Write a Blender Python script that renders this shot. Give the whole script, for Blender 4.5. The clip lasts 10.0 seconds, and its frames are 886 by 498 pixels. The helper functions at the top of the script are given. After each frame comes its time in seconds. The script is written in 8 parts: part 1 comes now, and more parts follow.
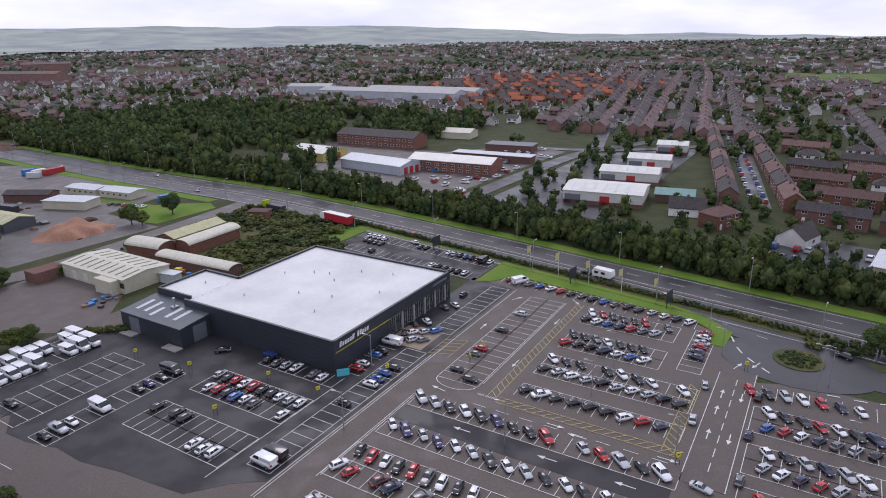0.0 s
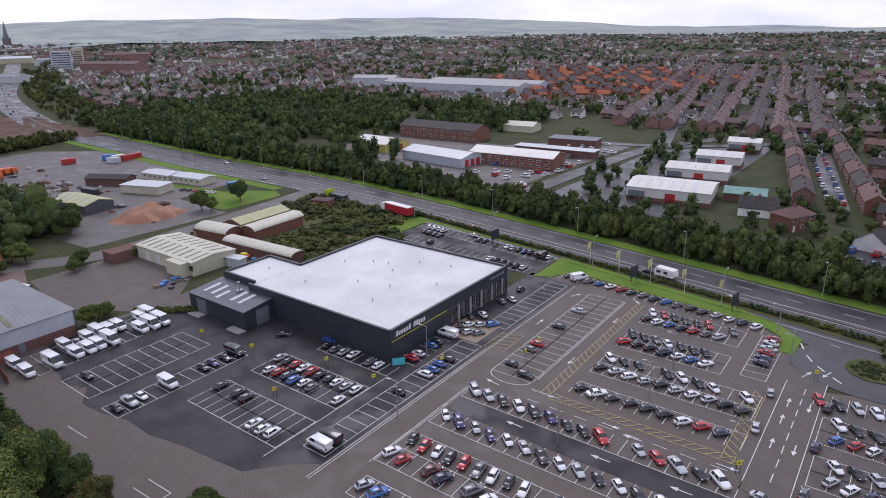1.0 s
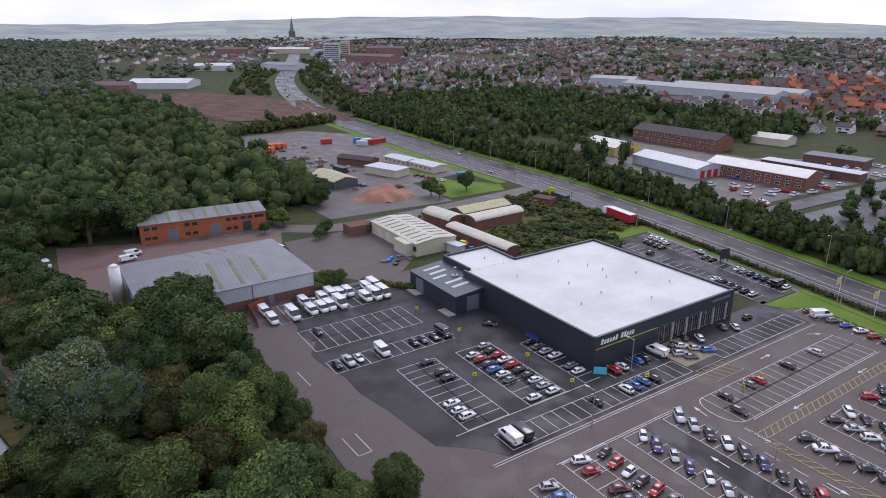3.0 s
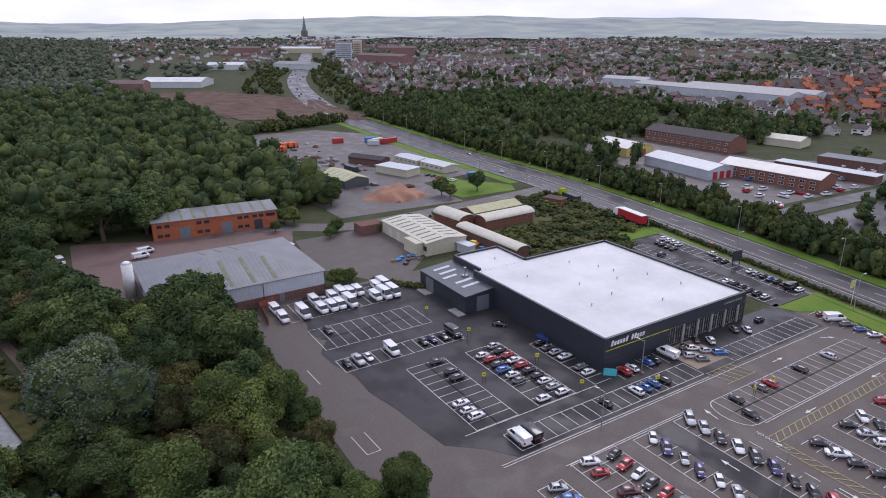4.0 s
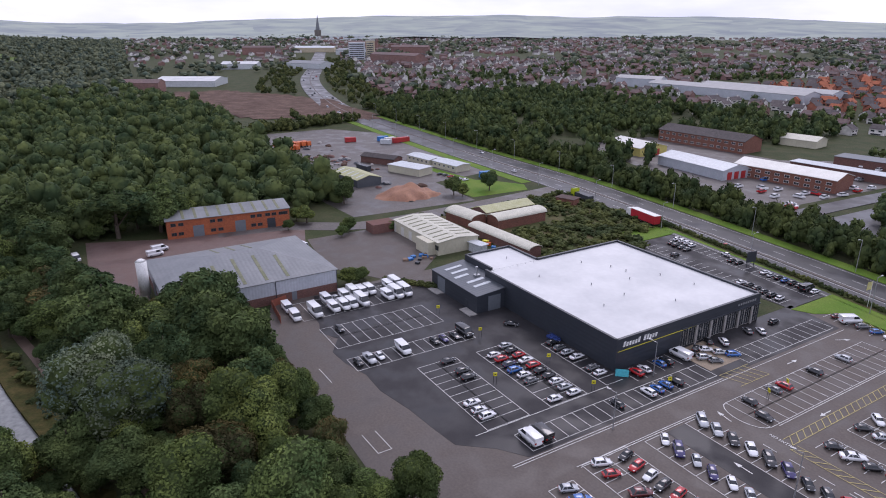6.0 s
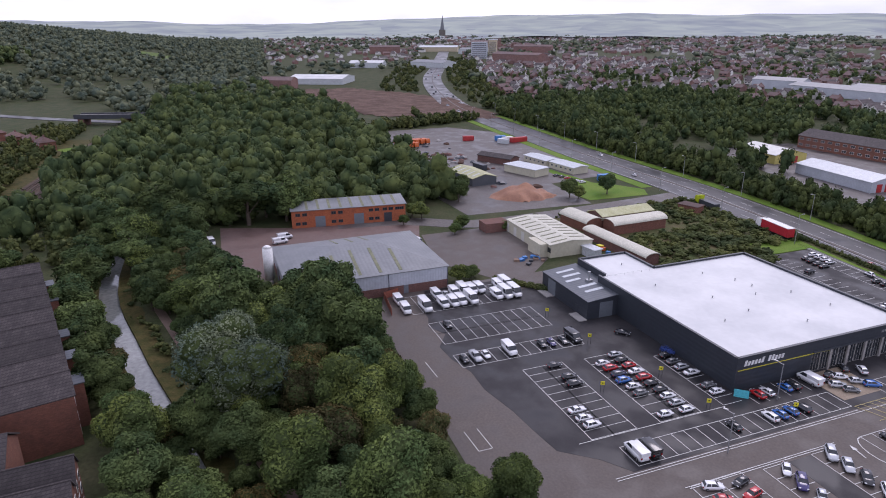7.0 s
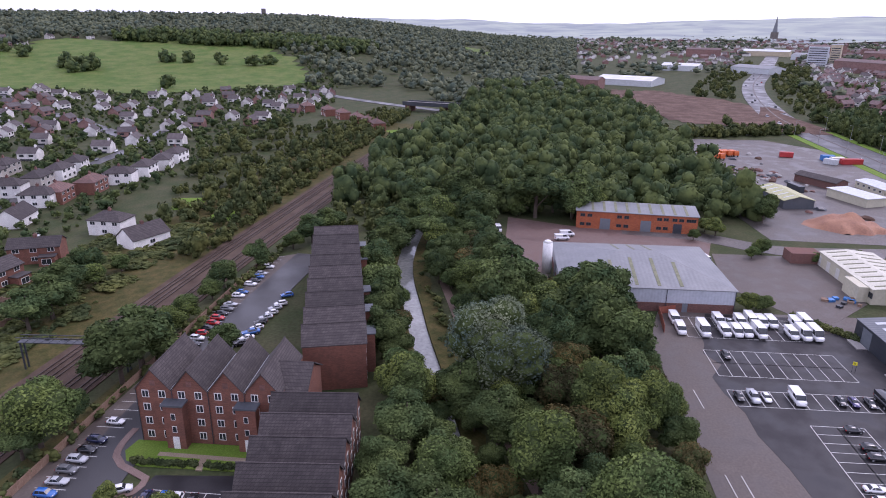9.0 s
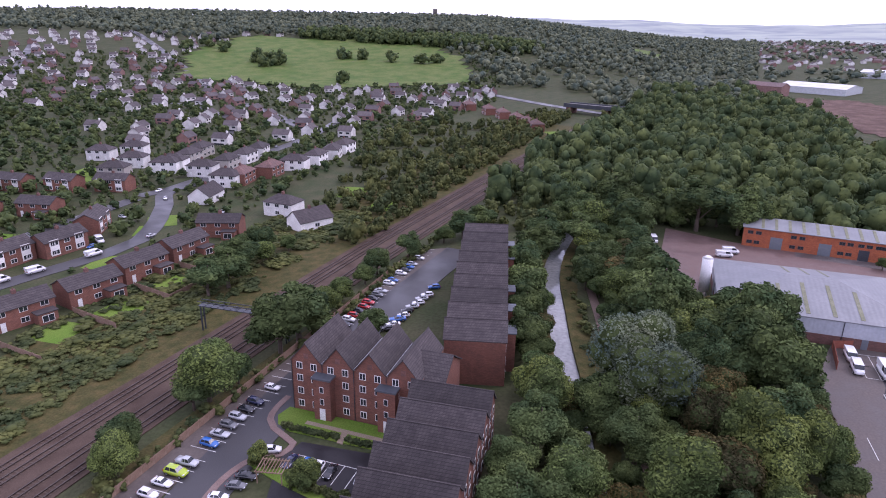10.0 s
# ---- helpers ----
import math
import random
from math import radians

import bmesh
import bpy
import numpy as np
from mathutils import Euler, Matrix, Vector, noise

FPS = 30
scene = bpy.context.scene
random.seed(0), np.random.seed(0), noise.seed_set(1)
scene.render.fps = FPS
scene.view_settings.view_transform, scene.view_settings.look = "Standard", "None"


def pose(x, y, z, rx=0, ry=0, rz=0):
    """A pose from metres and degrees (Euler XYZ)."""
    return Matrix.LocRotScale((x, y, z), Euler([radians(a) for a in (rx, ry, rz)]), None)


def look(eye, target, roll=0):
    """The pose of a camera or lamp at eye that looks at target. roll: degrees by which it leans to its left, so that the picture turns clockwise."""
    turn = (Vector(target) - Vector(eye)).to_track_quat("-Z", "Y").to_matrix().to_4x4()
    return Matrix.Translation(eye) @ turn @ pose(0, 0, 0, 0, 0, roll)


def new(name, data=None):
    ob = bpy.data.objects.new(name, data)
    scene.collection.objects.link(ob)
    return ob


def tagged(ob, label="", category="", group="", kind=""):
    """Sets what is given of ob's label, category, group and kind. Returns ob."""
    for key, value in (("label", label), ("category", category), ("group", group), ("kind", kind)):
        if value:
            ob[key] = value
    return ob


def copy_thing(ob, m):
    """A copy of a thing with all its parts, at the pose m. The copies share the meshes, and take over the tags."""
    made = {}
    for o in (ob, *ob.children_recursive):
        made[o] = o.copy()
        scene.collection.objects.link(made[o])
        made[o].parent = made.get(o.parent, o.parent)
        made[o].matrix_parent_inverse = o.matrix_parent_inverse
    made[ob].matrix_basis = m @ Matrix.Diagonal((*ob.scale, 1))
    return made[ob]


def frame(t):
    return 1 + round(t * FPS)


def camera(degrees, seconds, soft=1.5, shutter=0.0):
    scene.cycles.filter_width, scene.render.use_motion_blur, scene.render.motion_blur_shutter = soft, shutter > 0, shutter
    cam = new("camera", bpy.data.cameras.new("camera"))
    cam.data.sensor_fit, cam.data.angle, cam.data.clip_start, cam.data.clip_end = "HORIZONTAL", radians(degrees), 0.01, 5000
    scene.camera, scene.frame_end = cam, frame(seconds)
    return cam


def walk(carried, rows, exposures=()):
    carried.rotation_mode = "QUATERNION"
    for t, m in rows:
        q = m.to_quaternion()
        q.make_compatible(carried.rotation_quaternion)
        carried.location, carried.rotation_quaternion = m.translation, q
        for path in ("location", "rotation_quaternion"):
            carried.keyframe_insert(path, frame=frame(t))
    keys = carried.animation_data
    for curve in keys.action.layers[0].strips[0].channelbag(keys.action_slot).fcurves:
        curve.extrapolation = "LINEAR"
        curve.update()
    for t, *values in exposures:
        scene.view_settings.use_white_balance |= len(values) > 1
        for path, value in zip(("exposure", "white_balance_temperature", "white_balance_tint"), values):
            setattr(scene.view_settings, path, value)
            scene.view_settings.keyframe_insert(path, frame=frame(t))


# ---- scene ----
# x runs along the car park rows, y across the trunk road; the drone hovers over the origin.
SIZE = 1.25
cam = camera(68.8, 10.0, soft=1.0)
walk(cam, [
    (0.0, pose(0, 0, 77.5, 71.45, 0.83, 30.89)),
    (0.5, pose(0, 0, 77.5, 70.87, 0.84, 30.73)),
    (1.0, pose(0, 0, 77.5, 70.89, 0.77, 36.37)),
    (1.5, pose(0, 0, 77.5, 70.94, 0.60, 41.48)),
    (2.0, pose(0, 0, 77.5, 70.96, 0.33, 47.18)),
    (2.5, pose(0, 0, 77.5, 70.94, 0.15, 52.35)),
    (3.0, pose(0, 0, 77.5, 70.92, -0.02, 56.59)),
    (3.2, pose(0, 0, 77.5, 70.92, -0.07, 57.35)),
    (4.3, pose(0, 0, 77.5, 70.90, -0.14, 57.60)),
    (4.5, pose(0, 0, 77.5, 70.90, -0.15, 57.41)),
    (5.0, pose(0, 0, 77.5, 70.93, -0.22, 56.83)),
    (5.2, pose(0, 0, 77.5, 70.92, -0.22, 56.55)),
    (6.3, pose(0, 0, 77.5, 70.81, -0.02, 61.10)),
    (6.5, pose(0, 0, 77.5, 70.80, 0.03, 63.29)),
    (7.0, pose(0, 0, 77.5, 70.81, 0.23, 69.01)),
    (7.5, pose(0, 0, 77.5, 70.81, 0.04, 74.64)),
    (8.0, pose(0, 0, 77.5, 70.81, -0.12, 81.96)),
    (8.5, pose(0, 0, 77.5, 70.75, -0.24, 88.95)),
    (9.0, pose(0, 0, 77.5, 70.74, -0.44, 95.02)),
    (9.5, pose(0, 0, 77.5, 70.66, -0.60, 102.41)),
    (10.0, pose(0, 0, 77.5, 70.62, -0.73, 108.96)),
], exposures=[(0.0, 0.19, 6180, 23), (4.5, 0.28, 6100, 25), (6.5, 0.29, 6100, 27), (7.5, 0.41, 6070, 30), (9.0, 0.70, 5960, 35), (10.0, 0.82, 5870, 40)])

# ---- light ----
world = bpy.data.worlds.new("overcast_sky")
scene.world = world
world.use_nodes = True
wn, wl = world.node_tree.nodes, world.node_tree.links
wn.clear()
SUN_EL, SUN_AZ = radians(38), radians(60)
w_out = wn.new("ShaderNodeOutputWorld")
w_bg = wn.new("ShaderNodeBackground")
w_sky = wn.new("ShaderNodeTexSky")
w_sky.sky_type, w_sky.sun_disc = "NISHITA", False
w_sky.sun_elevation, w_sky.sun_rotation = SUN_EL, SUN_AZ
w_tc = wn.new("ShaderNodeTexCoord")
w_map = wn.new("ShaderNodeMapping")
w_map.inputs["Scale"].default_value = (2.2, 2.2, 9.0)
w_noise = wn.new("ShaderNodeTexNoise")
w_noise.inputs["Scale"].default_value, w_noise.inputs["Detail"].default_value = 1.6, 6
w_ramp = wn.new("ShaderNodeValToRGB")
w_ramp.color_ramp.elements[0].position, w_ramp.color_ramp.elements[1].position = 0.34, 0.66
w_ramp.color_ramp.elements[0].color = (6.6, 7.1, 8.2, 1)
w_ramp.color_ramp.elements[1].color = (10.2, 10.6, 11.4, 1)
w_mix = wn.new("ShaderNodeMixRGB")
w_mix.inputs[0].default_value = 0.92
wl.new(w_tc.outputs["Generated"], w_map.inputs["Vector"])
wl.new(w_map.outputs[0], w_noise.inputs["Vector"])
wl.new(w_noise.outputs[0], w_ramp.inputs[0])
wl.new(w_sky.outputs[0], w_mix.inputs[1])
wl.new(w_ramp.outputs[0], w_mix.inputs[2])
wl.new(w_mix.outputs[0], w_bg.inputs[0])
w_bg.inputs[1].default_value = 0.095
wl.new(w_bg.outputs[0], w_out.inputs[0])
sun_data = bpy.data.lights.new("sun", "SUN")
sun_data.energy, sun_data.angle, sun_data.color = 0.9, radians(25), (1.0, 0.96, 0.9)
sun = new("sun", sun_data)
sun.matrix_world = look((-400, 500, 700), (0, 0, 0))

# ---- materials ----
MATS = {}


def mat(name, col, col2=None, rough=0.8, rough2=None, size=4.0, fine=0.25, bump=0.25, metal=0.0, spread=0.18, vary=0.0, space="Position", alpha_grain=0.25, spec=0.5):
    """A procedural surface: two colours mixed in patches of `size` metres, grain of `fine` metres, bump, and roughness that follows the patches."""
    if name in MATS:
        return MATS[name]
    m = bpy.data.materials.new(name)
    m.use_nodes = True
    n, l = m.node_tree.nodes, m.node_tree.links
    p = n["Principled BSDF"]
    if space == "Position":
        co = n.new("ShaderNodeNewGeometry").outputs["Position"]
    else:
        co = n.new("ShaderNodeTexCoord").outputs["Object"]
    big, small = n.new("ShaderNodeTexNoise"), n.new("ShaderNodeTexNoise")
    for tex, s, d in ((big, size, 5.0), (small, fine, 3.0)):
        tex.inputs["Scale"].default_value, tex.inputs["Detail"].default_value = 1.0 / s, d
        l.new(co, tex.inputs["Vector"])
    ramp = n.new("ShaderNodeValToRGB")
    ramp.color_ramp.elements[0].position, ramp.color_ramp.elements[1].position = 0.5 - spread, 0.5 + spread
    c2 = col2 or tuple(c * 0.75 for c in col)
    ramp.color_ramp.elements[0].color, ramp.color_ramp.elements[1].color = (*col, 1), (*c2, 1)
    l.new(big.outputs[0], ramp.inputs[0])
    grain = n.new("ShaderNodeMapRange")
    grain.inputs["From Min"].default_value, grain.inputs["From Max"].default_value = 0.25, 0.75
    grain.inputs["To Min"].default_value, grain.inputs["To Max"].default_value = 1 - alpha_grain, 1 + alpha_grain
    l.new(small.outputs[0], grain.inputs["Value"])
    mul = n.new("ShaderNodeVectorMath")
    mul.operation = "SCALE"
    l.new(ramp.outputs[0], mul.inputs[0])
    last = grain.outputs[0]
    if vary:
        info = n.new("ShaderNodeObjectInfo")
        vr = n.new("ShaderNodeMapRange")
        vr.inputs["To Min"].default_value, vr.inputs["To Max"].default_value = 1 - vary, 1 + vary
        l.new(info.outputs["Random"], vr.inputs["Value"])
        mm = n.new("ShaderNodeMath")
        mm.operation = "MULTIPLY"
        l.new(last, mm.inputs[0])
        l.new(vr.outputs[0], mm.inputs[1])
        last = mm.outputs[0]
    l.new(last, mul.inputs["Scale"])
    l.new(mul.outputs[0], p.inputs["Base Color"])
    p.inputs["Metallic"].default_value = metal
    p.inputs["Specular IOR Level"].default_value = spec
    if rough2 is None:
        p.inputs["Roughness"].default_value = rough
    else:
        rr = n.new("ShaderNodeMapRange")
        rr.inputs["From Min"].default_value, rr.inputs["From Max"].default_value = 0.38, 0.62
        rr.inputs["To Min"].default_value, rr.inputs["To Max"].default_value = rough, rough2
        l.new(big.outputs[0], rr.inputs["Value"])
        l.new(rr.outputs[0], p.inputs["Roughness"])
    if bump:
        b = n.new("ShaderNodeBump")
        b.inputs["Strength"].default_value, b.inputs["Distance"].default_value = bump, fine * 0.3
        l.new(small.outputs[0], b.inputs["Height"])
        l.new(b.outputs[0], p.inputs["Normal"])
    MATS[name] = m
    return m


def ribbed(name, col, col2, pitch=0.5, axis=0, rough=0.5, metal=0.2, size=5.0, depth=0.4):
    """Profiled sheet metal: ribs across one object axis over a patchy weathered coat."""
    m = mat(name, col, col2, rough=rough, size=size, fine=0.6, bump=0, metal=metal, space="Object", alpha_grain=0.1)
    n, l = m.node_tree.nodes, m.node_tree.links
    co = n.new("ShaderNodeTexCoord").outputs["Object"]
    wave = n.new("ShaderNodeTexWave")
    wave.bands_direction = "XYZ"[axis]
    wave.inputs["Scale"].default_value = 1.0 / pitch / 3.18
    l.new(co, wave.inputs["Vector"])
    b = n.new("ShaderNodeBump")
    b.inputs["Strength"].default_value, b.inputs["Distance"].default_value = depth, 0.05
    l.new(wave.outputs[0], b.inputs["Height"])
    l.new(b.outputs[0], n["Principled BSDF"].inputs["Normal"])
    return m


def tiled(name, col, col2, mortar, w, h, rough=0.85, axes="xz", vary=0.0):
    """Courses of brick or tile, w by h metres, on vertical or sloping faces."""
    m = mat(name, col, col2, rough=rough, size=1.4, fine=0.1, bump=0, space="Object", alpha_grain=0.2, vary=vary)
    n, l = m.node_tree.nodes, m.node_tree.links
    p = n["Principled BSDF"]
    co = n.new("ShaderNodeTexCoord").outputs["Object"]
    sep, com, add = n.new("ShaderNodeSeparateXYZ"), n.new("ShaderNodeCombineXYZ"), n.new("ShaderNodeMath")
    l.new(co, sep.inputs[0])
    l.new(sep.outputs[0], add.inputs[0])
    l.new(sep.outputs[1], add.inputs[1])
    l.new(add.outputs[0], com.inputs[0])
    l.new(sep.outputs[2], com.inputs[1])
    br = n.new("ShaderNodeTexBrick")
    br.inputs["Scale"].default_value = 1.0
    br.inputs["Brick Width"].default_value, br.inputs["Row Height"].default_value = w, h
    br.inputs["Mortar Size"].default_value = min(w, h) * 0.09
    br.inputs["Color1"].default_value, br.inputs["Color2"].default_value = (1, 1, 1, 1), (0.72, 0.72, 0.72, 1)
    br.inputs["Mortar"].default_value = (*mortar, 1)
    l.new(com.outputs[0], br.inputs["Vector"])
    src = p.inputs["Base Color"].links[0].from_socket
    mx = n.new("ShaderNodeMixRGB")
    mx.blend_type = "MULTIPLY"
    mx.inputs[0].default_value = 1.0
    l.new(src, mx.inputs[1])
    l.new(br.outputs["Color"], mx.inputs[2])
    l.new(mx.outputs[0], p.inputs["Base Color"])
    b = n.new("ShaderNodeBump")
    b.inputs["Strength"].default_value, b.inputs["Distance"].default_value = 0.5, 0.02
    b.invert = True
    l.new(br.outputs["Fac"], b.inputs["Height"])
    l.new(b.outputs[0], p.inputs["Normal"])
    return m


M_ground = mat("rough_grass", (0.034, 0.050, 0.019), (0.070, 0.070, 0.037), size=10, fine=0.9, bump=0.6, spread=0.22, spec=0.08)
M_grass = mat("mown_grass", (0.088, 0.168, 0.022), (0.135, 0.195, 0.036), size=9, fine=0.3, bump=0.4, spec=0.08)
M_golf = mat("fairway_grass", (0.064, 0.112, 0.024), (0.112, 0.140, 0.042), size=18, fine=2.0, bump=0.2, spread=0.12, spec=0.08)
M_scrub = mat("scrub_ground", (0.060, 0.085, 0.030), (0.105, 0.085, 0.042), size=7, fine=0.5, bump=0.8, spec=0.08)
M_old_tar = mat("old_asphalt", (0.070, 0.058, 0.051), (0.118, 0.100, 0.088), rough=0.45, rough2=0.8, size=6, fine=0.5, bump=0.08, spread=0.2, spec=0.3, alpha_grain=0.16)
M_new_tar = mat("new_wet_asphalt", (0.017, 0.017, 0.019), (0.034, 0.032, 0.034), rough=0.30, rough2=0.75, size=8, fine=0.12, bump=0.08, spread=0.2, spec=0.25)
M_road = mat("road_asphalt", (0.040, 0.040, 0.043), (0.056, 0.055, 0.056), rough=0.30, rough2=0.55, size=14, fine=0.15, bump=0.08, spec=0.35)
M_yard = mat("yard_concrete", (0.056, 0.049, 0.045), (0.130, 0.117, 0.107), rough=0.40, rough2=0.85, size=9, fine=0.8, bump=0.15, spread=0.14, alpha_grain=0.3)
M_redyard = mat("reddish_yard", (0.110, 0.070, 0.060), (0.145, 0.095, 0.080), rough=0.5, rough2=0.85, size=6, fine=0.2, bump=0.1)
M_soil = mat("bare_soil", (0.070, 0.042, 0.032), (0.140, 0.092, 0.070), size=14, fine=2.5, bump=0.8, spec=0.08)
M_paint = mat("white_line_paint", (0.62, 0.62, 0.60), (0.45, 0.45, 0.43), rough=0.6, size=1.5, fine=0.2, bump=0)
M_yellow = mat("yellow_line_paint", (0.42, 0.35, 0.11), (0.28, 0.24, 0.10), rough=0.6, size=1.2, fine=0.2, bump=0)
M_kerb = mat("kerb_concrete", (0.30, 0.29, 0.27), (0.22, 0.21, 0.20), size=2, fine=0.1)
M_dark_clad = ribbed("anthracite_cladding", (0.030, 0.036, 0.046), (0.036, 0.042, 0.052), pitch=0.9, axis=2, rough=0.42, metal=0.1)
M_dark_trim = mat("anthracite_trim", (0.040, 0.046, 0.055), rough=0.4, size=3, fine=0.3, bump=0, space="Object")
M_white_roof = mat("white_membrane_roof", (0.58, 0.585, 0.58), (0.49, 0.50, 0.50), rough=0.45, rough2=0.65, size=9, fine=1.2, bump=0.05, space="Object", alpha_grain=0.04)
M_grey_roof = ribbed("grey_sheet_roof", (0.150, 0.160, 0.168), (0.190, 0.200, 0.206), pitch=1.0, axis=0, rough=0.5)
M_slate_metal = ribbed("slate_sheet_roof", (0.070, 0.082, 0.095), (0.090, 0.100, 0.112), pitch=0.9, axis=0, rough=0.45)
M_glass = mat("dark_window_glass", (0.020, 0.025, 0.030), (0.035, 0.040, 0.045), rough=0.08, size=2, fine=0.5, bump=0, space="Object")
M_frame = mat("white_window_frame", (0.72, 0.72, 0.70), (0.62, 0.62, 0.60), rough=0.5, size=1, fine=0.2, bump=0, space="Object")
M_metal = mat("galvanised_steel", (0.42, 0.43, 0.44), (0.32, 0.33, 0.34), rough=0.45, metal=0.7, size=1, fine=0.1, bump=0.05, space="Object")
M_rooflight = mat("grp_rooflight", (0.50, 0.53, 0.55), (0.42, 0.45, 0.46), rough=0.4, size=1.5, fine=0.3, bump=0, space="Object")
M_green_light = mat("algae_rooflight", (0.105, 0.115, 0.055), (0.165, 0.17, 0.10), rough=0.6, size=1.5, fine=0.3, bump=0, space="Object")


# ---- helpers of this place ----
def link(name, bm, material, parent=None, label="", smooth=False):
    me = bpy.data.meshes.new(name)
    bm.to_mesh(me)
    bm.free()
    if smooth:
        for f in me.polygons:
            f.use_smooth = True
    for m in material if isinstance(material, (list, tuple)) else (material,):
        me.materials.append(m)
    ob = new(name, me)
    if parent:
        ob.parent = parent
    if label:
        ob["label"] = label
    return ob


def part(name, bm, material, parent, label="", smooth=False):
    return link(name, bm, material, parent, label, smooth)


def thing(name, m, label, category, group="", kind=""):
    ob = new(name)
    ob.empty_display_size = 0.5
    ob.matrix_basis = m
    return tagged(ob, label, category, group, kind)


def setting(name, bm, material, label="", category="", smooth=False):
    return tagged(link(name, bm, material, None, "", smooth), label, category, "", "structure")


def box(bm, x0, x1, y0, y1, z0, z1, mi=0):
    vs = [bm.verts.new(c) for c in ((x0, y0, z0), (x1, y0, z0), (x1, y1, z0), (x0, y1, z0), (x0, y0, z1), (x1, y0, z1), (x1, y1, z1), (x0, y1, z1))]
    for q in ((3, 2, 1, 0), (4, 5, 6, 7), (0, 1, 5, 4), (1, 2, 6, 5), (2, 3, 7, 6), (3, 0, 4, 7)):
        f = bm.faces.new([vs[i] for i in q])
        f.material_index = mi
    return vs


def boxes(*rows):
    bm = bmesh.new()
    for r in rows:
        box(bm, *r)
    return bm


def prism(bm, pts, h0, h1):
    """A slab over the polygon pts, from height h0 to h1."""
    lo = [bm.verts.new((x, y, h0)) for x, y in pts]
    hi = [bm.verts.new((x, y, h1)) for x, y in pts]
    n = len(pts)
    bm.faces.new(hi)
    for i in range(n):
        bm.faces.new((lo[i], lo[(i + 1) % n], hi[(i + 1) % n], hi[i]))


def extrude_profile(bm, prof, a, b, axis="x", mi=0):
    """A closed profile of (across, z), swept from a to b along x or y."""
    def at(s, p):
        return (s, p[0], p[1]) if axis == "x" else (p[0], s, p[1])
    A, B = [bm.verts.new(at(a, p)) for p in prof], [bm.verts.new(at(b, p)) for p in prof]
    n = len(prof)
    fs = [bm.faces.new(A[::-1]), bm.faces.new(B)]
    for i in range(n):
        fs.append(bm.faces.new((A[i], A[(i + 1) % n], B[(i + 1) % n], B[i])))
    for f in fs:
        f.material_index = mi
    return fs


def fixn(bm):
    bmesh.ops.recalc_face_normals(bm, faces=bm.faces)
    return bm


def tube(bm, p, q, r0, r1=None, n=6):
    r1 = r0 if r1 is None else r1
    p, q = Vector(p), Vector(q)
    d = (q - p).normalized()
    a = d.orthogonal().normalized()
    b = d.cross(a)
    A = [bm.verts.new(p + (a * math.cos(2 * math.pi * i / n) + b * math.sin(2 * math.pi * i / n)) * r0) for i in range(n)]
    B = [bm.verts.new(q + (a * math.cos(2 * math.pi * i / n) + b * math.sin(2 * math.pi * i / n)) * r1) for i in range(n)]
    for i in range(n):
        bm.faces.new((A[i], A[(i + 1) % n], B[(i + 1) % n], B[i]))
    bm.faces.new(A[::-1])
    bm.faces.new(B)


def smoothstep(a, b, x):
    t = max(0.0, min(1.0, (x - a) / (b - a)))
    return t * t * (3 - 2 * t)


def spline(pts, step=8.0):
    """Points of a smooth line through pts."""
    out = []
    P = [Vector((*p, 0)) for p in pts]
    P = [2 * P[0] - P[1]] + P + [2 * P[-1] - P[-2]]
    for i in range(1, len(P) - 2):
        k = max(1, int((P[i + 1] - P[i]).length / step))
        for j in range(k):
            t = j / k
            a, b, c, d = P[i - 1], P[i], P[i + 1], P[i + 2]
            out.append(0.5 * (2 * b + (c - a) * t + (2 * a - 5 * b + 4 * c - d) * t * t + (3 * b - a - 3 * c + d) * t ** 3))
    out.append(P[-2])
    return [(p.x, p.y) for p in out]


# ---- the lie of the land ----
CANAL = spline([(-420, -8), (-330, -14), (-243, -21), (-174, -25), (-134, -18), (-103, -10), (-86, -6), (-60, 3), (-20, 14), (60, 30), (160, 40)], 6.0)


def canal_gap(x, y):
    return min((x - a) ** 2 + (y - b) ** 2 for a, b in CANAL) ** 0.5 if -430 < x < 170 and -60 < y < 80 else 99.0


def land(x, y):
    """Height of the ground: a flat valley floor, the golf hill to the west, rising country and far hills."""
    r = math.hypot(x, y)
    z = 0.0
    if r > 420:
        z += 12 * smoothstep(700, 2400, r)
        far = smoothstep(500, 2600, r)
        z += far * 10 * noise.noise(Vector((x / 900, y / 900, 0.3)))
        a = math.degrees(math.atan2(-x, y))
        west = smoothstep(84, 108, a) * (1 - smoothstep(165, 200, a)) if a > 0 else (1 - smoothstep(-190, -160, a)) * 0
        hill = 42 * smoothstep(640, 1150, r) + 18 * smoothstep(1100, 1650, r) - 40 * smoothstep(2000, 3200, r)
        z += west * hill
        north = smoothstep(-60, -20, a) * (1 - smoothstep(60, 80, a))
        z += north * 5 * smoothstep(420, 900, r)
    if -430 < x < 170 and -60 < y < 80:
        g = canal_gap(x, y)
        z -= 2.6 * (1 - smoothstep(2.4, 6.0, g))
    return z


def axis_steps(lo, hi, step, reach):
    """Fine steps from lo to hi, then growing ones out to the reach."""
    def grow(p, sign):
        out, s = [], step
        while abs(p) < reach:
            s = min(s * 1.2, 28 if abs(p) < 1400 else 120)
            p += sign * s
            out.append(p)
        return out
    return grow(lo, -1)[::-1] + list(np.arange(lo, hi + 0.1, step)) + grow(hi, 1)


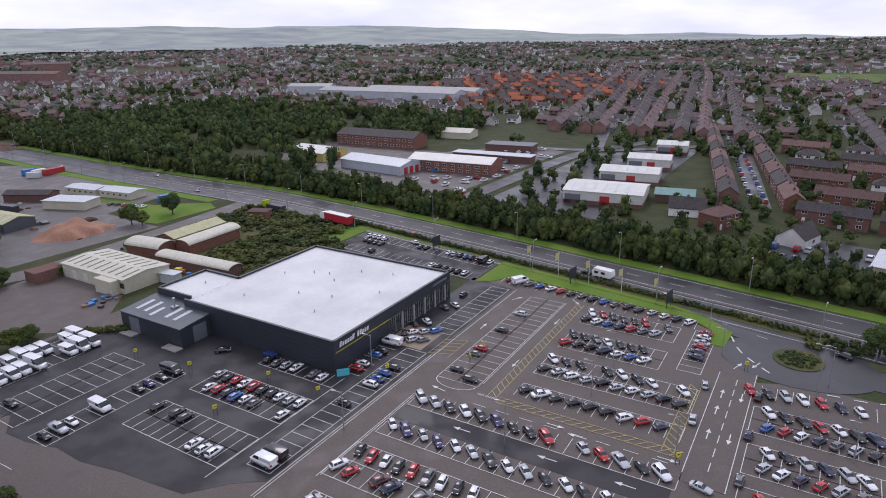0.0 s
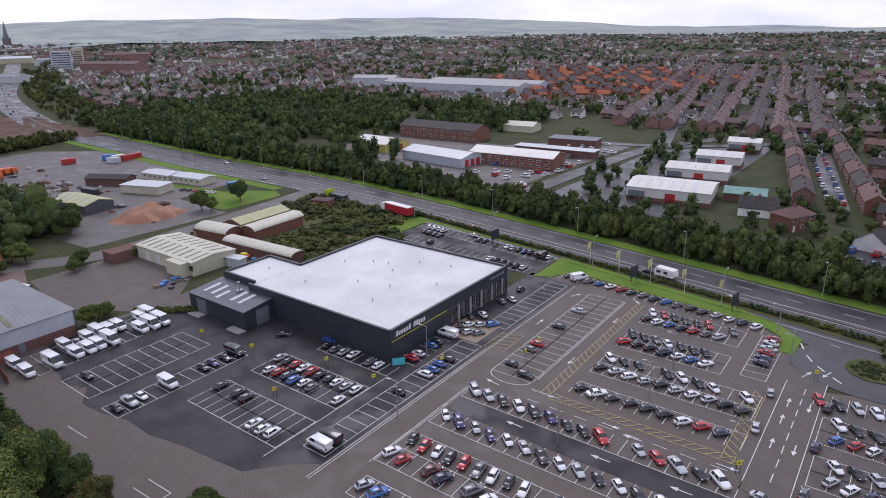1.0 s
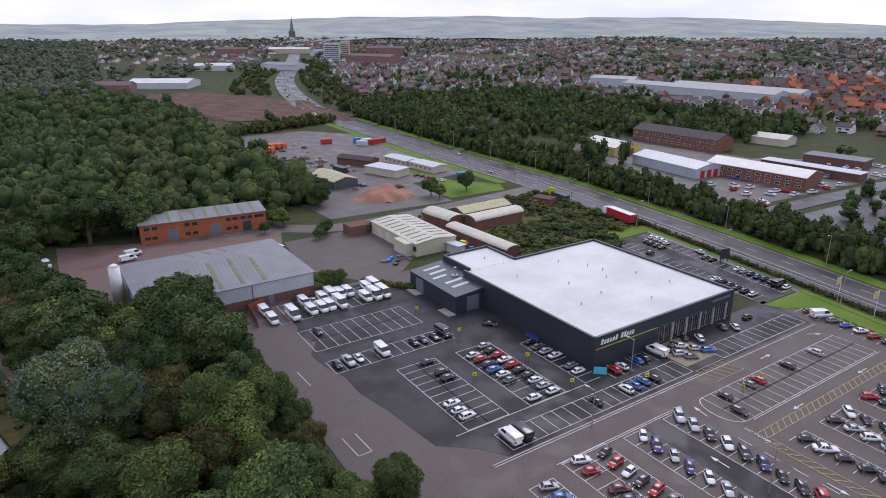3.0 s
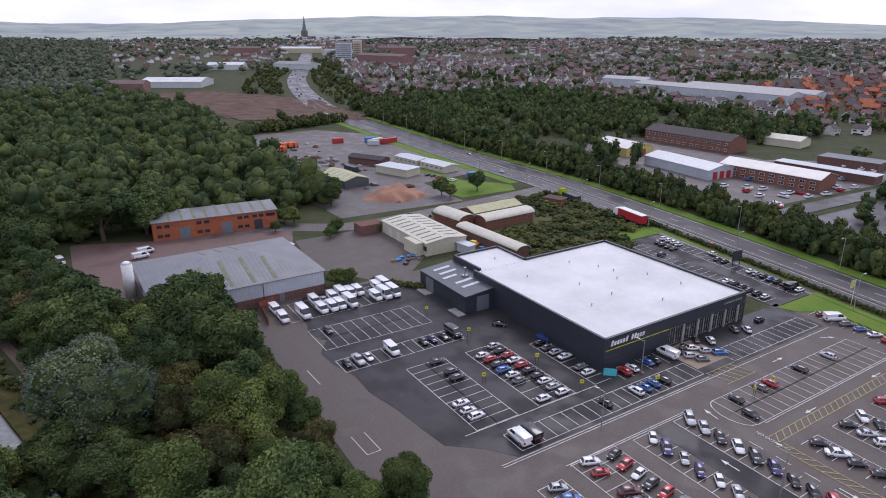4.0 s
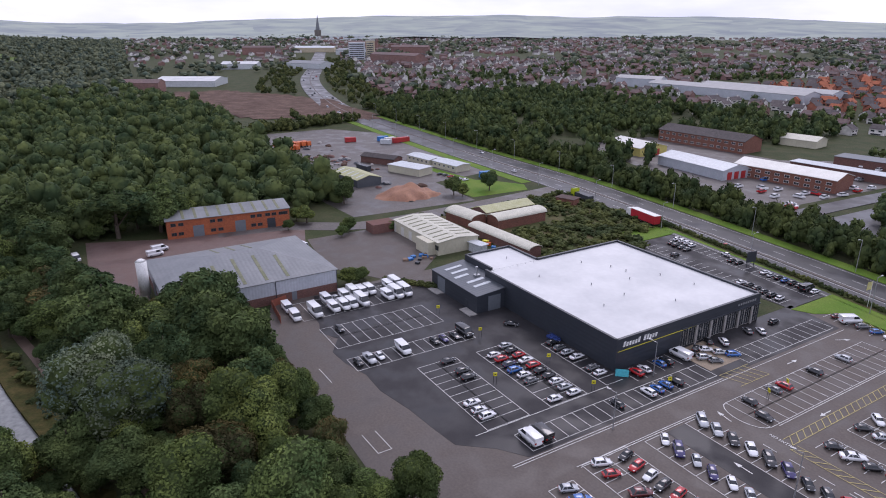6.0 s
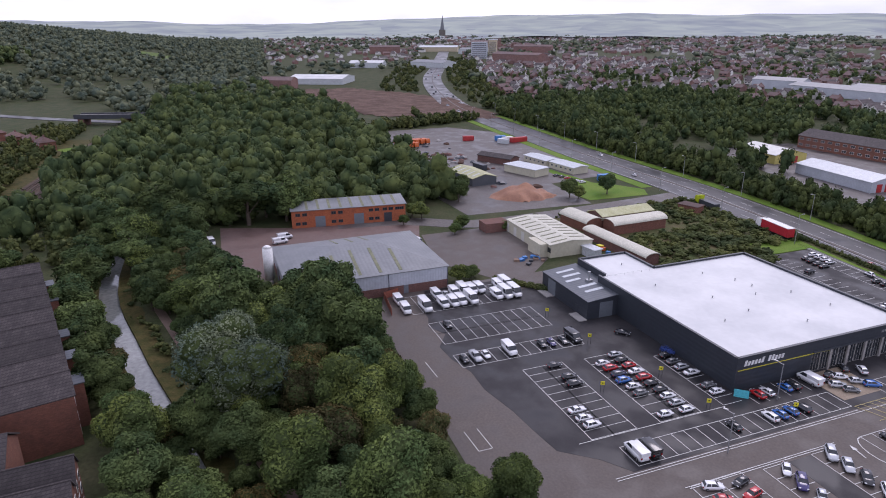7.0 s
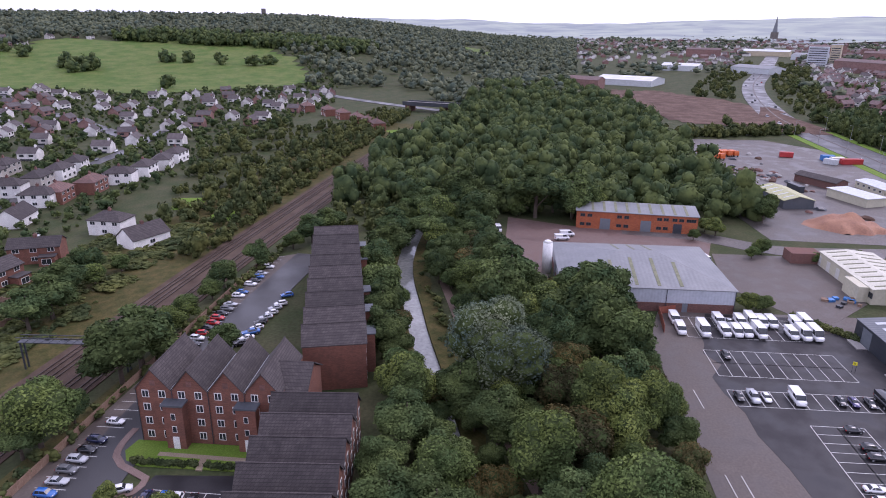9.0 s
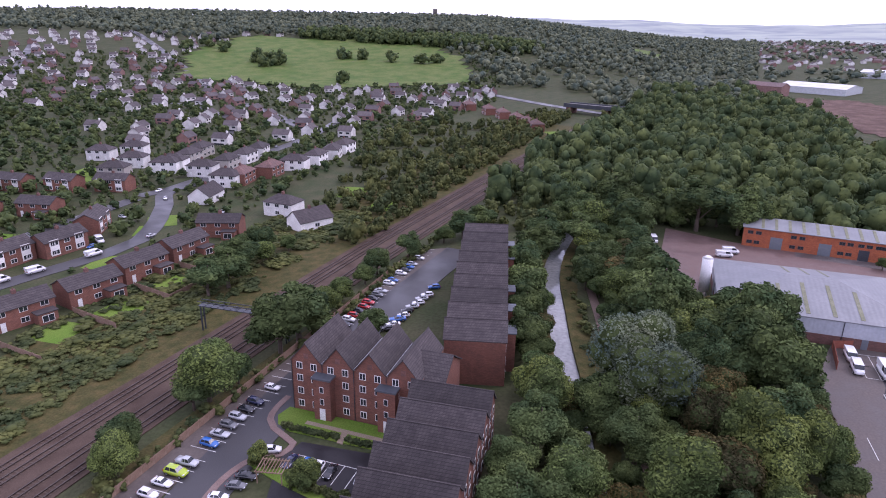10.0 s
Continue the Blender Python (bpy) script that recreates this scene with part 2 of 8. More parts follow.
def build_ground():
    xs, ys = axis_steps(-430, 170, 3.0, 3800), axis_steps(-66, 84, 3.0, 3800)
    verts = [(x, y, land(x, y)) for y in ys for x in xs]
    w = len(xs)
    faces = [(j * w + i, j * w + i + 1, (j + 1) * w + i + 1, (j + 1) * w + i) for j in range(len(ys) - 1) for i in range(w - 1)]
    me = bpy.data.meshes.new("ground")
    me.from_pydata(verts, [], faces)
    me.materials.append(M_ground)
    for f in me.polygons:
        f.use_smooth = True
    tagged(new("ground", me), "rough green valley floor rising to distant hills", "ground", "", "structure")


build_ground()


def sheet(name, pts, z, material, label="", category="", thick=0.5):
    bm = bmesh.new()
    prism(bm, pts, z - thick, z)
    fixn(bm)
    return setting(name, bm, material, label, category)


def ribbon(name, pts, width, lift, material, label="", category="", step=8.0, smooth_line=True, off=0.0, skirt=0.4):
    """A road or path that follows the land along a centre line."""
    line = spline(pts, step) if smooth_line else pts
    bm = bmesh.new()
    prev = None
    for i, (x, y) in enumerate(line):
        a, b = line[max(i - 1, 0)], line[min(i + 1, len(line) - 1)]
        dx, dy = b[0] - a[0], b[1] - a[1]
        k = math.hypot(dx, dy) or 1
        nx, ny = -dy / k, dx / k
        row = [bm.verts.new((x + nx * (off + s * width / 2), y + ny * (off + s * width / 2), land(x, y) + h + 0.0006 * max(0.0, math.hypot(x, y) - 300))) for s, h in ((1, lift - skirt), (1, lift), (-1, lift), (-1, lift - skirt))]
        if prev:
            for j in range(3):
                bm.faces.new((prev[j], row[j], row[j + 1], prev[j + 1]))
        prev = row
    fixn(bm)
    return setting(name, bm, material, label, category)


def dashes(bm, pts, width, z, dash, gap, off=0.0, smooth_line=True):
    line = spline(pts, 2.0) if smooth_line else pts
    run = 0.0
    for (x0, y0), (x1, y1) in zip(line, line[1:]):
        k = math.hypot(x1 - x0, y1 - y0) or 1
        ux, uy = (x1 - x0) / k, (y1 - y0) / k
        if run % (dash + gap) < dash:
            q = [(x0 - uy * (off + s), y0 + ux * (off + s)) for s in (width / 2, -width / 2)] + [(x1 - uy * (off + s), y1 + ux * (off + s)) for s in (-width / 2, width / 2)]
            bm.faces.new([bm.verts.new((a, b, land(a, b) + z)) for a, b in q])
        run += k


def line(bm, x0, y0, x1, y1, z, w=0.11):
    k = math.hypot(x1 - x0, y1 - y0) or 1
    ux, uy = (x1 - x0) / k * w / 2, (y1 - y0) / k * w / 2
    bm.faces.new([bm.verts.new((a, b, z)) for a, b in ((x0 - uy, y0 + ux), (x0 + uy, y0 - ux), (x1 + uy, y1 - ux), (x1 - uy, y1 + ux))])


def far_hills():
    """The ring of hazy hills on the horizon."""
    m = bpy.data.materials.new("hazy_far_hills")
    m.use_nodes = True
    n, l = m.node_tree.nodes, m.node_tree.links
    p = n["Principled BSDF"]
    geo = n.new("ShaderNodeNewGeometry")
    vor, noi, ramp = n.new("ShaderNodeTexVoronoi"), n.new("ShaderNodeTexNoise"), n.new("ShaderNodeValToRGB")
    vor.inputs["Scale"].default_value, noi.inputs["Scale"].default_value, noi.inputs["Detail"].default_value = 0.006, 0.007, 8
    l.new(geo.outputs["Position"], vor.inputs["Vector"])
    l.new(geo.outputs["Position"], noi.inputs["Vector"])
    mx = n.new("ShaderNodeMath")
    mx.operation = "MULTIPLY_ADD"
    mx.inputs[1].default_value = 0.35
    sep = n.new("ShaderNodeSeparateColor")
    l.new(vor.outputs["Color"], sep.inputs[0])
    l.new(sep.outputs[0], mx.inputs[0])
    l.new(noi.outputs[0], mx.inputs[2])
    e = ramp.color_ramp.elements
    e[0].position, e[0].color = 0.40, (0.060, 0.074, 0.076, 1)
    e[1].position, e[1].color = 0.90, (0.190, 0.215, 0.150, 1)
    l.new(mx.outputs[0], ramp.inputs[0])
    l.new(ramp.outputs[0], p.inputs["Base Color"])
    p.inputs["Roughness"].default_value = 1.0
    # a faint bluish glow on the hills stands in for haze in the air
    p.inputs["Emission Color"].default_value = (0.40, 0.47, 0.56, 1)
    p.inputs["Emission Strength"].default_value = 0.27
    rs = (2250, 2450, 2650, 2850, 3050, 3250, 3450, 3600, 3750, 3850)
    verts, faces = [], []
    N = 220
    for r in rs:
        for i in range(N):
            a = radians(-60 + 260 * i / (N - 1))
            f = (r - 2250) / 1600
            crest = np.interp(math.degrees(a), (-5, 12, 22, 30, 37, 45, 58, 64, 72, 80, 90, 100, 140), (14, 34, 50, 76, 100, 96, 104, 110, 84, 68, 70, 84, 80))
            crest += 10 * noise.noise(Vector((9 * math.cos(a), 9 * math.sin(a), 1.7))) + 5 * noise.noise(Vector((30 * math.cos(a), 30 * math.sin(a), 2.0)))
            z = 18 + (crest - 18) * smoothstep(0.0, 0.90, f) ** 0.8 + 8 * noise.noise(Vector((r / 300, 14 * math.cos(a), 14 * math.sin(a))))
            verts.append((-math.sin(a) * r, math.cos(a) * r, z if f < 0.97 else 0))
    for j in range(len(rs) - 1):
        for i in range(N - 1):
            faces.append((j * N + i, j * N + i + 1, (j + 1) * N + i + 1, (j + 1) * N + i))
    me = bpy.data.meshes.new("backdrop")
    me.from_pydata(verts, [], faces)
    me.materials.append(m)
    for f in me.polygons:
        f.use_smooth = True
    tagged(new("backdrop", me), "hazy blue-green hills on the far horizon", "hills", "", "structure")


far_hills()

# ---- the lots, roads and fields ----
Z1, Z2, Z3, ZL = 0.05, 0.08, 0.11, 0.125
sheet("car_park", [(-126, 33), (10, 30), (30, 60), (30, 122), (2, 122), (-8, 118), (-13, 136), (-22, 141.5), (-70, 146), (-76, 141), (-76, 84), (-140, 84), (-140, 38)], Z1, M_old_tar, "worn grey asphalt of the sales car park", "car park")
sheet("car_park_new", [(-128.0, 44.0), (-123.5, 43.6), (-119.5, 42.2), (-115.0, 44.4), (-110.0, 41.2), (-104.5, 41.6), (-98.5, 43.2), (-92.0, 43.0), (-84.0, 44.6), (-78.0, 45.2), (-71.8, 46.0), (-67.6, 51.0), (-63.4, 54.0), (-63.4, 139), (-76, 141.5), (-76, 126), (-110, 84.5), (-110, 76), (-131, 76), (-131, 66.5), (-138.5, 66.5), (-138.5, 48.0), (-133.0, 46.0)], Z2, M_new_tar, "fresh black asphalt, wet in patches", "car park")
sheet("car_park_lane", [(-57, 76.8), (-57, 81.3), (-12, 81.3), (-12, 76.8)], Z2, M_new_tar, "resurfaced black asphalt lane between parked rows", "car park")
sheet("car_park_north", [(-127, 143), (-127, 162), (-75, 155.5), (-75, 139.5), (-117, 139.5)], Z2, M_new_tar, "fresh black asphalt behind the showroom", "car park")
sheet("verge", [(-137, 146), (-127.5, 146), (-127.5, 163), (-74.6, 156.2), (-74.6, 139.2), (-70.4, 141.5), (-67, 147.5), (-21, 142), (-16, 138), (-15, 131), (-12.5, 131), (-12, 139), (-18, 144.5), (-30, 149.5), (-70, 158.5), (-128, 167.5), (-137, 166)], 0.16, M_grass, "mown grass verge beside the slip road", "grass")
ROAD_N = [(-1700, 640), (-1450, 560), (-1250, 480), (-1050, 398), (-870, 325), (-745, 272), (-640, 236), (-540, 209), (-450, 192), (-300, 182), (-236, 180), (-190, 179), (-104, 168.5), (-14, 153.5), (60, 141), (200, 117), (420, 80), (900, 0)]
ribbon("road", ROAD_N, 21, 0.14, M_road, "dual carriageway of dark damp asphalt", "road")
SLIP = [(-200, 170), (-150, 164.5), (-104, 156.5), (-60, 148.8), (-36, 143.8), (-20, 139.5), (-10, 135.5), (-3, 133)]
ribbon("slip_road", [(x, y + 5.5) for x, y in SLIP], 7.5, 0.10, M_road, "slip road of grey asphalt with a dashed line", "road", 4.0)
sheet("roundabout", [(0.9 + 14 * math.cos(a * math.pi / 16), 131 + 10.5 * math.sin(a * math.pi / 16)) for a in range(32)], 0.12, M_road, "asphalt of the mini roundabout", "road")
sheet("roundabout_island", [(0.9 + 4.6 * math.cos(a * math.pi / 16), 132.3 + 4.6 * math.sin(a * math.pi / 16)) for a in range(32)], 0.26, M_scrub, "scrubby round traffic island with a kerb", "traffic island")
sheet("entrance_road", [(-11.5, 84), (-5.2, 84), (-5.2, 122), (-3, 128), (-10, 134), (-11.5, 122)], 0.10, M_old_tar, "worn entrance road with painted arrows", "road")
ribbon("side_road", [(8, 131), (24, 128), (44, 118), (80, 96)], 8, 0.13, M_road, "road leaving the roundabout", "road", 4.0)
ribbon("median_hedge_bank", [(-150, 170), (-104, 162.8), (-60, 155.6), (-14, 147.6), (6, 143.8)], 3.4, 0.2, M_scrub, "grassy strip under a low hedge", "verge", 6.0)
ribbon("verge_far", [(-420, 202.5), (-300, 195.5), (-190, 192.5), (-104, 182), (-14, 167.2), (60, 154.5), (200, 131)], 4.5, 0.12, M_grass, "mown verge on the far side of the dual carriageway", "verge", 8.0)
ribbon("verge_near", [(-430, 176), (-300, 168.5), (-236, 166.5), (-206, 166)], 5, 0.12, M_grass, "mown verge beside the dual carriageway", "verge", 8.0)
bm = bmesh.new()
for off in (-9.6, 9.6, -1.1, 1.1):
    dashes(bm, ROAD_N[3:16], 0.16, 0.16, 9999, 1, off)
for off in (-5.3, 5.3):
    dashes(bm, ROAD_N[3:16], 0.16, 0.16, 4, 8, off)
dashes(bm, [(x, y + 5.5) for x, y in SLIP[1:]], 0.14, 0.13, 4, 5, 0)
for off in (-3.3, 3.3):
    dashes(bm, [(x, y + 5.5) for x, y in SLIP[:6]], 0.12, 0.13, 9999, 1, off)
dashes(bm, [(-12, 137), (-9, 130), (-2, 122.5)], 0.3, 0.13, 2, 2)
dashes(bm, [(6, 120.5), (14, 121.5), (20, 125)], 0.3, 0.13, 2, 2)
for k in range(8):
    line(bm, -8.3, 88 + 4 * k, -8.3, 90.4 + 4 * k, 0.13, 0.14)
setting("road_markings", bm, M_paint, "white lane lines and dashes on asphalt", "road marking")
# central reserve kerb of the dual carriageway
ribbon("reservation", ROAD_N[3:16], 1.0, 0.24, M_old_tar, "concrete central reservation of the dual carriageway", "kerb", 8.0)
# yards and works
sheet("yard_red", [(-212, 4), (-156, 2), (-156, 14), (-171, 14), (-171, 58), (-195, 66), (-200, 62), (-204, 24)], 0.058, M_redyard, "reddish paved yard between two works units", "yard")
sheet("yard_cream", [(-181, 62), (-156, 58), (-138, 68.5), (-137, 76), (-148, 88), (-181, 92)], 0.064, M_old_tar, "cracked grey concrete yard with puddles", "yard")
ribbon("access_road", [(-201, 40), (-197, 62), (-186, 82), (-186, 110), (-189, 146), (-192, 172)], 8.5, 0.09, M_yard, "worn concrete access road", "road", 6.0)
sheet("depot_yard", [(-196, 84), (-193.5, 132), (-226, 134), (-232, 168), (-352, 172), (-384, 150), (-384, 100), (-290, 88), (-228, 82)], Z1, M_yard, "muddy pale concrete of the road depot", "yard")
sheet("depot_grass", [(-251, 144), (-250, 147.5), (-221, 150.5), (-217, 155.5), (-204, 163), (-196.5, 159), (-197.5, 134), (-204, 133), (-219, 140.5), (-232, 143.5)], Z2, M_grass, "strip of grass in the depot", "grass")
sheet("scrubland", [(-181, 100), (-184, 160), (-178, 169), (-137, 164), (-128, 142), (-120, 101), (-138, 100), (-148, 108)], 0.06, M_scrub, "overgrown scrubland beside the works", "scrub")


def drape(name, x0, x1, y0, y1, inside, lift, material, step, label, category):
    """A sheet that follows the land inside an outline."""
    bm = bmesh.new()
    nx, ny = int((x1 - x0) / step), int((y1 - y0) / step)
    vs = {}
    for i in range(nx):
        for j in range(ny):
            if inside(x0 + (i + 0.5) * step, y0 + (j + 0.5) * step):
                q = []
                for a, b in ((i, j), (i + 1, j), (i + 1, j + 1), (i, j + 1)):
                    if (a, b) not in vs:
                        x, y = x0 + a * step, y0 + b * step
                        vs[a, b] = bm.verts.new((x, y, land(x, y) + lift))
                    q.append(vs[a, b])
                bm.faces.new(q)
    return setting(name, bm, material, label, category, True)


def blob(cx, cy, rx, ry, turn=0.0, wob=0.25, seed=0):
    c, s = math.cos(radians(turn)), math.sin(radians(turn))

    def inside(x, y):
        u, v = (x - cx) * c + (y - cy) * s, -(x - cx) * s + (y - cy) * c
        a = math.atan2(v / ry, u / rx)
        return math.hypot(u / rx, v / ry) < 1 + wob * noise.noise(Vector((2 * math.cos(a), 2 * math.sin(a), seed)))
    return inside


drape("soil_field", -720, -395, 80, 260, blob(-545, 150, 135, 52, 14, 0.25, 3), 0.35, M_soil, 6, "bare brown earth of a cleared building site", "bare earth")
drape("golf_course", -1150, -480, -760, -130, blob(-745, -405, 200, 168, 28, 0.3, 1), 0.7, M_golf, 12, "mown golf fairways on a hillside", "golf course")
drape("hill_field", -1320, -1050, -130, 40, blob(-1180, -45, 90, 26, 10, 0.2, 5), 0.8, M_golf, 10, "bright green field on the wooded hill", "field")
drape("sports_field", -60, 260, 760, 1000, blob(80, 880, 170, 70, -10, 0.15, 9), 0.9, M_golf, 12, "bright green playing field beyond the houses", "field")
M_bank = mat("rough_bank_grass", (0.042, 0.048, 0.015), (0.090, 0.073, 0.028), size=3, fine=0.5, bump=0.8, spec=0.08)
# railway: four tracks on ballast
M_ballast = mat("brown_ballast", (0.060, 0.041, 0.031), (0.098, 0.070, 0.054), size=6, fine=0.25, bump=0.8, spec=0.08)
M_rail = mat("worn_rail_steel", (0.045, 0.032, 0.026), (0.075, 0.058, 0.048), rough=0.5, metal=0.3, size=3, fine=0.2, bump=0)
M_sleeper = mat("concrete_sleeper", (0.105, 0.082, 0.066), (0.080, 0.060, 0.050), size=2, fine=0.2, spec=0.08)
RAIL = [(80, -84), (0, -81), (-53, -78.8), (-85, -77), (-159, -72.6), (-215, -67.4), (-271, -62), (-350, -53), (-470, -38)]
ribbon("rail_bed", [(x, y - 1.2) for x, y in RAIL], 14.6, 0.15, M_ballast, "brown stone ballast under railway tracks", "ballast", 6.0)
for off in (6.0, 3.3, -1.2, -4.4):
    track = thing("railway_track", pose(0, 0, 0), "rusty steel rails on concrete sleepers in brown ballast", "railway track", "railway tracks")
    rl = spline(RAIL, 6.0)
    for g in (-0.575, 0.575):
        bm = bmesh.new()
        prev = None
        for i, (x, y) in enumerate(rl):
            a, b = rl[max(i - 1, 0)], rl[min(i + 1, len(rl) - 1)]
            k = math.hypot(b[0] - a[0], b[1] - a[1])
            nx, ny = -(b[1] - a[1]) / k, (b[0] - a[0]) / k
            row = [bm.verts.new((x + nx * (off + g + d), y + ny * (off + g + d), h)) for d, h in ((-0.07, 0.15), (-0.07, 0.36), (0.07, 0.36), (0.07, 0.15))]
            if prev:
                for j in range(3):
                    bm.faces.new((prev[j], row[j], row[j + 1], prev[j + 1]))
            prev = row
        part("rail", fixn(bm), M_rail, track)
    bm = bmesh.new()
    rs = spline(RAIL, 0.9)
    for i, (x, y) in enumerate(rs[:-1]):
        if -230 < x < 20:
            dx, dy = rs[i + 1][0] - x, rs[i + 1][1] - y
            k = math.hypot(dx, dy) or 1
            ux, uy = dx / k, dy / k
            q = [(x + ux * a - uy * (off + b), y + uy * a + ux * (off + b)) for a, b in ((-0.11, -1.0), (0.11, -1.0), (0.11, 1.0), (-0.11, 1.0))]
            bm.faces.new([bm.verts.new((a, b, 0.2)) for a, b in q])
    tagged(part("sleeper_bed", bm, M_sleeper, track), kind="stuff")
sheet("railway_bank", [(60, -92.5), (-54, -87.2), (-105, -84.2), (-159, -81), (-215, -76), (-271, -70.4), (-350, -61.4), (-420, -53), (-420, -80), (-330, -96), (-250, -104), (-190, -108), (-150, -112), (-70, -116), (60, -118)], 0.055, M_bank, "rough brown-green grass bank beside the railway", "bank")
sheet("railway_cess", [(0, -72.4), (-60, -69.6), (-110, -66.6), (-165, -62.6), (-165, -60.4), (-110, -64.2), (-50, -66.2), (0, -68)], 0.06, M_bank, "strip of rough grass between railway and car park", "bank")
# canal water and towpath
M_water = mat("still_canal_water", (0.190, 0.200, 0.190), (0.230, 0.240, 0.230), rough=0.03, size=6, fine=1.2, bump=0.02)
bm = bmesh.new()
prev = None
for i, (x, y) in enumerate(CANAL):
    a, b = CANAL[max(i - 1, 0)], CANAL[min(i + 1, len(CANAL) - 1)]
    k = math.hypot(b[0] - a[0], b[1] - a[1])
    nx, ny = -(b[1] - a[1]) / k, (b[0] - a[0]) / k
    row = [bm.verts.new((x + nx * d, y + ny * d, -0.85)) for d in (-2.4, 2.4)]
    if prev:
        bm.faces.new((prev[0], prev[1], row[1], row[0]))
    prev = row
setting("water", fixn(bm), M_water, "still grey canal water reflecting the sky", "canal")
ribbon("towpath", [(x, y + 9.5) for x, y in CANAL[8:88]], 2.0, 0.1, mat("towpath_earth", (0.16, 0.11, 0.085), (0.11, 0.08, 0.06), size=3, fine=0.2), "earth towpath beside the canal", "path", 6.0)
for side in (-1, 1):
    ribbon("canal_bank", [(x, y + side * 4.5) for x, y in CANAL[4:80]], 4.6, 0.75, M_bank, "grassy earth bank along the canal", "bank", 6.0, True, 0.0, 1.6)
# streets
lift = 0.12
for nm, pts, w in (
    ("mill_drive", [(-40, -52.5), (-60, -55), (-85, -56.5), (-110, -56), (-137, -54), (-168, -51.5)], 8.5),
    ("street_west", [(-60, -156), (-90, -151), (-109.5, -147), (-129.5, -142.4), (-142.6, -142.6), (-160.4, -152), (-176, -163), (-186, -172), (-196, -176.5), (-215, -177)], 6.0),
    ("street_upper", [(-60, -180), (-130, -176), (-160, -177), (-178, -178)], 6.0),
    ("street_long", [(-182, -180), (-215, -172), (-260, -182), (-330, -190), (-430, -215)], 6.0),
    ("street_back", [(-290, -225), (-350, -260), (-400, -330), (-420, -400)], 6.0),
    ("street_hill", [(-330, -190), (-400, -270), (-470, -360), (-600, -500), (-800, -760)], 8.0),
    ("street_avenue", [(-180, -330), (-300, -430), (-460, -590), (-640, -760)], 8.0),
    ("bridge_road", [(-900, -330), (-700, -240), (-600, -170), (-540, -110), (-500, -60), (-475, -20), (-440, 60)], 9.0),
    ("estate_road", [(-120, 205), (-118, 260), (-112, 330), (-90, 380)], 8.0),
    ("estate_road_north", [(-160, 330), (-112, 340), (-80, 360), (-60, 380)], 7.0),
    ("terrace_street", [(-18, 250), (-30, 320), (-45, 400), (-62, 470)], 7.0),
    ("terrace_street_west", [(-80, 400), (-100, 520), (-125, 670), (-150, 820)], 7.0),
    ("terrace_street_far", [(-110, 345), (-150, 520), (-215, 880)], 7.0),
    ("terrace_street_east", [(20, 330), (10, 450), (0, 560)], 7.0),
):
    lift += 0.011
    ribbon(nm, pts, w, lift, M_road, "grey asphalt side street", "road", 10.0)
sheet("estate_yard", [(-210, 232), (-128, 216), (-122, 330), (-150, 340), (-180, 300), (-260, 300), (-262, 250)], Z1, M_yard, "grey yards of the industrial estate", "yard")
sheet("estate_yard_east", [(-112, 215), (-62, 210), (-60, 370), (-108, 330)], Z1, M_road, "asphalt forecourts of the small units", "yard")
sheet("car_park_far", [(-14, 192), (26, 185), (30, 215), (-10, 222)], Z1, M_road, "asphalt car park beside the trunk road", "car park")
sheet("mill_lot", [(-73.4, -47.6), (-74.6, -33.2), (-58, -31.5), (-60.5, -45.5), (-68.6, -48.6)], 0.14, M_new_tar, "dark asphalt court of the apartments", "car park")
M_tan = mat("tan_paving", (0.22, 0.17, 0.12), (0.26, 0.21, 0.15), size=3, fine=0.2)
M_setts = mat("pinkish_brick_paving", (0.150, 0.100, 0.085), (0.190, 0.135, 0.115), size=2, fine=0.2)
sheet("mill_lawn", [(-81.2, -54.4), (-78.4, -55.0), (-76.2, -53.6), (-75.2, -51.0), (-75.4, -33.4), (-81.2, -33.4)], 0.17, M_grass, "lawn in front of the apartments", "lawn")
sheet("mill_path", [(-78.6, -49.6), (-77.7, -49.6), (-77.4, -33.6), (-78.3, -33.6)], 0.185, M_tan, "tan footpath across the lawn", "path")
sheet("mill_path_gate", [(-77.6, -42.8), (-75.0, -42.4), (-75.0, -41.4), (-77.6, -41.8)], 0.185, M_tan, "tan footpath through the hedge", "path")
ribbon("paved_margin", [(-84.0, -56.4), (-80.0, -56.4), (-77.0, -55.6), (-75.0, -53.6), (-73.8, -51.0), (-72.6, -48.6), (-69.6, -48.9), (-67.4, -52.2), (-62, -53.6), (-55, -53.0)], 1.1, 0.19, M_setts, "pinkish brick-paved margin of the drive", "paving", 1.5)
sheet("planted_bed", [(-68.6, -52.0), (-66.0, -52.4), (-63.6, -44.6), (-61.4, -34.4), (-64.6, -34.2), (-66.0, -45.0)], 0.18, M_grass, "planted bed between the parking bays", "lawn")
sheet("mill_bays", [(-50, -66), (-165, -60), (-168, -55.5), (-85, -60.2), (-50, -59)], 0.13, M_old_tar, "parking bays along the railway fence", "car park")

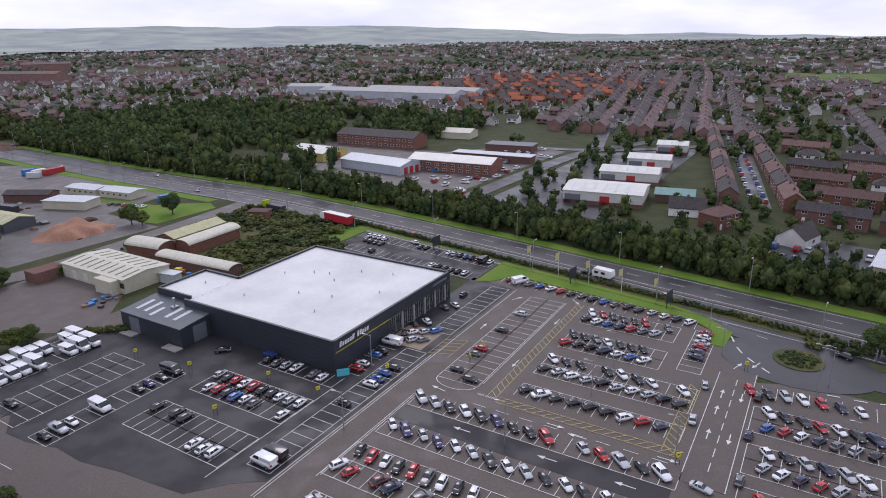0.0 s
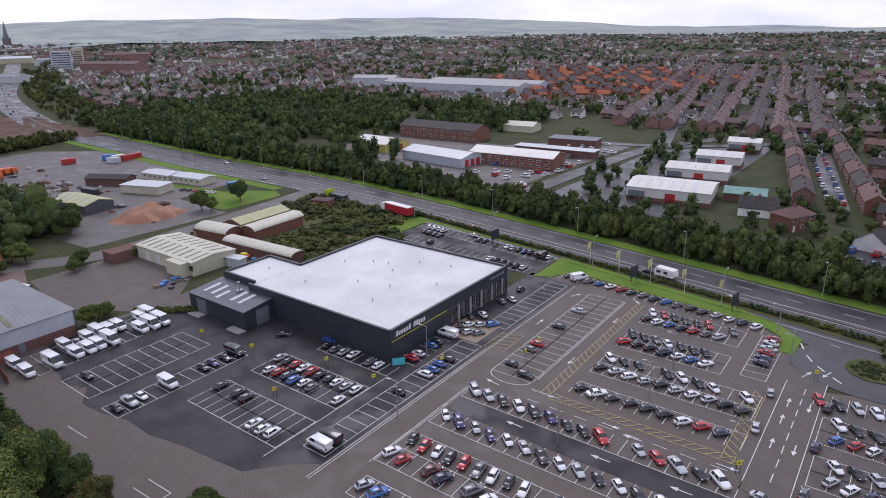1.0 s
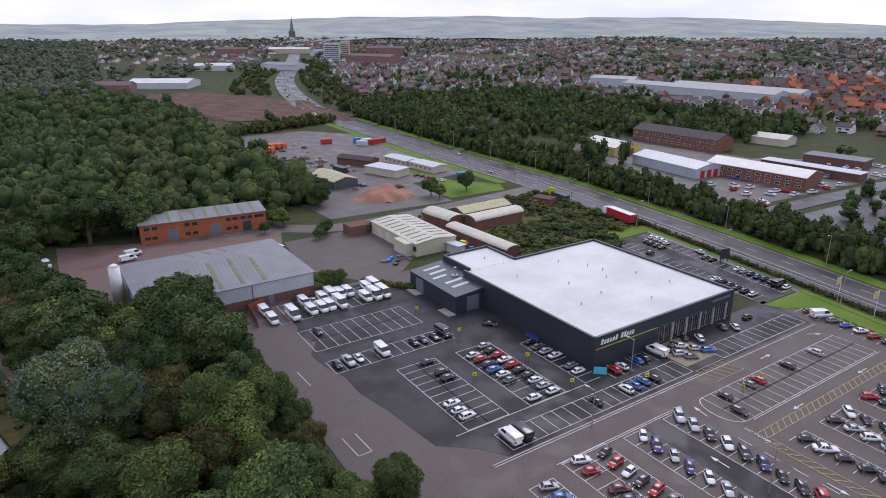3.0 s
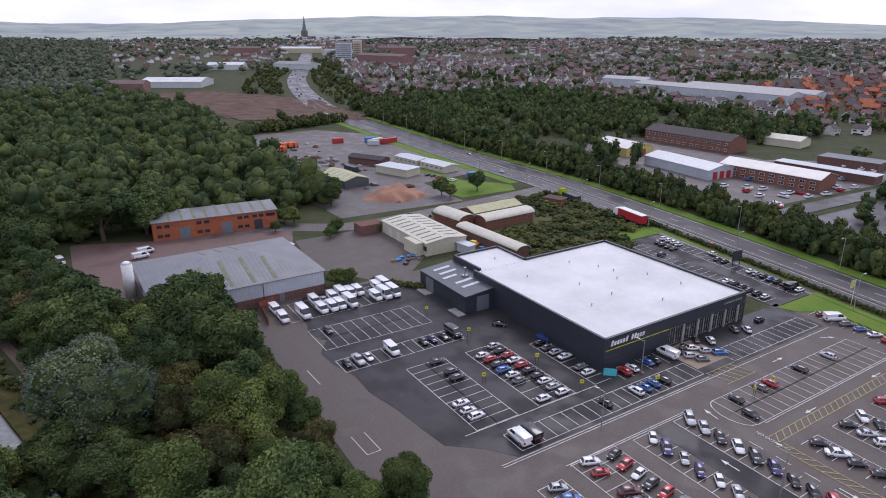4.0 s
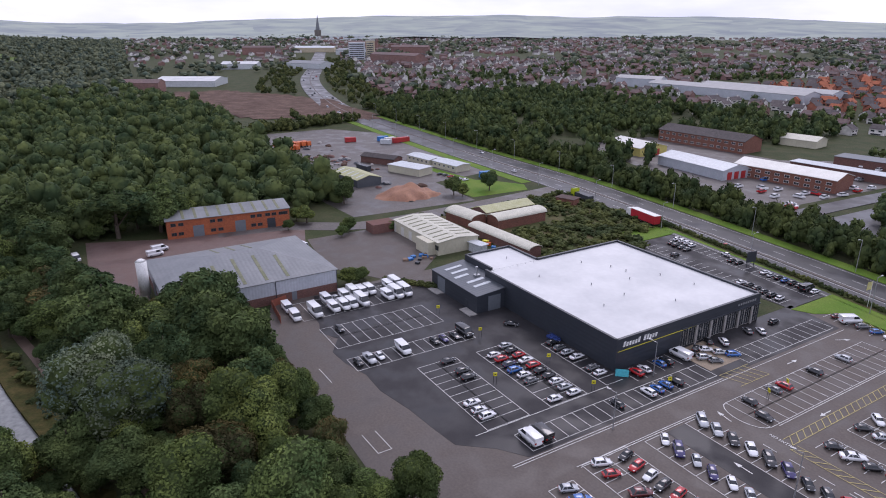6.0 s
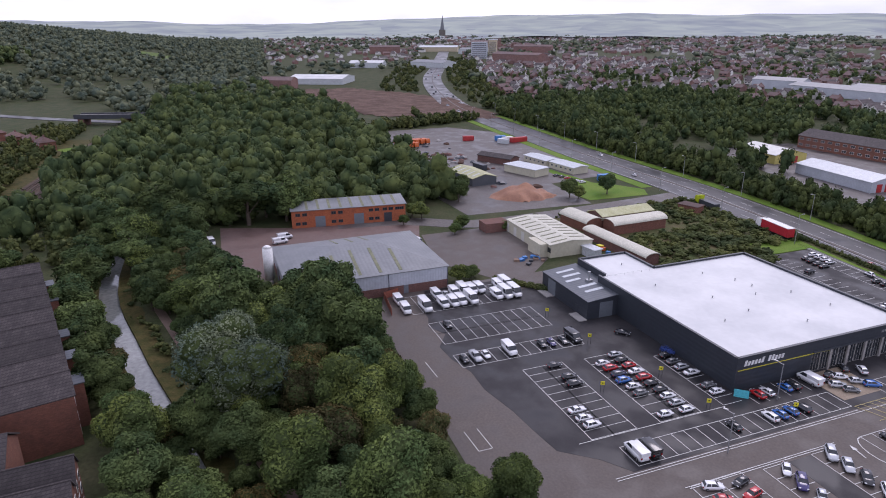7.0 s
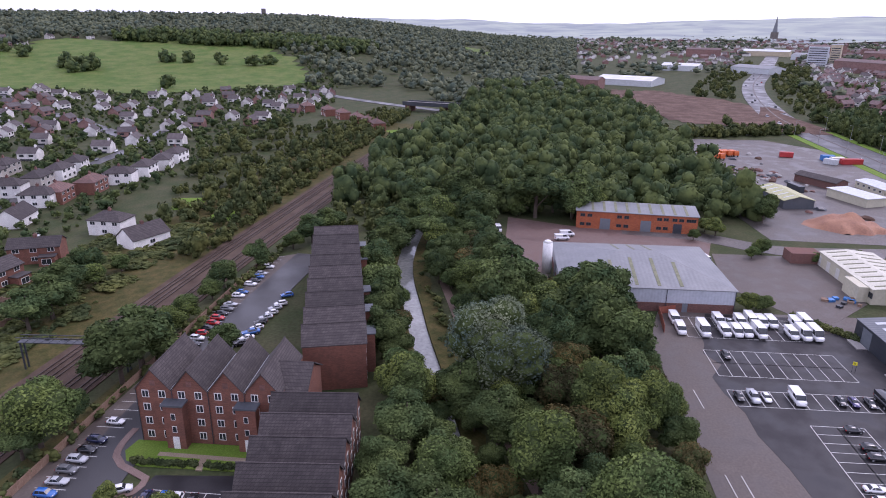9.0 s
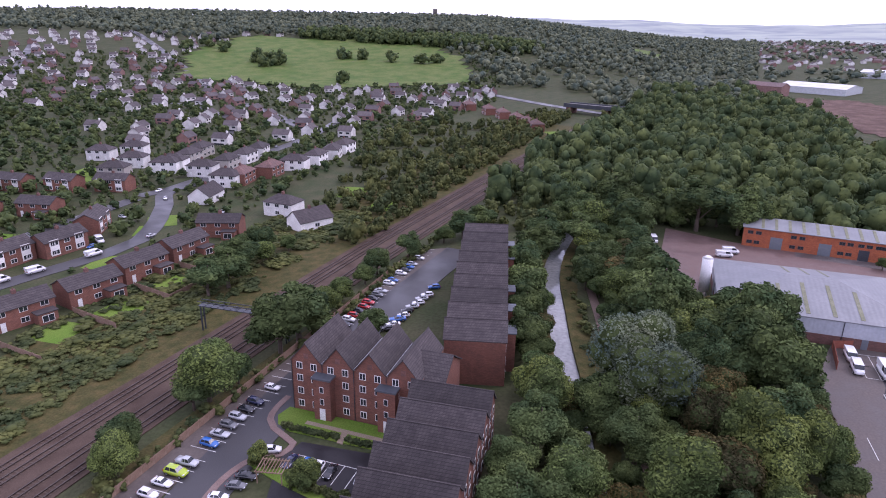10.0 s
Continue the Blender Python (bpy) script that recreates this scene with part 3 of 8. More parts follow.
# ---- buildings ----
M_brick = tiled("red_brick", (0.235, 0.100, 0.066), (0.180, 0.080, 0.056), (0.62, 0.55, 0.5), 0.45, 0.15, vary=0.12)
M_brick_dark = tiled("plum_brick", (0.190, 0.095, 0.076), (0.150, 0.080, 0.068), (0.7, 0.6, 0.55), 0.45, 0.15, vary=0.15)
M_orange = tiled("orange_brick", (0.42, 0.125, 0.050), (0.34, 0.100, 0.045), (0.7, 0.6, 0.5), 0.45, 0.15)
M_rooftile = tiled("dark_roof_tiles", (0.048, 0.040, 0.040), (0.074, 0.062, 0.060), (0.35, 0.35, 0.35), 0.5, 0.32, vary=0.2)
M_redtile = tiled("red_brown_roof_tiles", (0.185, 0.100, 0.084), (0.145, 0.088, 0.076), (0.4, 0.4, 0.4), 0.5, 0.32, vary=0.25)
M_render = mat("white_render", (0.76, 0.75, 0.72), (0.62, 0.61, 0.58), size=2.5, fine=0.15, bump=0.1, space="Object", vary=0.15)
M_cream = ribbed("cream_cladding", (0.50, 0.48, 0.36), (0.44, 0.42, 0.32), pitch=0.6, axis=0, rough=0.6, metal=0)
M_cream_roof = mat("cream_roof_sheet", (0.50, 0.49, 0.40), (0.42, 0.41, 0.33), rough=0.6, size=3, fine=0.3, space="Object")
M_olive_roof = mat("olive_roof_sheet", (0.33, 0.33, 0.16), (0.40, 0.40, 0.24), rough=0.7, size=2, fine=0.3, space="Object")
M_pale_clad = ribbed("pale_blue_cladding", (0.46, 0.49, 0.53), (0.40, 0.43, 0.47), pitch=0.7, axis=0, rough=0.5)
M_shutter = ribbed("grey_roller_shutter", (0.16, 0.18, 0.20), (0.13, 0.15, 0.17), pitch=0.2, axis=2, rough=0.5)
M_red_door = mat("red_painted_door", (0.42, 0.03, 0.03), rough=0.5, size=2, fine=0.2, space="Object")
M_white_clad = ribbed("white_sheet_roof", (0.58, 0.58, 0.54), (0.50, 0.50, 0.46), pitch=1.0, axis=0, rough=0.5, metal=0.0)
M_yellow_clad = mat("yellow_cladding", (0.50, 0.43, 0.12), (0.44, 0.38, 0.12), rough=0.6, size=2, fine=0.2, space="Object")
M_black = mat("black_plastic", (0.015, 0.015, 0.016), rough=0.5, size=1, fine=0.1, bump=0, space="Object")

WINDOWS = {}


def window(parent, x, y, z, w, h, face, frame=None, name="window", panes=2):
    """A window set in a wall; face is the compass turn of its outside (0: -y, 90: +x, 180: +y, 270: -x)."""
    frame = frame or M_frame
    key = (round(w, 2), round(h, 2), frame.name, panes)
    if key not in WINDOWS:
        bm = bmesh.new()
        t = min(0.09, w * 0.09)
        xs = [-w / 2, -w / 2 + t]
        for k in range(1, panes):
            c = -w / 2 + w * k / panes
            xs += [c - t / 2, c + t / 2]
        xs += [w / 2 - t, w / 2]
        zs = [-h / 2, -h / 2 + t, h / 2 - t, h / 2]
        g = [[bm.verts.new((x, -0.07, z)) for z in zs] for x in xs]
        glass = []
        for i in range(len(xs) - 1):
            for j in range(3):
                f = bm.faces.new((g[i][j], g[i + 1][j], g[i + 1][j + 1], g[i][j + 1]))
                if j == 1 and i % 2 == 1:
                    glass.append(f)
        rim = bmesh.ops.extrude_edge_only(bm, edges=[e for e in bm.edges if e.is_boundary])["geom"]
        for v in rim:
            if isinstance(v, bmesh.types.BMVert):
                v.co.y = 0.06
        # the sill is the bottom edge drawn out
        for f in bm.faces:
            if f not in glass and abs(f.normal.z) > 0.5 and f.calc_center_median().z < -h / 2 + 0.01:
                for v in f.verts:
                    v.co.z -= 0.06
                    if v.co.y < 0:
                        v.co.y = -0.13
                break
        for f in glass:
            f.material_index = 1
        bmesh.ops.inset_individual(bm, faces=glass, thickness=0.004, depth=0.0)
        for f in glass:
            for v in f.verts:
                v.co.y = -0.01
        me = bpy.data.meshes.new("window")
        bm.to_mesh(me)
        bm.free()
        me.materials.append(frame)
        me.materials.append(M_glass)
        WINDOWS[key] = me
    ob = new(name, WINDOWS[key])
    ob.parent = parent
    ob.matrix_basis = pose(x, y, z, 0, 0, face)
    return ob


def panel(parent, name, material, x, y, z, w, h, face, label="", out=0.05):
    """A door, shutter or sign that stands a little proud of a wall."""
    ob = part(name, boxes((-w / 2, w / 2, -out, 0.08, -h / 2, h / 2)), material, parent, label)
    ob.matrix_basis = pose(x, y, z, 0, 0, face)
    return ob


def roof_mesh(kind, L, W, eave, ridge, over=0.35, th=0.18):
    """Roof shell over a plan L by W with its ridge along x."""
    bm = bmesh.new()
    a, b = L / 2 + over, W / 2 + over
    if kind == "gable":
        s = (ridge - eave) / (W / 2)
        e = eave - s * over
        extrude_profile(bm, [(-b, e), (0, ridge), (b, e), (b, e + th), (0, ridge + th), (-b, e + th)], -a, a)
    elif kind == "hip":
        k = a - b * 0.95
        e = eave - 0.05
        lo = [bm.verts.new(c) for c in ((-a, -b, e), (a, -b, e), (a, b, e), (-a, b, e))]
        mid = [bm.verts.new((c.co.x, c.co.y, e + th)) for c in lo]
        r0, r1 = bm.verts.new((-k, 0, ridge + th)), bm.verts.new((k, 0, ridge + th))
        bm.faces.new(lo[::-1])
        for i in range(4):
            bm.faces.new((lo[i], lo[(i + 1) % 4], mid[(i + 1) % 4], mid[i]))
        bm.faces.new((mid[0], mid[1], r1, r0))
        bm.faces.new((mid[1], mid[2], r1))
        bm.faces.new((mid[2], mid[3], r0, r1))
        bm.faces.new((mid[3], mid[0], r0))
    elif kind == "mono":
        extrude_profile(bm, [(-b, eave), (b, ridge), (b, ridge + th), (-b, eave + th)], -a, a)
    elif kind == "arch":
        top = [(b * math.cos(math.pi * i / 10), eave + (ridge - eave) * math.sin(math.pi * i / 10)) for i in range(11)]
        low = [((b - 0.15) * math.cos(math.pi * i / 10), eave - 0.02 + (ridge - eave - th) * math.sin(math.pi * i / 10)) for i in range(10, -1, -1)]
        extrude_profile(bm, top + low, -a, a)
    else:
        box(bm, -a, a, -b, b, eave, eave + th)
    return fixn(bm)


def wall_mesh(kind, L, W, eave, ridge):
    bm = bmesh.new()
    a, b = L / 2, W / 2
    if kind == "gable":
        prof = [(-b, -0.3), (b, -0.3), (b, eave), (0, ridge), (-b, eave)]
    elif kind == "mono":
        prof = [(-b, -0.3), (b, -0.3), (b, ridge), (-b, eave)]
    elif kind == "arch":
        prof = [(-b, -0.3), (b, -0.3)] + [((b - 0.1) * math.cos(math.pi * i / 10), eave - 0.1 + (ridge - eave - 0.1) * math.sin(math.pi * i / 10)) for i in range(11)]
    else:
        prof = [(-b, -0.3), (b, -0.3), (b, eave), (-b, eave)]
    extrude_profile(bm, prof, -a, a)
    return fixn(bm)


def slope_panels(parent, name, material, L, W, eave, ridge, xs, y0, y1, w, label=""):
    """Rooflights lying on the slopes of a gable roof, from y0 to y1 across it."""
    for x in xs:
        bm = bmesh.new()
        zf = lambda y: ridge + 0.23 - (ridge - eave) * abs(y) / (W / 2)
        v = [bm.verts.new((x + s * w / 2, y, zf(y) + h)) for h in (-0.03, 0.03) for y in (y0, y1) for s in (-1, 1)]
        for q in ((0, 1, 3, 2), (4, 5, 7, 6), (0, 1, 5, 4), (2, 3, 7, 6), (0, 2, 6, 4), (1, 3, 7, 5)):
            bm.faces.new([v[i] for i in q])
        part(name, fixn(bm), material, parent, label)


def unit(name, m, kind, L, W, eave, ridge, wall, roof, label, category="building", group=""):
    t = thing(name, m, label, category, group)
    part("wall", wall_mesh(kind, L, W, eave, ridge), wall, t)
    part("roof", roof_mesh(kind, L, W, eave, ridge), roof, t)
    return t


# showroom: a large dark box with a white membrane roof, a rear wing and a lean-to workshop
def showroom():
    t = thing("car_showroom", pose(-96.6, 105.5, 0), "large anthracite-clad car showroom with a white flat roof", "showroom")
    x0, x1, y0, y1, h = -21.4, 21.4, -21.8, 21.8, 6.6
    wx, wy0, wy1 = -33.0, -20.0, -6.0
    th = 0.35
    gy = -3.6
    # outer walls, with the glazed stretch of the front left open between plinth and fascia
    for row in ((x0, x1, y0, y0 + th, 0, h), (x0, x0 + th, wy1, y1, 0, h), (x0 + th, x1, y1 - th, y1, 0, h), (wx, x0, wy0, wy0 + th, 0, h), (wx, wx + th, wy0 + th, wy1, 0, h), (wx + th, x0, wy1 - th, wy1, 0, h), (x1 - th, x1, y0 + th, gy, 0, h), (x1 - th, x1, gy, y1 - th, 4.3, h)):
        part("wall", boxes(row), M_dark_clad, t)
    part("roof", boxes((x0 + th, x1 - th, y0 + th, y1 - th, 6.05, 6.2), (wx + th, x0 + th, wy0 + th, wy1 - th, 6.05, 6.2)), M_white_roof, t, "white membrane flat roof")
    bm = bmesh.new()
    for a, b, c, d in ((x0, x1, y0 - 0.06, y0 + th + 0.12), (x1 - th - 0.12, x1 + 0.06, y0, y1), (x0, x1, y1 - th - 0.12, y1 + 0.06), (x0 - 0.06, x0 + th + 0.12, wy1, y1), (wx - 0.06, wx + th + 0.12, wy0, wy1), (wx, x0, wy1 - th - 0.1, wy1 + 0.06), (wx, x0, wy0 - 0.06, wy0 + th + 0.1)):
        box(bm, a, b, c, d, h + 0.003, h + 0.12)
    part("parapet_coping", bm, M_dark_trim, t)
    # glazing bays of the shopfront
    n = 11
    for k in range(n):
        c = gy + (y1 - th - gy) * (k + 0.5) / n
        window(t, x1 - 0.15, c, 2.2, (y1 - th - gy) / n - 0.12, 4.0, 90, M_kerb, "shopfront_pane", 3)
        if k % 2 == 1:
            panel(t, "pier", M_kerb, x1 + 0.02, c + 1.1, 2.15, 0.5, 4.3, 90, "pale steel pier of the shopfront", 0.25)
    part("canopy_band", boxes((x1, x1 + 0.3, gy, y1, 4.25, 4.5)), M_dark_trim, t)
    part("yellow_stripe", boxes((x1, x1 + 0.06, y0 + 0.4, gy + 5, 4.02, 4.16)), mat("yellow_trim", (0.55, 0.50, 0.03), rough=0.5, size=2, fine=0.2, space="Object"), t, "thin yellow stripe along the wall")
    # the sign's mark as plain leaning bars
    sign_white = mat("sign_white", (0.75, 0.75, 0.74), rough=0.4, size=1, fine=0.2, bump=0, space="Object")
    for k in range(12):
        if k == 6:
            continue
        y = y0 + 1.6 + k * 0.78
        hh = 1.05 if k in (0, 5, 7, 8) else 0.78
        bm = bmesh.new()
        v = [bm.verts.new((x1 + d, y + yy + zz * 0.22, 4.85 + zz)) for d in (0.02, 0.12) for yy, zz in ((0, 0), (0.5, 0), (0.5, hh), (0, hh))]
        for q in ((0, 1, 2, 3), (4, 5, 6, 7), (0, 1, 5, 4), (1, 2, 6, 5), (2, 3, 7, 6), (3, 0, 4, 7)):
            bm.faces.new([v[i] for i in q])
        part("sign_bar", fixn(bm), sign_white, t, "white raised bar of the fascia sign" if k == 0 else "")
    for k in range(8):
        part("small_sign_bar", boxes((x1 + 0.02, x1 + 0.1, 14 + k * 0.8, 14.5 + k * 0.8, 5.3, 5.75)), M_metal, t)
    # roof vents
    for x, y in ((-8, 6), (-4, 7), (2, 12), (10, 14), (-2, -6), (6, -4), (8, -12), (-12, -13), (14, 3), (-26, -12), (0, 4), (-14, 2)):
        bm = bmesh.new()
        tube(bm, (x, y, 6.2), (x, y, 6.65), 0.11)
        tube(bm, (x, y, 6.65), (x, y, 6.75), 0.2)
        part("roof_vent", bm, M_metal, t)
    bm = bmesh.new()
    for k in range(6):
        tube(bm, (-20.4, -20 + k * 2.4, 6.2), (-20.4, -20 + k * 2.4, 6.6), 0.04)
    tube(bm, (-20.4, -20, 6.6), (-20.4, -8, 6.6), 0.03)
    part("roof_rail", bm, M_metal, t)
    # lean-to workshop
    t2 = thing("workshop_annex", pose(-120.0, 80.6, 0), "dark-clad lean-to workshop with a slate-grey sheet roof", "workshop")
    part("wall", wall_mesh("mono", 20, 9.2, 4.2, 5.0), M_dark_clad, t2)
    part("roof", roof_mesh("mono", 20, 9.2, 4.2, 5.0, 0.15), M_slate_metal, t2)
    for k, x in enumerate((-7.2, -4.4, -1.6, 2.6, 5.4)):
        bm = bmesh.new()
        z = lambda y: 4.2 + 0.8 * (y + 4.6) / 9.2 + 0.22
        a, b = (-2.4, 2.2) if k != 2 else (-3.2, 0.6)
        v = [bm.verts.new((x + s * 0.5, y, z(y) + hh)) for hh in (-0.05, 0.04) for y in (a, b) for s in (-1, 1)]
        for q in ((0, 1, 3, 2), (4, 5, 7, 6), (0, 1, 5, 4), (2, 3, 7, 6), (0, 2, 6, 4), (1, 3, 7, 5)):
            bm.faces.new([v[i] for i in q])
        part("rooflight", fixn(bm), M_rooflight, t2)
    bm = bmesh.new()
    tube(bm, (0.6, 1.6, 4.7), (0.6, 1.6, 7.0), 0.22, 0.22, 10)
    tube(bm, (0.6, 1.6, 7.0), (0.6, 1.6, 7.25), 0.34, 0.34, 10)
    box(bm, 0.0, 1.2, 0.9, 2.3, 4.6, 5.3)
    part("flue", bm, M_metal, t2, "galvanised steel flue")
    panel(t2, "roller_door", M_shutter, 10.0, 0.2, 1.9, 3.4, 3.6, 90)
    panel(t2, "roller_door", M_shutter, -5.5, -4.6, 1.9, 3.4, 3.6, 0)
    panel(t2, "door", M_dark_trim, 5.5, -4.6, 1.05, 1.0, 2.1, 0)
    for x in (-6.2, 8.2):
        tagged(link("ramp", boxes((-2.2, 2.2, -2.0, 0, -0.1, 0.18)), M_kerb), "concrete ramp outside the workshop door", "ramp").matrix_basis = pose(-120 + x, 75.8, 0.1)


showroom()


# grey warehouse with hipped roof, orange works unit, cream works, barrel-roofed sheds
def works():
    t = thing("warehouse", pose(-154.3, 35.0, 0, 0, 0, 90), "grey hip-roofed warehouse, pale cladding over red brick", "warehouse")
    part("plinth_wall", boxes((-19.4, 19.4, -15.2, 15.2, -0.3, 2.2)), M_brick_dark, t, "red brick plinth")
    part("wall", boxes((-19.35, 19.35, -15.15, 15.15, 2.2, 5.6)), M_pale_clad, t)
    part("roof", roof_mesh("hip", 38.8, 30.4, 5.6, 9.0, 0.3), M_grey_roof, t)
    for x, top in ((-12.4, -9.0), (-7.4, -4.4), (-2.4, -3.0), (2.6, -3.0), (7.6, -4.4)):
        slope_panels(t, "rooflight", M_green_light, 38.8, 30.4, 5.6, 9.0, (x,), -14.4, top, 0.8, "algae-stained rooflight")
    for x in (-4.0, 4.0, 0.0):
        slope_panels(t, "rooflight", M_green_light, 38.8, 30.4, 5.6, 9.0, (x,), 3.4, 14.0, 0.55, "algae-stained rooflight")
    panel(t, "door", M_shutter, 8.5, -15.2, 1.1, 1.2, 2.2, 0)
    panel(t, "roller_door", M_shutter, -19.4, 4, 2.0, 4.0, 4.0, 270)
    for x in (-19.3, -9, 4.2, 19.3):
        bm = bmesh.new()
        tube(bm, (x, -15.3, 0), (x, -15.3, 5.5), 0.08)
        part("downpipe", bm, M_dark_trim, t)

    t = thing("works_unit", pose(-205.2, 44.6, 0, 0, 0, 84), "long two-storey orange brick works unit", "industrial unit")
    part("wall", wall_mesh("mono", 37, 9.5, 5.7, 6.6), M_orange, t)
    part("roof", roof_mesh("mono", 37, 9.5, 5.7, 6.6, 0.4), M_grey_roof, t)
    for k in range(9):
        x = -13.5 + k * 3.6
        bm = bmesh.new()
        z = lambda y: 5.7 + 0.9 * (y + 4.75) / 9.5 + 0.24
        v = [bm.verts.new((x + s * 0.4, y, z(y) + hh)) for hh in (-0.05, 0.03) for y in (-4.4, 4.4) for s in (-1, 1)]
        for q in ((0, 1, 3, 2), (4, 5, 7, 6), (0, 1, 5, 4), (2, 3, 7, 6), (0, 2, 6, 4), (1, 3, 7, 5)):
            bm.faces.new([v[i] for i in q])
        part("rooflight", fixn(bm), M_green_light, t)
    for x in (-9.5, 3.0):
        panel(t, "roller_door", M_shutter, x, -4.75, 1.8, 3.2, 3.6, 0)
    for x in (-16.6, -14.4, -5.2, -3.0, 7.0, 9.0, 11.6, 13.6, 15.8, 17.2):
        window(t, x, -4.75, 4.4, 1.5, 1.0, 0, M_dark_trim)
    for x in (-16.6, -14.6, -5.2, -3.0, 7.0, 9.0):
        window(t, x, -4.75, 1.5, 1.5, 1.0, 0, M_dark_trim)
    panel(t, "door", M_dark_trim, 12.6, -4.75, 1.6, 2.6, 3.2, 0, "dark glazed entrance")

    t = thing("cream_works", pose(-161.5, 95.3, 0), "cream-clad works with a ribbed shallow roof", "industrial unit")
    part("wall", wall_mesh("gable", 27, 13.5, 3.8, 4.5), M_cream, t)
    part("roof", roof_mesh("gable", 27, 13.5, 3.8, 4.5, 0.3), M_cream_roof, t)
    slope_panels(t, "rooflight", M_green_light, 27, 13.5, 3.8, 4.5, (-12, -9, -6, -3, 0, 3, 6, 9, 12), -5.8, -0.8, 0.5, "dark stained rooflight")
    slope_panels(t, "rooflight", M_green_light, 27, 13.5, 3.8, 4.5, (-10.5, -7.5, -4.5, -1.5, 1.5, 4.5, 7.5, 10.5), 0.8, 5.8, 0.5, "dark stained rooflight")
    part("porch", boxes((5, 12, -9.2, -6.76, 0, 3.8)), M_cream, t)
    for x in (-13, -8, -3, 2):
        panel(t, "door", M_white_clad, x, -6.75, 1.4, 1.8, 2.8, 0)
    window(t, 12.8, -6.75, 2.2, 1.6, 1.4, 0, M_dark_trim)
    part("brick_store", boxes((-19, -13.6, -14, -6, -0.2, 3.0)), M_brick_dark, t, "low brown brick store")
    unit("container", pose(-145.2, 100.2, 0.1, 0, 0, 10), "flat", 5, 2.6, 2.5, 2.6, M_rooflight, M_rooflight, "pale grey steel container beside the works", "container")

    for cx, cy, L, W, e, r, tn, wallm, roofm, lab in (
        (-147.0, 110.6, 28, 4.6, 2.5, 3.6, 3, M_brick_dark, M_cream_roof, "long brick shed with a cream barrel roof"),
        (-171.0, 113.0, 13, 6.5, 3.0, 4.6, 7, M_brick, M_cream_roof, "brick shed with a domed cream roof"),
        (-162.0, 127.0, 20, 6.0, 3.2, 4.6, 92, M_brick, M_cream_roof, "red brick shed with a cream barrel roof"),
    ):
        unit("barrel_shed", pose(cx, cy, 0, 0, 0, tn), "arch", L, W, e, r, wallm, roofm, lab, "shed", "barrel roofed sheds")
    unit("shed", pose(-170.0, 127.5, 0, 0, 0, 92), "gable", 20, 7.5, 4.0, 5.2, M_brick_dark, M_olive_roof, "brick shed with an olive pitched roof", "shed")
    unit("shed", pose(-172, 158, 0, 0, 0, 20), "flat", 7, 4.5, 2.4, 2.6, M_brick, M_redtile, "small rusty red shed in the scrub", "shed")
    # depot sheds
    t = unit("depot_shed", pose(-244, 106.5, 0, 0, 0, 5), "gable", 21, 11, 3.2, 4.6, M_slate_metal, M_olive_roof, "depot shed with a mossy yellow-green roof", "shed")
    slope_panels(t, "rooflight", M_rooflight, 21, 11, 3.2, 4.6, (-8, -4, 0, 4, 8), -4.6, -1, 0.6)
    unit("depot_office", pose(-248, 134, 0, 0, 0, 20), "flat", 18, 9, 3.2, 3.3, M_cream, M_rooflight, "flat-roofed pale depot office", "office")
    unit("depot_store", pose(-273.5, 132.5, 0, 0, 0, 28), "gable", 19, 7, 3.0, 4.2, M_brick_dark, M_rooftile, "dark brick depot store", "shed")
    for cx, cy in ((-264, 150.6), (-246, 154)):
        t = unit("portable_cabin", pose(cx, cy, 0, 0, 0, 8), "gable", 17, 8, 2.8, 3.4, M_cream, M_rooflight, "pale grey portable cabin block", "cabin", "portable cabins")
        for k in range(5):
            window(t, -6.5 + k * 3.2, -4.0, 1.7, 1.4, 1.0, 0)


works()


# converted mill: rows of steep tiled gables over red brick
def sawtooth_block(name, m, L, W, eave, ridge, n, label, win_rows, sides):
    """A long brick block of n gables; each ridge runs across the width."""
    t = thing(name, m, label, "apartment block")
    step = L / n
    prof = [(-L / 2, -0.5), (L / 2, -0.5), (L / 2, eave)]
    for k in range(n):
        x = L / 2 - k * step
        prof += [(x - step / 2, ridge), (x - step, eave)]
    bm = bmesh.new()
    extrude_profile(bm, prof, -W / 2, W / 2, "y")
    part("wall", fixn(bm), M_brick, t)
    s = (ridge - eave) / (step / 2)
    for k in range(n):
        c = -L / 2 + (k + 0.5) * step
        b = step / 2
        bm = bmesh.new()
        extrude_profile(bm, [(c - b, eave + 0.02), (c, ridge + 0.02), (c + b, eave + 0.02), (c + b, eave + 0.2), (c, ridge + 0.2), (c - b, eave + 0.2)], -W / 2 - 0.25, W / 2 + 0.25, "y")
        r = part("roof", fixn(bm), M_rooftile, t, "dark tiled gable roof")
        bm = bmesh.new()
        tube(bm, (c, -W / 2 - 0.3, ridge + 0.2), (c, W / 2 + 0.3, ridge + 0.2), 0.12)
        part("ridge_tiles", bm, M_rooftile, r)
        if k < n - 1:
            part("valley_gutter", boxes((c + b - 0.25, c + b + 0.25, -W / 2 - 0.1, W / 2 + 0.1, eave + 0.1, eave + 0.26)), M_metal, t, "lead-grey valley gutter")
        for side in sides:
            y, f = (-W / 2, 0) if side < 0 else (W / 2, 180)
            panel(t, "louvre", M_brick_dark, c, y, eave + (ridge - eave) * 0.35, 0.8, 0.9, f, "dark vent in the gable")
            for z in win_rows:
                for d in (-step * 0.23, step * 0.23):
                    window(t, c + d, y, z, 1.1, 1.25, f)
    return t


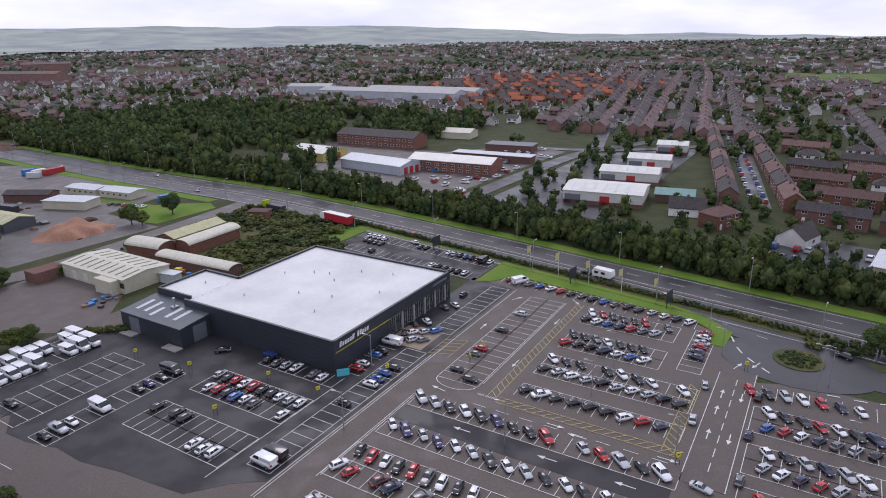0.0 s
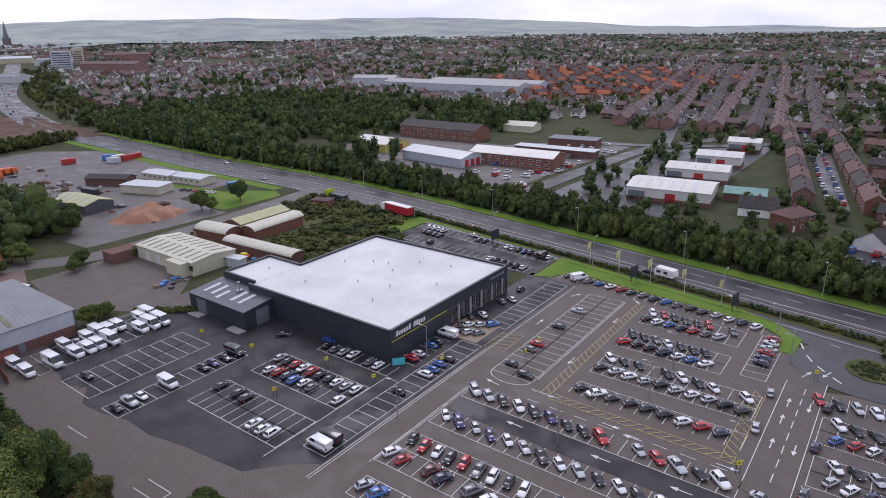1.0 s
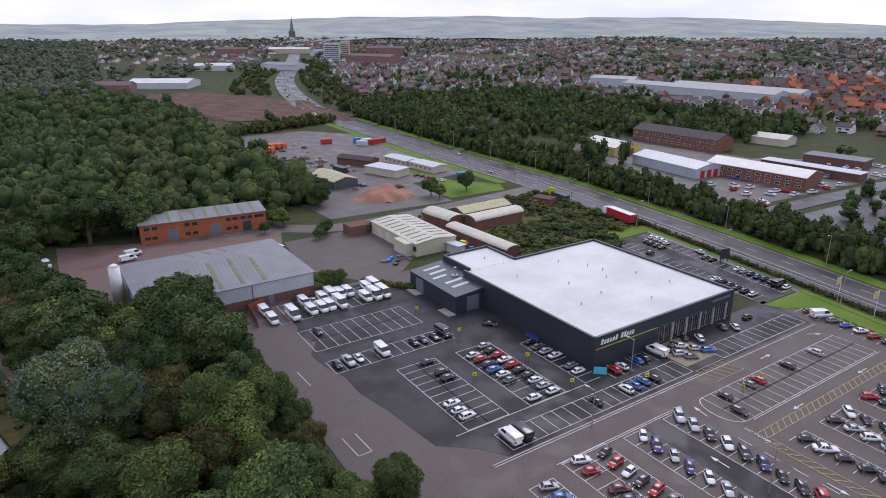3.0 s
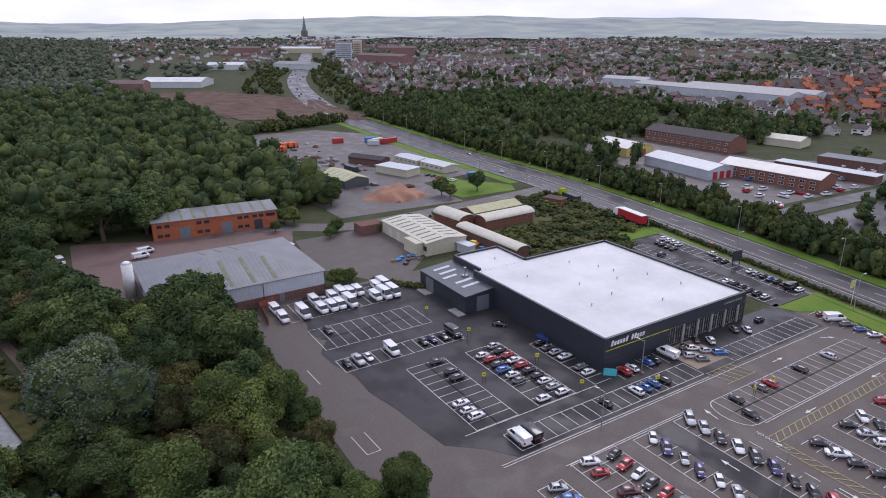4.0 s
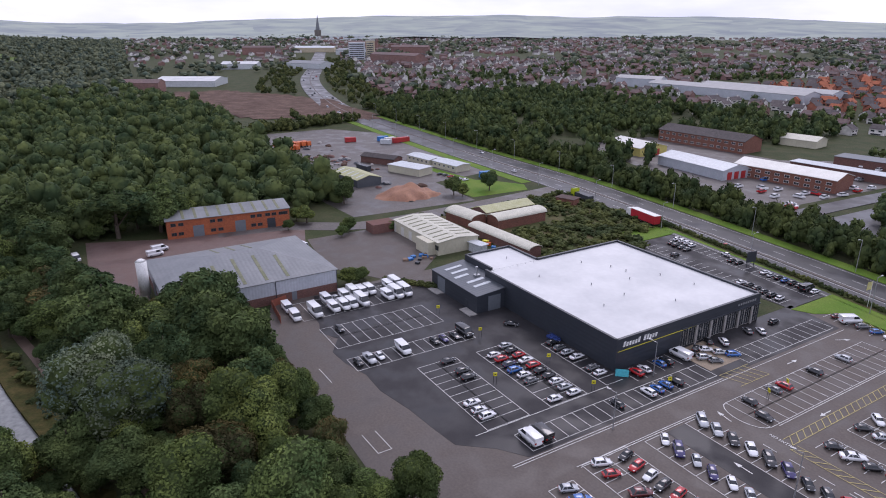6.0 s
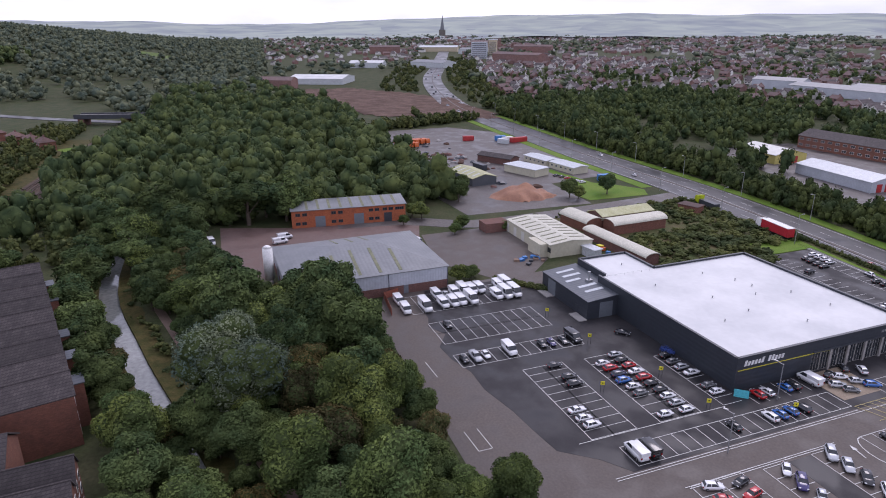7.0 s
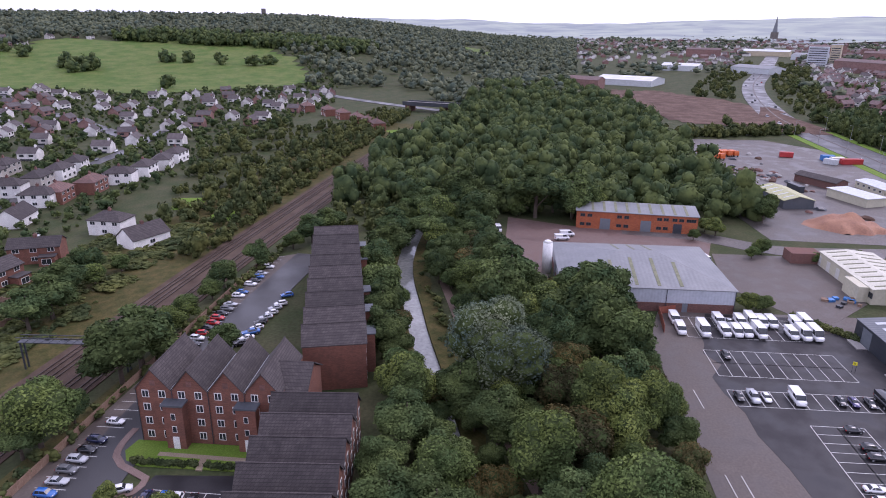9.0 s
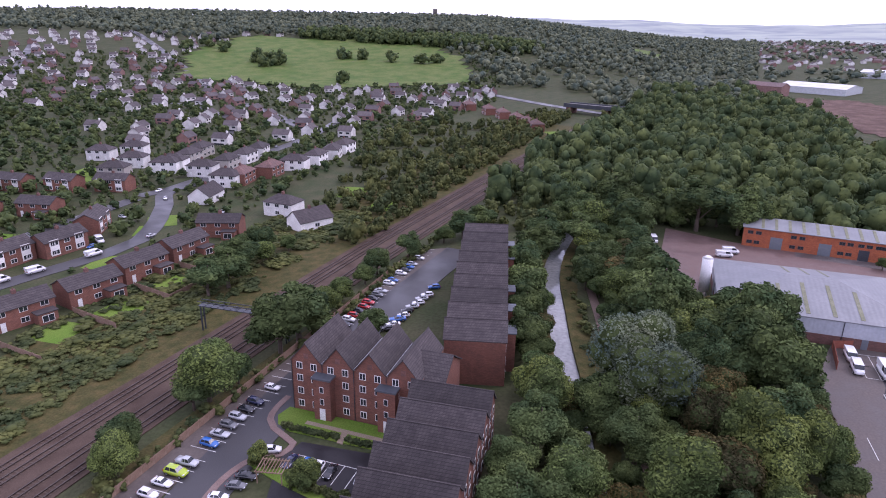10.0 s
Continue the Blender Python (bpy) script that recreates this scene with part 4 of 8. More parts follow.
t = sawtooth_block("mill_apartments", pose(-87.2, -42.4, 0, 0, 0, 91), 22.6, 11.6, 9.3, 12.7, 4, "four-gabled red brick mill apartments with dark tiled roofs", (1.5, 3.9, 6.3, 8.6), (-1,))
for x in (-5.0, 6.2):
    b = part("stair_tower", boxes((x - 1.5, x + 1.5, -7.5, -5.75, -0.3, 7.6)), M_brick, t)
    part("stair_roof", boxes((x - 1.75, x + 1.75, -7.8, -5.6, 7.62, 7.9)), M_slate_metal, t, "lead-grey stair tower roof")
    panel(b, "door", M_frame, x, -7.5, 1.15, 1.0, 2.3, 0, "white entrance door")
    for z in (3.6, 5.8):
        window(b, x, -7.5, z, 0.7, 1.1, 0, None, "window", 1)
for k in range(5):
    pipe = bmesh.new()
    tube(pipe, (-11.2 + k * 5.6, -5.9, 0), (-11.2 + k * 5.6, -5.9, 9.3), 0.06)
    part("downpipe", pipe, M_dark_trim, t)
bm = bmesh.new()
extrude_profile(bm, [(-4.5, -0.3), (4.5, -0.3), (4.5, 8.6), (0, 11.6), (-4.5, 8.6)], 11.2, 14.6)
wing = part("side_wing", fixn(bm), M_brick, t)
bm = bmesh.new()
extrude_profile(bm, [(-4.9, 8.55), (0, 11.75), (4.9, 8.55), (4.9, 8.75), (0, 11.95), (-4.9, 8.75)], 8.0, 14.9)
part("wing_roof", fixn(bm), M_rooftile, t, "dark tiled roof of the side wing")
for z in (6.3, 8.0):
    window(wing, 12.9, -4.5, z, 0.9, 1.0, 0)
tl = sawtooth_block("canal_apartments", pose(-131.0, -35.0, 0, 0, 0, 13.5), 66, 11.0, 8.6, 11.2, 9, "long red brick canal-side apartments with nine dark gables", (1.6, 4.2, 6.8), (1,))
for k in range(6):
    x = 26 - k * 10
    part("stair_bay", boxes((x - 1.6, x + 1.6, 5.5, 7.3, -0.3, 7.8)), M_brick, tl)
    part("stair_roof", boxes((x - 1.8, x + 1.8, 5.4, 7.5, 7.82, 8.0)), M_slate_metal, tl)
tn = sawtooth_block("canal_apartments", pose(-65.5, -24.8, 0, 0, 0, 4), 38, 12.5, 7.0, 9.8, 7, "near brick canal-side apartments with dark gables", (1.6, 4.0, 6.0), (1, -1))


# small houses
HOUSES = {}


def house(m, style, label, group):
    if style in HOUSES:
        return tagged(copy_thing(HOUSES[style], m), label)
    L, W, e, r, kind, wall, roof = {
        "brick_pair": (12.6, 7.0, 4.6, 6.5, "gable", M_brick, M_rooftile),
        "white_pair": (11.0, 7.6, 4.6, 6.9, "hip", M_render, M_rooftile),
        "white_bungalow": (12.0, 8.0, 3.0, 6.0, "gable", M_render, M_rooftile),
        "red_pair": (11.0, 7.6, 4.6, 6.9, "hip", M_brick, M_redtile),
        "grey_pair": (11.0, 7.6, 4.6, 6.9, "hip", mat("pebbledash", (0.30, 0.28, 0.25), (0.36, 0.34, 0.30), size=2, fine=0.1, space="Object", vary=0.2), M_rooftile),
        "terrace": (21.0, 6.6, 4.5, 6.8, "gable", M_brick, M_redtile),
        "terrace_slate": (21.0, 6.6, 4.5, 6.8, "gable", M_brick_dark, M_rooftile),
        "flats": (26.0, 10.0, 7.5, 10.0, "gable", mat("buff_brick", (0.36, 0.29, 0.19), (0.42, 0.34, 0.23), size=2, fine=0.1, space="Object"), M_redtile),
    }[style]
    t = thing("house", m, label, "house", group)
    part("wall", wall_mesh(kind, L, W, e, r), wall, t)
    part("roof", roof_mesh(kind, L, W, e, r, 0.3), roof, t)
    for x in ((-L / 4, L / 4) if L > 20 else (0,)):
        bm = bmesh.new()
        box(bm, x - 0.45, x + 0.45, -0.35, 0.35, r - 0.5, r + 0.9)
        tube(bm, (x, 0, r + 0.85), (x, 0, r + 1.3), 0.13)
        part("chimney", bm, M_brick_dark, t)
    nx = max(3, int(L / 5))
    for f, y in ((0, -W / 2), (180, W / 2)):
        for k in range(nx):
            x = -L / 2 + L * (k + 0.5) / nx
            for z in ((1.5, 3.9) if e > 4 else (1.5,)):
                if z < 2 and k % 2 == 0 and f == 0:
                    panel(t, "door", M_frame, x, y, 1.05, 1.0, 2.1, f, "white door")
                else:
                    window(t, x, y, z, 1.7, 1.2, f)
    if style == "brick_pair":
        for x in (-L / 4 - 0.5, L / 4 + 0.5):
            panel(t, "front_panel", M_render, x, W / 2, 2.7, 2.6, 4.4, 180, "white boarded front panel", 0.02)
            window(t, x, W / 2 + 0.03, 1.4, 2.2, 1.3, 180)
            window(t, x, W / 2 + 0.03, 3.9, 2.2, 1.2, 180)
        ob = part("rear_extension", boxes((1.5, 5.5, -W / 2 - 2.6, -W / 2, -0.2, 2.5)), wall, t)
        part("extension_roof", boxes((1.3, 5.7, -W / 2 - 2.8, -W / 2, 2.5, 2.7)), roof, t)
        window(ob, 3.5, -W / 2 - 2.6, 1.3, 2.4, 1.6, 0)
    HOUSES[style] = t
    return t

# ---- bay markings ----
def bay_lines(bm, x0, x1, y0, y1, n, along="x", ends=(True, True), z=ZL, slope=0.0):
    """A row of n bays; along: the axis the row runs on; ends: which long sides carry a line."""
    if along == "x":
        for k in range(n + 1):
            x = x0 + (x1 - x0) * k / n
            d = slope * (x - x0)
            line(bm, x, y0 + d, x, y1 + d, z)
        for on, y in zip(ends, (y0, y1)):
            if on:
                line(bm, x0, y, x1, y + slope * (x1 - x0), z)
    else:
        for k in range(n + 1):
            y = y0 + (y1 - y0) * k / n
            line(bm, x0, y, x1, y, z)
        for on, x in zip(ends, (x0, x1)):
            if on:
                line(bm, x, y0, x, y1, z)


def marked(name, rows, material, label, ramp=None):
    bm = bmesh.new()
    for r in rows:
        bay_lines(bm, *r)
    return setting(name, bm, material, label, "road marking")


marked("bay_markings_rear", [(-95.5, -72.2, 52.5, 56.7, 10, "x"), (-95.5, -72.2, 56.7, 61.0, 10, "x"), (-95.0, -72.2, 65.7, 69.9, 9, "x"), (-95.0, -72.2, 69.9, 74.0, 9, "x"), (-91.0, -72.4, 79.0, 83.0, 8, "x", (True, False)),
                             (-120.8, -115.7, 42.6, 67.6, 10, "y"), (-115.7, -110.6, 42.6, 67.6, 10, "y"), (-105.6, -100.4, 42.4, 69.2, 11, "y"), (-136.4, -131.4, 41.2, 65.6, 10, "y"), (-131.4, -126.4, 41.2, 65.6, 10, "y")], M_paint, "white parking bay lines on black asphalt")
marked("bay_markings_front", [(-69.0, -64.2, 55.4, 99.0, 18, "y"), (-69.0, -64.2, 108.6, 138.0, 12, "y"), (-75.0, -70.5, 85.0, 99.5, 6, "y", (False, False)), (-57.5, -53.3, 92.4, 136.5, 18, "y"), (-53.3, -49.0, 92.4, 136.5, 18, "y")], M_paint, "white parking bay lines on asphalt")
marked("bay_markings_sales", [(-57.0, -11.6, 81.4, 86.0, 19, "x", (True, False)), (-57.0, -11.6, 71.9, 76.6, 19, "x", (True, False)), (-57.8, -12.4, 63.9, 68.3, 19, "x", (True, True)), (-57.8, -12.4, 59.4, 63.9, 19, "x", (True, False)), (-56.0, -12.8, 51.5, 56.0, 18, "x"),
                              (-42.2, -13.5, 93.3, 98.0, 12, "x", (False, True)), (-42.2, -14.0, 102.3, 106.7, 12, "x", (True, True)), (-42.2, -14.0, 106.7, 111.0, 12, "x", (False, True)), (-42.2, -22.0, 115.0, 119.2, 8, "x"), (-42.2, -22.0, 119.2, 123.2, 8, "x"),
                              (-42.2, -22.0, 128.0, 132.0, 8, "x"), (-42.2, -22.0, 132.0, 136.0, 8, "x"), (-68.5, -19.5, 141.6, 146.0, 19, "x", (False, False), ZL, -0.1), (-19.0, -14.6, 117.0, 136.5, 8, "y"),
                              (-4.6, 26.0, 102.0, 106.2, 12, "x"), (-4.6, 26.0, 106.2, 110.4, 12, "x"), (-4.2, 26.0, 90.2, 94.3, 12, "x"), (-4.2, 26.0, 94.3, 98.4, 12, "x"), (-4.0, 26.0, 82.2, 87.0, 12, "x"), (-6.6, 26, 113.6, 118.2, 13, "x", (False, False), ZL, 0.06)], M_paint, "white parking bay lines on worn asphalt")
marked("bay_markings_north", [(-123.5, -76.5, 155.6, 160.2, 19, "x", (True, False), ZL, -0.12), (-122.5, -78.0, 144.5, 149.0, 18, "x", (True, False), ZL, -0.1)], M_paint, "white parking bay lines behind the showroom")
marked("bay_markings_mill", [(-165, -52, -63.0, -58.4, 46, "x", (False, False), 0.15, 0.0), (-70.4, -66.0, -47.4, -34.2, 6, "y", (True, False), 0.16)], M_paint, "white parking bay lines by the apartments")
# yellow hatched margins
bm = bmesh.new()
for x0, y0, x1, y1, n, w in ((-44.4, 91.0, -44.4, 137.5, 26, 1.7), (-44.0, 89.6, -12.4, 89.2, 18, 1.8), (-13.6, 90.0, -13.6, 112.5, 13, 1.9), (-69.0, 147.8, -20, 143, 26, -1.2), (-64.0, 99.5, -64.0, 108.0, 5, -4.5)):
    dx, dy = (x1 - x0) / n, (y1 - y0) / n
    k = math.hypot(dx, dy)
    nx, ny = -dy / k * w, dx / k * w
    line(bm, x0, y0, x1, y1, ZL)
    line(bm, x0 + nx, y0 + ny, x1 + nx, y1 + ny, ZL)
    for i in range(n):
        line(bm, x0 + dx * i, y0 + dy * i, x0 + dx * (i + 1) + nx, y0 + dy * (i + 1) + ny, ZL + 0.004, 0.14)
setting("yellow_hatching", bm, M_yellow, "yellow hatched margins on the car park", "road marking")
# long lines and arrows
bm = bmesh.new()
for a in ((-63.0, 50.5, -63.0, 99), (-62.5, 50.5, -62.5, 139), (-57.9, 58.5, -57.9, 87.2), (-57.5, 59, -57.5, 87), (-72.0, 50, -72.0, 79), (-48.6, 94, -48.6, 137), (-11.6, 84, -11.6, 120), (-5.4, 84, -5.4, 122), (-81.5, 34.6, -76.0, 34.8), (-81.5, 36.9, -76.0, 37.1), (-76.0, 34.8, -76.0, 37.1), (-105, 36.4, -99, 36.6)):
    line(bm, *a, ZL, 0.12)
for k in range(9):
    a, b = math.pi + math.pi * k / 9, math.pi + math.pi * (k + 1) / 9
    line(bm, -53.3 + 4.2 * math.cos(a), 92.4 + 2.6 * math.sin(a), -53.3 + 4.2 * math.cos(b), 92.4 + 2.6 * math.sin(b), ZL, 0.14)


def arrow(bm, x, y, turn, s=1.0):
    c, q = math.cos(radians(turn)), math.sin(radians(turn))
    T = lambda a, b: bm.verts.new((x + (a * c - b * q) * s, y + (a * q + b * c) * s, ZL + 0.003))
    bm.faces.new([T(-1.6, -0.09), T(0.4, -0.09), T(0.4, 0.09), T(-1.6, 0.09)])
    bm.faces.new([T(0.4, -0.42), T(1.6, 0), T(0.4, 0.42)])


for x, y, r in ((-60, 116, 90), (-60, 134, 60), (-46.7, 104, 270), (-46.7, 126, 270), (-55, 88.6, 170), (-46.8, 138.6, 320), (-10, 112, 90), (-6.8, 112, 270), (-10, 98, 90), (-6.8, 98, 270), (-9, 124, 70), (-32, 88, 0), (-28, 86.9, 180), (-45, 79.4, 180), (-30, 79.2, 180), (-18, 79, 180), (-14, 88, 0), (-6, 126, 250), (-10, 106, 90)):
    arrow(bm, x, y, r)
for k in range(8):
    line(bm, -47 + 4.4 * k, 87.2, -44.6 + 4.4 * k, 87.15, ZL, 0.12)
setting("car_park_lines", bm, M_paint, "white edge lines and arrows painted on asphalt", "road marking")
cu = bpy.data.curves.new("no_entry", "FONT")
cu.body, cu.size = "NO ENTRY", 0.85
tx = new("no_entry", cu)
me = bpy.data.meshes.new_from_object(tx)
bpy.data.objects.remove(tx)
me.materials.append(M_paint)
ob = tagged(new("road_lettering", me), "white NO ENTRY words painted on asphalt", "road marking", "", "structure")
ob.matrix_basis = pose(-48.0, 90.2, ZL + 0.004, 0, 0, -1)
sheet("showroom_apron", [(-74.8, 99.6), (-66.0, 99.6), (-66.0, 109), (-74.8, 109)], 0.10, M_tan, "tan block paving in front of the showroom doors", "paving")

# ---- cars ----
CAR_COLOURS = {"w": ("white", (0.72, 0.73, 0.74)), "s": ("silver", (0.42, 0.44, 0.46)), "g": ("grey", (0.13, 0.135, 0.14)), "k": ("black", (0.012, 0.013, 0.016)), "r": ("red", (0.42, 0.012, 0.014)),
               "b": ("blue", (0.025, 0.12, 0.38)), "n": ("navy blue", (0.012, 0.018, 0.055)), "p": ("purple-blue", (0.028, 0.020, 0.11)), "l": ("lime green", (0.33, 0.45, 0.02)), "m": ("maroon", (0.12, 0.02, 0.02)), "o": ("orange", (0.6, 0.14, 0.02))}
M_tyre = mat("tyre_rubber", (0.012, 0.012, 0.012), rough=0.85, size=0.5, fine=0.05, bump=0, space="Object")
M_head = mat("headlamp_glass", (0.55, 0.57, 0.60), rough=0.15, size=0.5, fine=0.05, bump=0, space="Object")
M_tail = mat("tail_lamp_red", (0.30, 0.010, 0.010), rough=0.2, size=0.5, fine=0.05, bump=0, space="Object")
CARS = {}
STYLES = {  # length, width, belt height, roof height, windscreen foot, roof front, roof rear, rear glass foot, bonnet height
    "hatch": (4.10, 1.76, 0.90, 1.44, 0.98, 0.22, -1.15, -1.80, 0.84),
    "saloon": (4.60, 1.80, 0.90, 1.41, 0.95, 0.15, -0.90, -1.65, 0.82),
    "suv": (4.40, 1.84, 1.04, 1.60, 1.02, 0.35, -1.50, -1.98, 0.98),
    "van": (4.90, 1.95, 1.20, 1.95, 1.75, 1.05, -2.38, -2.42, 1.12),
    "tall_van": (5.70, 2.02, 1.30, 2.50, 2.25, 1.55, -2.80, -2.83, 1.22),
    "pickup": (5.10, 1.85, 1.02, 1.75, 1.25, 0.70, -0.55, -0.75, 1.05),
}


def paint_of(code):
    nm, col = CAR_COLOURS[code]
    key = nm.replace(" ", "_") + "_car_paint"
    if key not in MATS:
        m = mat(key, col, tuple(c * 0.9 for c in col), rough=0.22, size=1.5, fine=0.2, bump=0, space="Object", alpha_grain=0.03)
        m.node_tree.nodes["Principled BSDF"].inputs["Coat Weight"].default_value = 0.6
    return MATS[key]


def make_car(style, code, m):
    L, W, belt, roof, ws, rf, rr, rg, bon = STYLES[style]
    h = L / 2
    w = W / 2
    noun = {"hatch": "hatchback car", "saloon": "saloon car", "suv": "tall estate car", "van": "panel van", "tall_van": "high-roofed van", "pickup": "pickup truck"}[style]
    t = thing("van" if "van" in style else "car", m, f"{CAR_COLOURS[code][0]} {noun} parked on its wheels", "van" if "van" in style else "car")
    paint = paint_of(code)
    vanlike = "van" in style
    # hull: sections from tail to nose, each with sill, waist and belt points
    secs = [(-h, 0.45, belt * 0.76, 0.72), (-h + 0.10, 0.34, belt * 0.92, 0.86), (-h + 0.32, 0.28, belt * 0.99, 0.95), (-h + 0.9, 0.22, belt, 1.0), (rr + 0.6, 0.22, belt, 1.0), (ws - 0.1, 0.22, belt, 1.0), (ws + 0.35, 0.22, bon, 0.98), (h - 0.62, 0.24, bon * 0.93, 0.95), (h - 0.26, 0.28, bon * 0.82, 0.87), (h - 0.07, 0.34, bon * 0.70, 0.74), (h, 0.42, bon * 0.56, 0.58)]
    secs.sort(key=lambda s: s[0])
    bm = bmesh.new()
    rings = []
    for x, zb, zt, f in secs:
        zm = (zb + zt) / 2
        pts = [(-w * f * 0.92, zb), (-w * f, zm), (-w * f * 0.93, zt), (-w * f * 0.5, zt + 0.04), (w * f * 0.5, zt + 0.04), (w * f * 0.93, zt), (w * f, zm), (w * f * 0.92, zb)]
        rings.append([bm.verts.new((x, y, z)) for y, z in pts])
    for A, B in zip(rings, rings[1:]):
        for i in range(8):
            bm.faces.new((A[i], A[(i + 1) % 8], B[(i + 1) % 8], B[i]))
    bm.faces.new(rings[0])
    bm.faces.new(rings[-1][::-1])

    def ring(x, y, z, xr, zr=None):
        return [(x, -y, z), (x, y, z), (xr, y, z if zr is None else zr), (xr, -y, z if zr is None else zr)]
    # roof skin, pillars
    yt, yb = w * 0.66, w * 0.90
    if vanlike:
        yt = w * 0.93
    A = [bm.verts.new(p) for p in ring(rf + 0.06, yt, roof - 0.06, rr - 0.06)]
    B = [bm.verts.new((x * 0.93 + (rf + rr) / 2 * 0.07, y * 0.86, roof)) for x, y, z in ring(rf, yt, roof, rr)]
    bm.faces.new(B)
    for i in range(4):
        bm.faces.new((A[i], A[(i + 1) % 4], B[(i + 1) % 4], B[i]))

    def post(x0, x1, wd):
        for s in (-1, 1):
            v = [bm.verts.new(c) for c in ((x0 - wd, s * (yb + 0.012), belt), (x0 + wd, s * (yb + 0.012), belt), (x1 + wd, s * (yt + 0.012), roof - 0.05), (x1 - wd, s * (yt + 0.012), roof - 0.05))]
            bm.faces.new(v)
    if vanlike:
        cab = rf - 0.95
        for s in (-1, 1):
            bm.faces.new([bm.verts.new(c) for c in ((rg, s * (yb + 0.02), belt - 0.03), (cab, s * (yb + 0.02), belt - 0.03), (cab, s * (yt + 0.02), roof - 0.05), (rr - 0.06, s * (yt + 0.02), roof - 0.05))])
        bm.faces.new([bm.verts.new(c) for c in ((rg - 0.02, -yb, belt - 0.05), (rg - 0.02, yb, belt - 0.05), (rr - 0.08, yt, roof - 0.05), (rr - 0.08, -yt, roof - 0.05))])
        post(ws - 0.05, rf, 0.05)
    else:
        post(ws - 0.02, rf + 0.02, 0.05)
        post((ws + rg) / 2 - 0.1, (rf + rr) / 2 - 0.1, 0.05)
        post(rg + 0.25, rr - 0.02, 0.13)
    if style == "pickup":
        box(bm, -h + 0.1, rg - 0.1, -w * 0.88, w * 0.88, belt + 0.02, belt + 0.08)
    fixn(bm)
    body = part("body", bm, paint, t, "", True)
    bm = bmesh.new()
    lo = [bm.verts.new(p) for p in ring(ws, yb, belt - 0.02, rg)]
    hi = [bm.verts.new(p) for p in ring(rf, yt, roof - 0.05, rr)]
    for i in range(4):
        bm.faces.new((lo[i], lo[(i + 1) % 4], hi[(i + 1) % 4], hi[i]))
    bm.faces.new(hi)
    part("glazing", fixn(bm), M_glass, t, "dark tinted glass")
    r = 0.32 if not vanlike else 0.35
    if (r, W) not in CARS:
        bm = bmesh.new()
        tube(bm, (0, -0.11, 0), (0, 0.11, 0), r, r, 14)
        n0 = len(bm.faces)
        tube(bm, (0, -0.125, 0), (0, 0.125, 0), r * 0.62, r * 0.62, 10)
        bm.faces.ensure_lookup_table()
        for f in bm.faces[n0:]:
            f.material_index = 1
        me = bpy.data.meshes.new("wheel")
        bm.to_mesh(me)
        bm.free()
        me.materials.append(M_tyre)
        me.materials.append(M_metal)
        CARS[r, W] = me
    for x in (-h * 0.60, h * 0.63):
        for s in (-1, 1):
            o = new("wheel", CARS[r, W])
            o.parent = t
            o.matrix_basis = pose(x, s * (w - 0.10), r)
    for s in (-1, 1):
        part("headlight", boxes((h - 0.34, h - 0.06, s * w * 0.66 - 0.17, s * w * 0.66 + 0.17, bon * 0.70, bon * 0.83)), M_head, t)
        part("tail_light", boxes((-h - 0.01, -h + 0.16, s * w * 0.72 - 0.13, s * w * 0.72 + 0.13, belt * 0.66, belt * 0.90)), M_tail, t)
    return t


car_rng = random.Random(5)


def put_car(code, x, y, turn, z=0.1, style=None, group="", jitter=1.0):
    if code == "W":
        code, style = "w", "van"
    elif code == "T":
        code, style = "w", "tall_van"
    elif code == "K":
        code, style = "k", "van"
    elif code == "U":
        code, style = "s", "pickup"
    style = style or car_rng.choice(("hatch", "hatch", "saloon", "suv", "hatch", "suv"))
    m = pose(x + car_rng.uniform(-0.12, 0.12) * jitter, y + car_rng.uniform(-0.3, 0.3) * jitter, z, 0, 0, turn + car_rng.uniform(-2, 2) * jitter) @ Matrix.Scale(0.97 if "van" in style else 0.84, 4)
    key = style + code
    if key in CARS:
        t = copy_thing(CARS[key], m)
    else:
        t = CARS[key] = make_car(style, code, m)
    if group:
        t["group"] = group
    return t


def car_row(codes, x0, y0, dx, dy, turn, group, z=0.1, flip=0.0):
    for k, c in enumerate(codes):
        if c != ".":
            put_car(c, x0 + dx * (k + 0.5), y0 + dy * (k + 0.5), turn + (180 if car_rng.random() < flip else 0), z, None, group)


S = "cars in the sales rows"
car_row("sskwkpkkr.srskw", -57.2, 83.8, 2.98, 0, -41, S)
car_row("wpspwskwskwkwr.", -57.0, 74.4, 3.02, 0, -42, S)
car_row("krwkrgwkw.k.wr.s..", -57.0, 66.1, 2.5, 0, -80, S)
car_row("wr.mn.gwr.kw.sk.b.", -57.6, 61.7, 2.5, 0, 68, S)
car_row("sb.k.w.gk.w..rk.", -56, 53.8, 2.7, 0, 65, S)
car_row("kwkkkkwrn.", -42.2, 95.7, 2.98, 0, 48, S)
car_row("kswskswskk", -42.2, 104.5, 2.8, 0, 50, S)
car_row("wkk.kwkw.w", -42.2, 108.9, 2.75, 0, -45, S)
car_row("rkknwbw", -42.6, 117.1, 2.7, 0, 52, S)
car_row("kkgwkkk", -42.2, 121.2, 2.45, 0, -52, S)
car_row("kwbnrgs", -42.6, 130.0, 2.55, 0, 60, S)
car_row("wrkkkr.g", -42.4, 134.0, 2.4, 0, -60, S)
car_row("mWgbwrkgkbgkkswnw", -68.0, 144.2, 2.86, -0.28, 63, S)
car_row("..nnrswr", -16.8, 117.0, 0, 2.44, 165, S)
car_row("rkswrnw.wk", -7.2, 115.2, 2.8, 0.16, -62, S)
